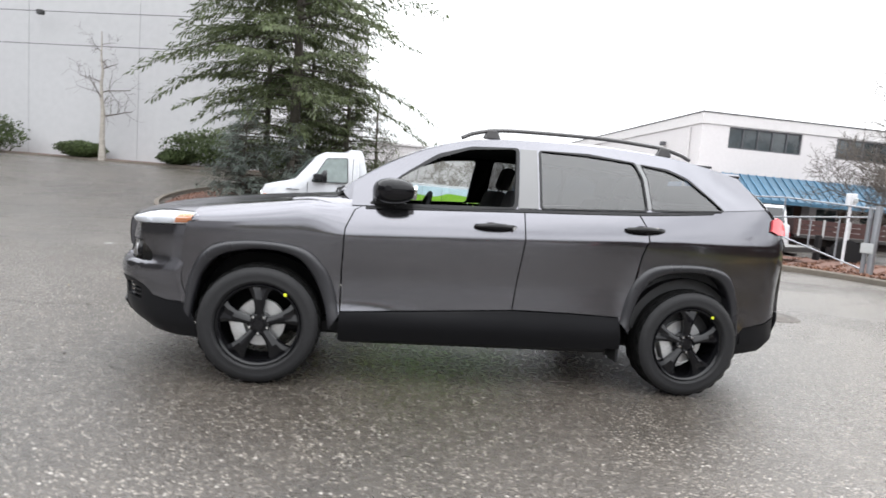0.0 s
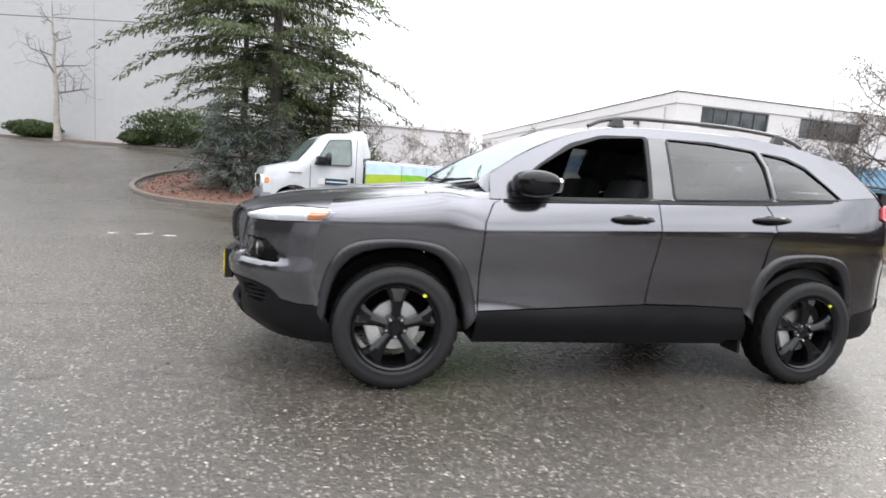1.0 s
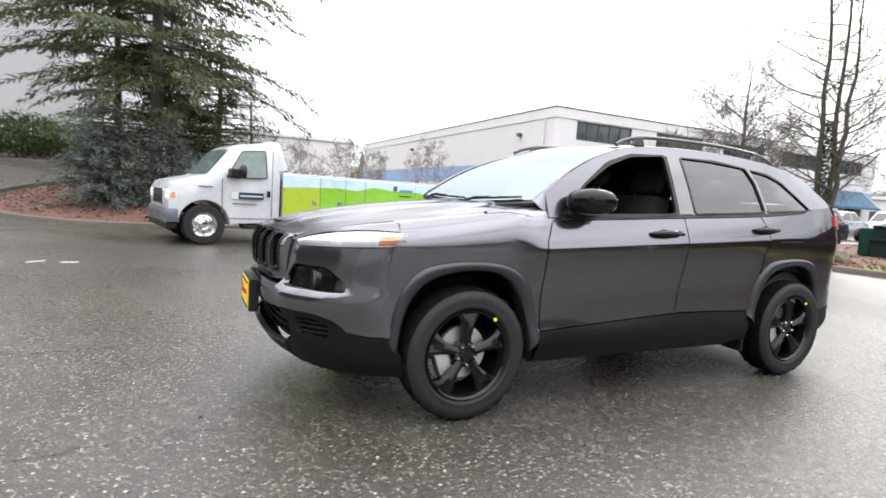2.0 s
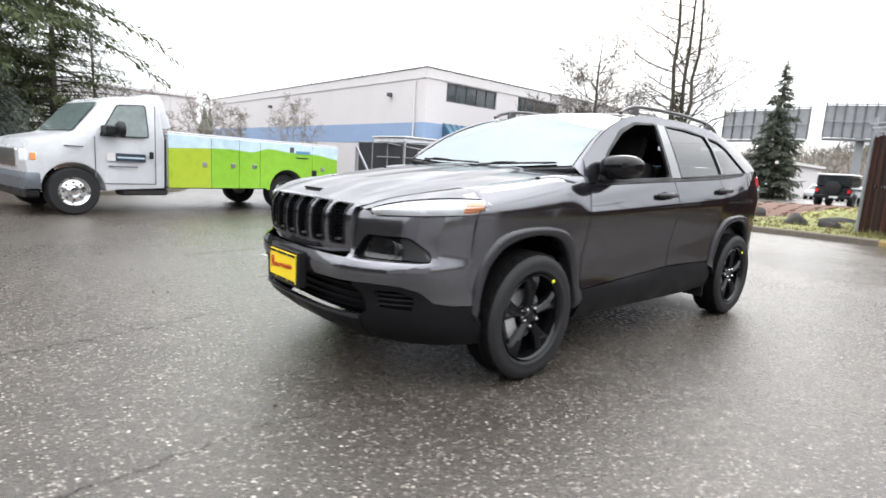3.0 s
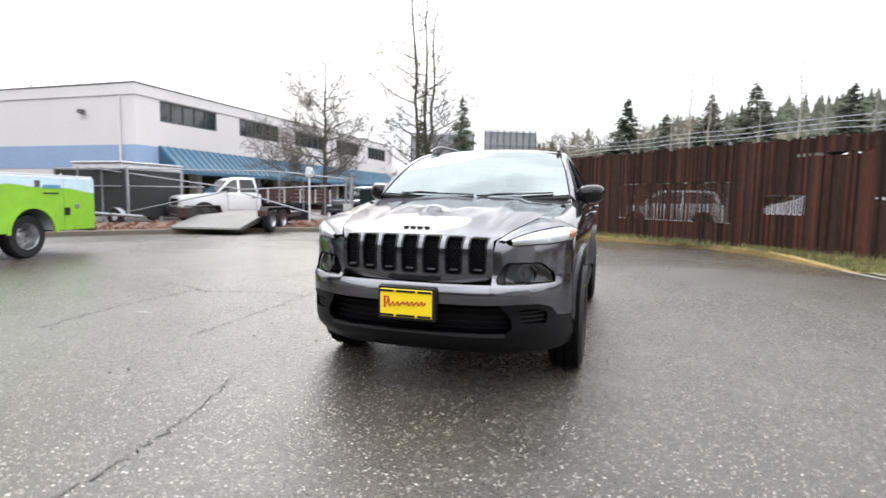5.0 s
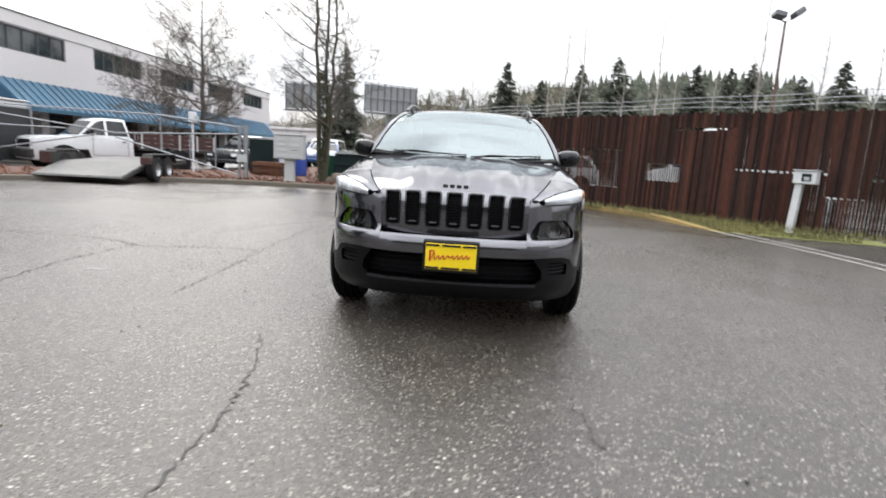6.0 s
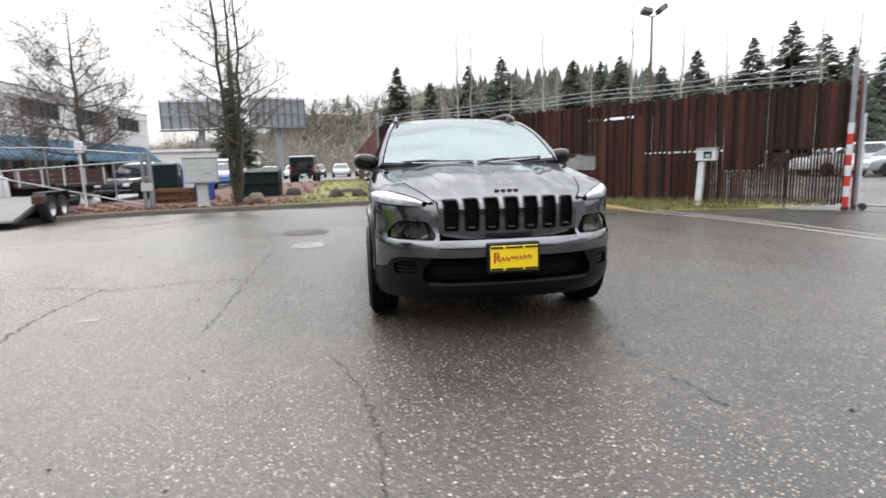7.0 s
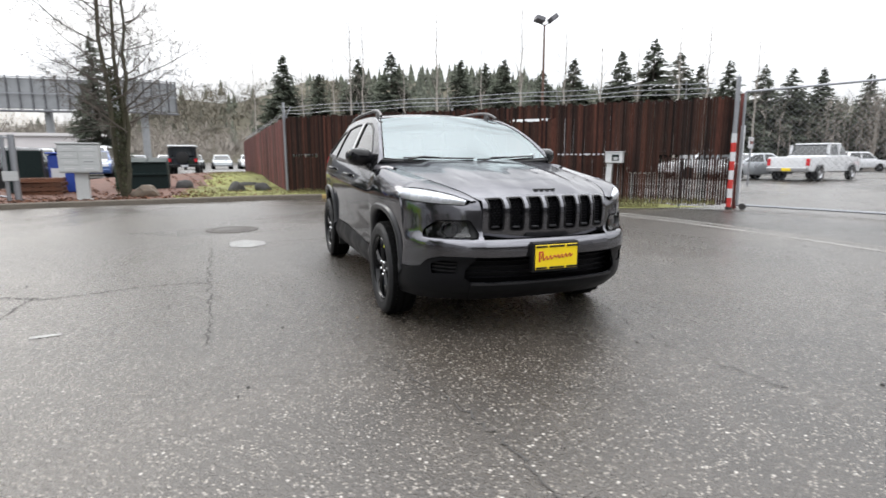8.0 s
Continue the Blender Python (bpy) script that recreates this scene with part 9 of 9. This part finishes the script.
# ---- wooded ridge on the horizon ----
def ridge(name, r0, base, rise, seed, mat_, a0, a1, tree, nt, label):
    """A long wooded hill: a slope sheet with a ragged wood of small conifers and bare crowns on it."""
    rnd = random.Random(seed)
    bm = bmesh.new()
    rows = []
    for i in range(141):
        a = radians(a0 + (a1 - a0) * i / 140)
        row = []
        for j in range(6):
            s = j / 5
            d = r0 * (1 + 0.45 * s)
            top = rise(math.degrees(a)) * (0.9 + 0.16 * noise.noise(Vector((i * 0.12, seed, j * 0.4))))
            row.append(bm.verts.new((-5 + d * math.cos(a), 1 + d * math.sin(a), base + top * s**0.7)))
        rows.append(row)
    for p, q in zip(rows, rows[1:]):
        for j in range(5):
            bm.faces.new((p[j], p[j + 1], q[j + 1], q[j]))
    bmesh.ops.recalc_face_normals(bm, faces=bm.faces[:])
    tagged(link(name, bm, mat_, smooth=180), label, "hill", kind="structure")
    vs, fs, bare = [], [], []
    for i in range(nt):
        ad = rnd.uniform(a0, a1)
        s = rnd.random()
        d = r0 * (1 + 0.45 * s)
        z = base + rise(ad) * 0.92 * s**0.7
        x, y = -5 + d * math.cos(radians(ad)), 1 + d * math.sin(radians(ad))
        if r0 > 150 and rnd.random() < ease(-16, -2, ad) * 0.9:
            bare.append((x, y, z))
            continue
        h = tree * rnd.uniform(0.6, 1.4)
        w = h * rnd.uniform(0.22, 0.42)
        for k in range(7):
            zz = z + h * k / 7.5
            ww = w * (1 - k / 7.6) * rnd.uniform(0.8, 1.2)
            n0 = 5
            c = len(vs)
            off = rnd.random()
            vs.append((x, y, zz + h / 3.6))
            for q in range(n0):
                t = 2 * math.pi * (q + off) / n0
                vs.append((x + ww * math.cos(t), y + ww * math.sin(t), zz - 0.05 * h * rnd.random()))
            for q in range(n0):
                fs.append((c, c + 1 + q, c + 1 + (q + 1) % n0))
    me = bpy.data.meshes.new(name + "_wood")
    me.from_pydata(vs, [], fs)
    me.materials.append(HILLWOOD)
    tagged(new("far_wood", me), "ragged dark conifer wood on the far hill", "wood", kind="stuff")
    # leafless crowns between the conifers: sprays of thin upright twigs
    vs, fs = [], []
    for x, y, z in bare:
        for k in range(2):
            x1, y1, h = x + rnd.gauss(0, 5), y + rnd.gauss(0, 5), rnd.uniform(5, 10)
            for q in range(30):
                t, a = rnd.random(), rnd.uniform(0, 2 * math.pi)
                b = Vector((x1 + rnd.gauss(0, 0.16) * h, y1 + rnd.gauss(0, 0.16) * h, z + h * (0.1 + 0.65 * t)))
                u = Vector((math.cos(a) * 0.6, math.sin(a) * 0.6, rnd.uniform(0.2, 1.0))).normalized() * h * rnd.uniform(0.14, 0.34)
                w = Vector((-math.sin(a), math.cos(a), 0)) * 0.11
                c = len(vs)
                vs += [tuple(b - w), tuple(b + w), tuple(b + u)]
                fs.append((c, c + 1, c + 2))
    if vs:
        me = bpy.data.meshes.new(name + "_bare_wood")
        me.from_pydata(vs, [], fs)
        me.materials.append(HILLTWIG)
        tagged(new("bare_hill_wood", me), "brownish leafless wood covering the far hill", "wood", kind="stuff")


rise1 = lambda a: interp(a, [(-75, 15), (-60, 18), (-45, 26), (-32, 36), (-26, 43), (-21, 46), (-16, 44), (-10, 42), (-4, 38), (4, 34), (9, 24), (15, 12), (30, 8), (60, 8)])
rise2 = lambda a: interp(a, [(60, 8), (100, 15), (150, 20), (220, 20), (270, 17), (285, 15)])
# added hill round the camera's back, a dark horizon for the paint to mirror
ridge("hill", 105, -1.0, rise2, 8, HILL, 60, 285, 6.0, 420, "wooded winter hill across the road")
ridge("hill", 190, -1.0, rise1, 5, HILL, -75, 60, 6.5, 3000, "wooded winter hill beyond the lot")


def thicket(name, a0, a1, r0, r1, h0, h1, n, seed, label):
    """Low bare woodland: many thin upright stems with twig sprays, too many to count."""
    rnd = random.Random(seed)
    vs, fs = [], []
    for i in range(n):
        a, d = radians(rnd.uniform(a0, a1)), rnd.uniform(r0, r1)
        x, y = -5 + d * math.cos(a), 1 + d * math.sin(a)
        h = rnd.uniform(h0, h1)
        for k in range(34):
            t = rnd.random()
            ang = rnd.uniform(0, 2 * math.pi)
            L = h * 0.30 * rnd.uniform(0.5, 1.2)
            z = h * (0.15 + 0.7 * t)
            u = Vector((math.cos(ang) * 0.7, math.sin(ang) * 0.7, rnd.uniform(0.2, 1.0))).normalized()
            b = Vector((x, y, z)) + Vector((rnd.gauss(0, 0.2), rnd.gauss(0, 0.2), 0)) * h * 0.3
            w = Vector((-math.sin(ang), math.cos(ang), 0)) * 0.032
            c = len(vs)
            vs += [tuple(b - w), tuple(b + w), tuple(b + u * L)]
            fs.append((c, c + 1, c + 2))
        c = len(vs)
        vs += [(x - 0.08, y, 0), (x + 0.08, y, 0), (x, y, h)]
        fs.append((c, c + 1, c + 2))
    me = bpy.data.meshes.new(name)
    me.from_pydata(vs, [], fs)
    me.materials.append(HAZETWIG)
    tagged(new(name, me), label, "woodland", kind="stuff")


thicket("bare_woodland", -40, 26, 95, 175, 5, 10, 1500, 15, "brownish bare woodland below the hill")
thicket("bare_woodland", -80, -40, 72, 130, 6, 11, 900, 16, "brownish bare woodland beyond the lot")
# unseen dark block, added so the car's front mirrors something dark
yard = thing("low_warehouse", pose(-31, 0, 0, 0, 0, 90), "unseen dark grey block added to darken the car's reflections", "building")
part("wall", boxbm(-17, 17, 0, 12, 0, 8.5), DARKROCK, yard)
part("roof", boxbm(-17.2, 17.2, -0.2, 12.2, 8.5, 8.8), WALLTRIM, yard)
# plain enclosing masses behind the camera's side, seen only in reflections
for x, y, w, d, h, a in ((-22, -14, 26, 8, 6.0, 20),):
    b = thing("low_warehouse", pose(x, y, 0, 0, 0, a), "unseen plain grey block added for reflections", "building")
    part("wall", boxbm(-w / 2, w / 2, -d, 0, 0, h), GREYWALL, b)
    part("roof", boxbm(-w / 2 - 0.2, w / 2 + 0.2, -d - 0.2, 0.2, h, h + 0.25), WALLTRIM, b)
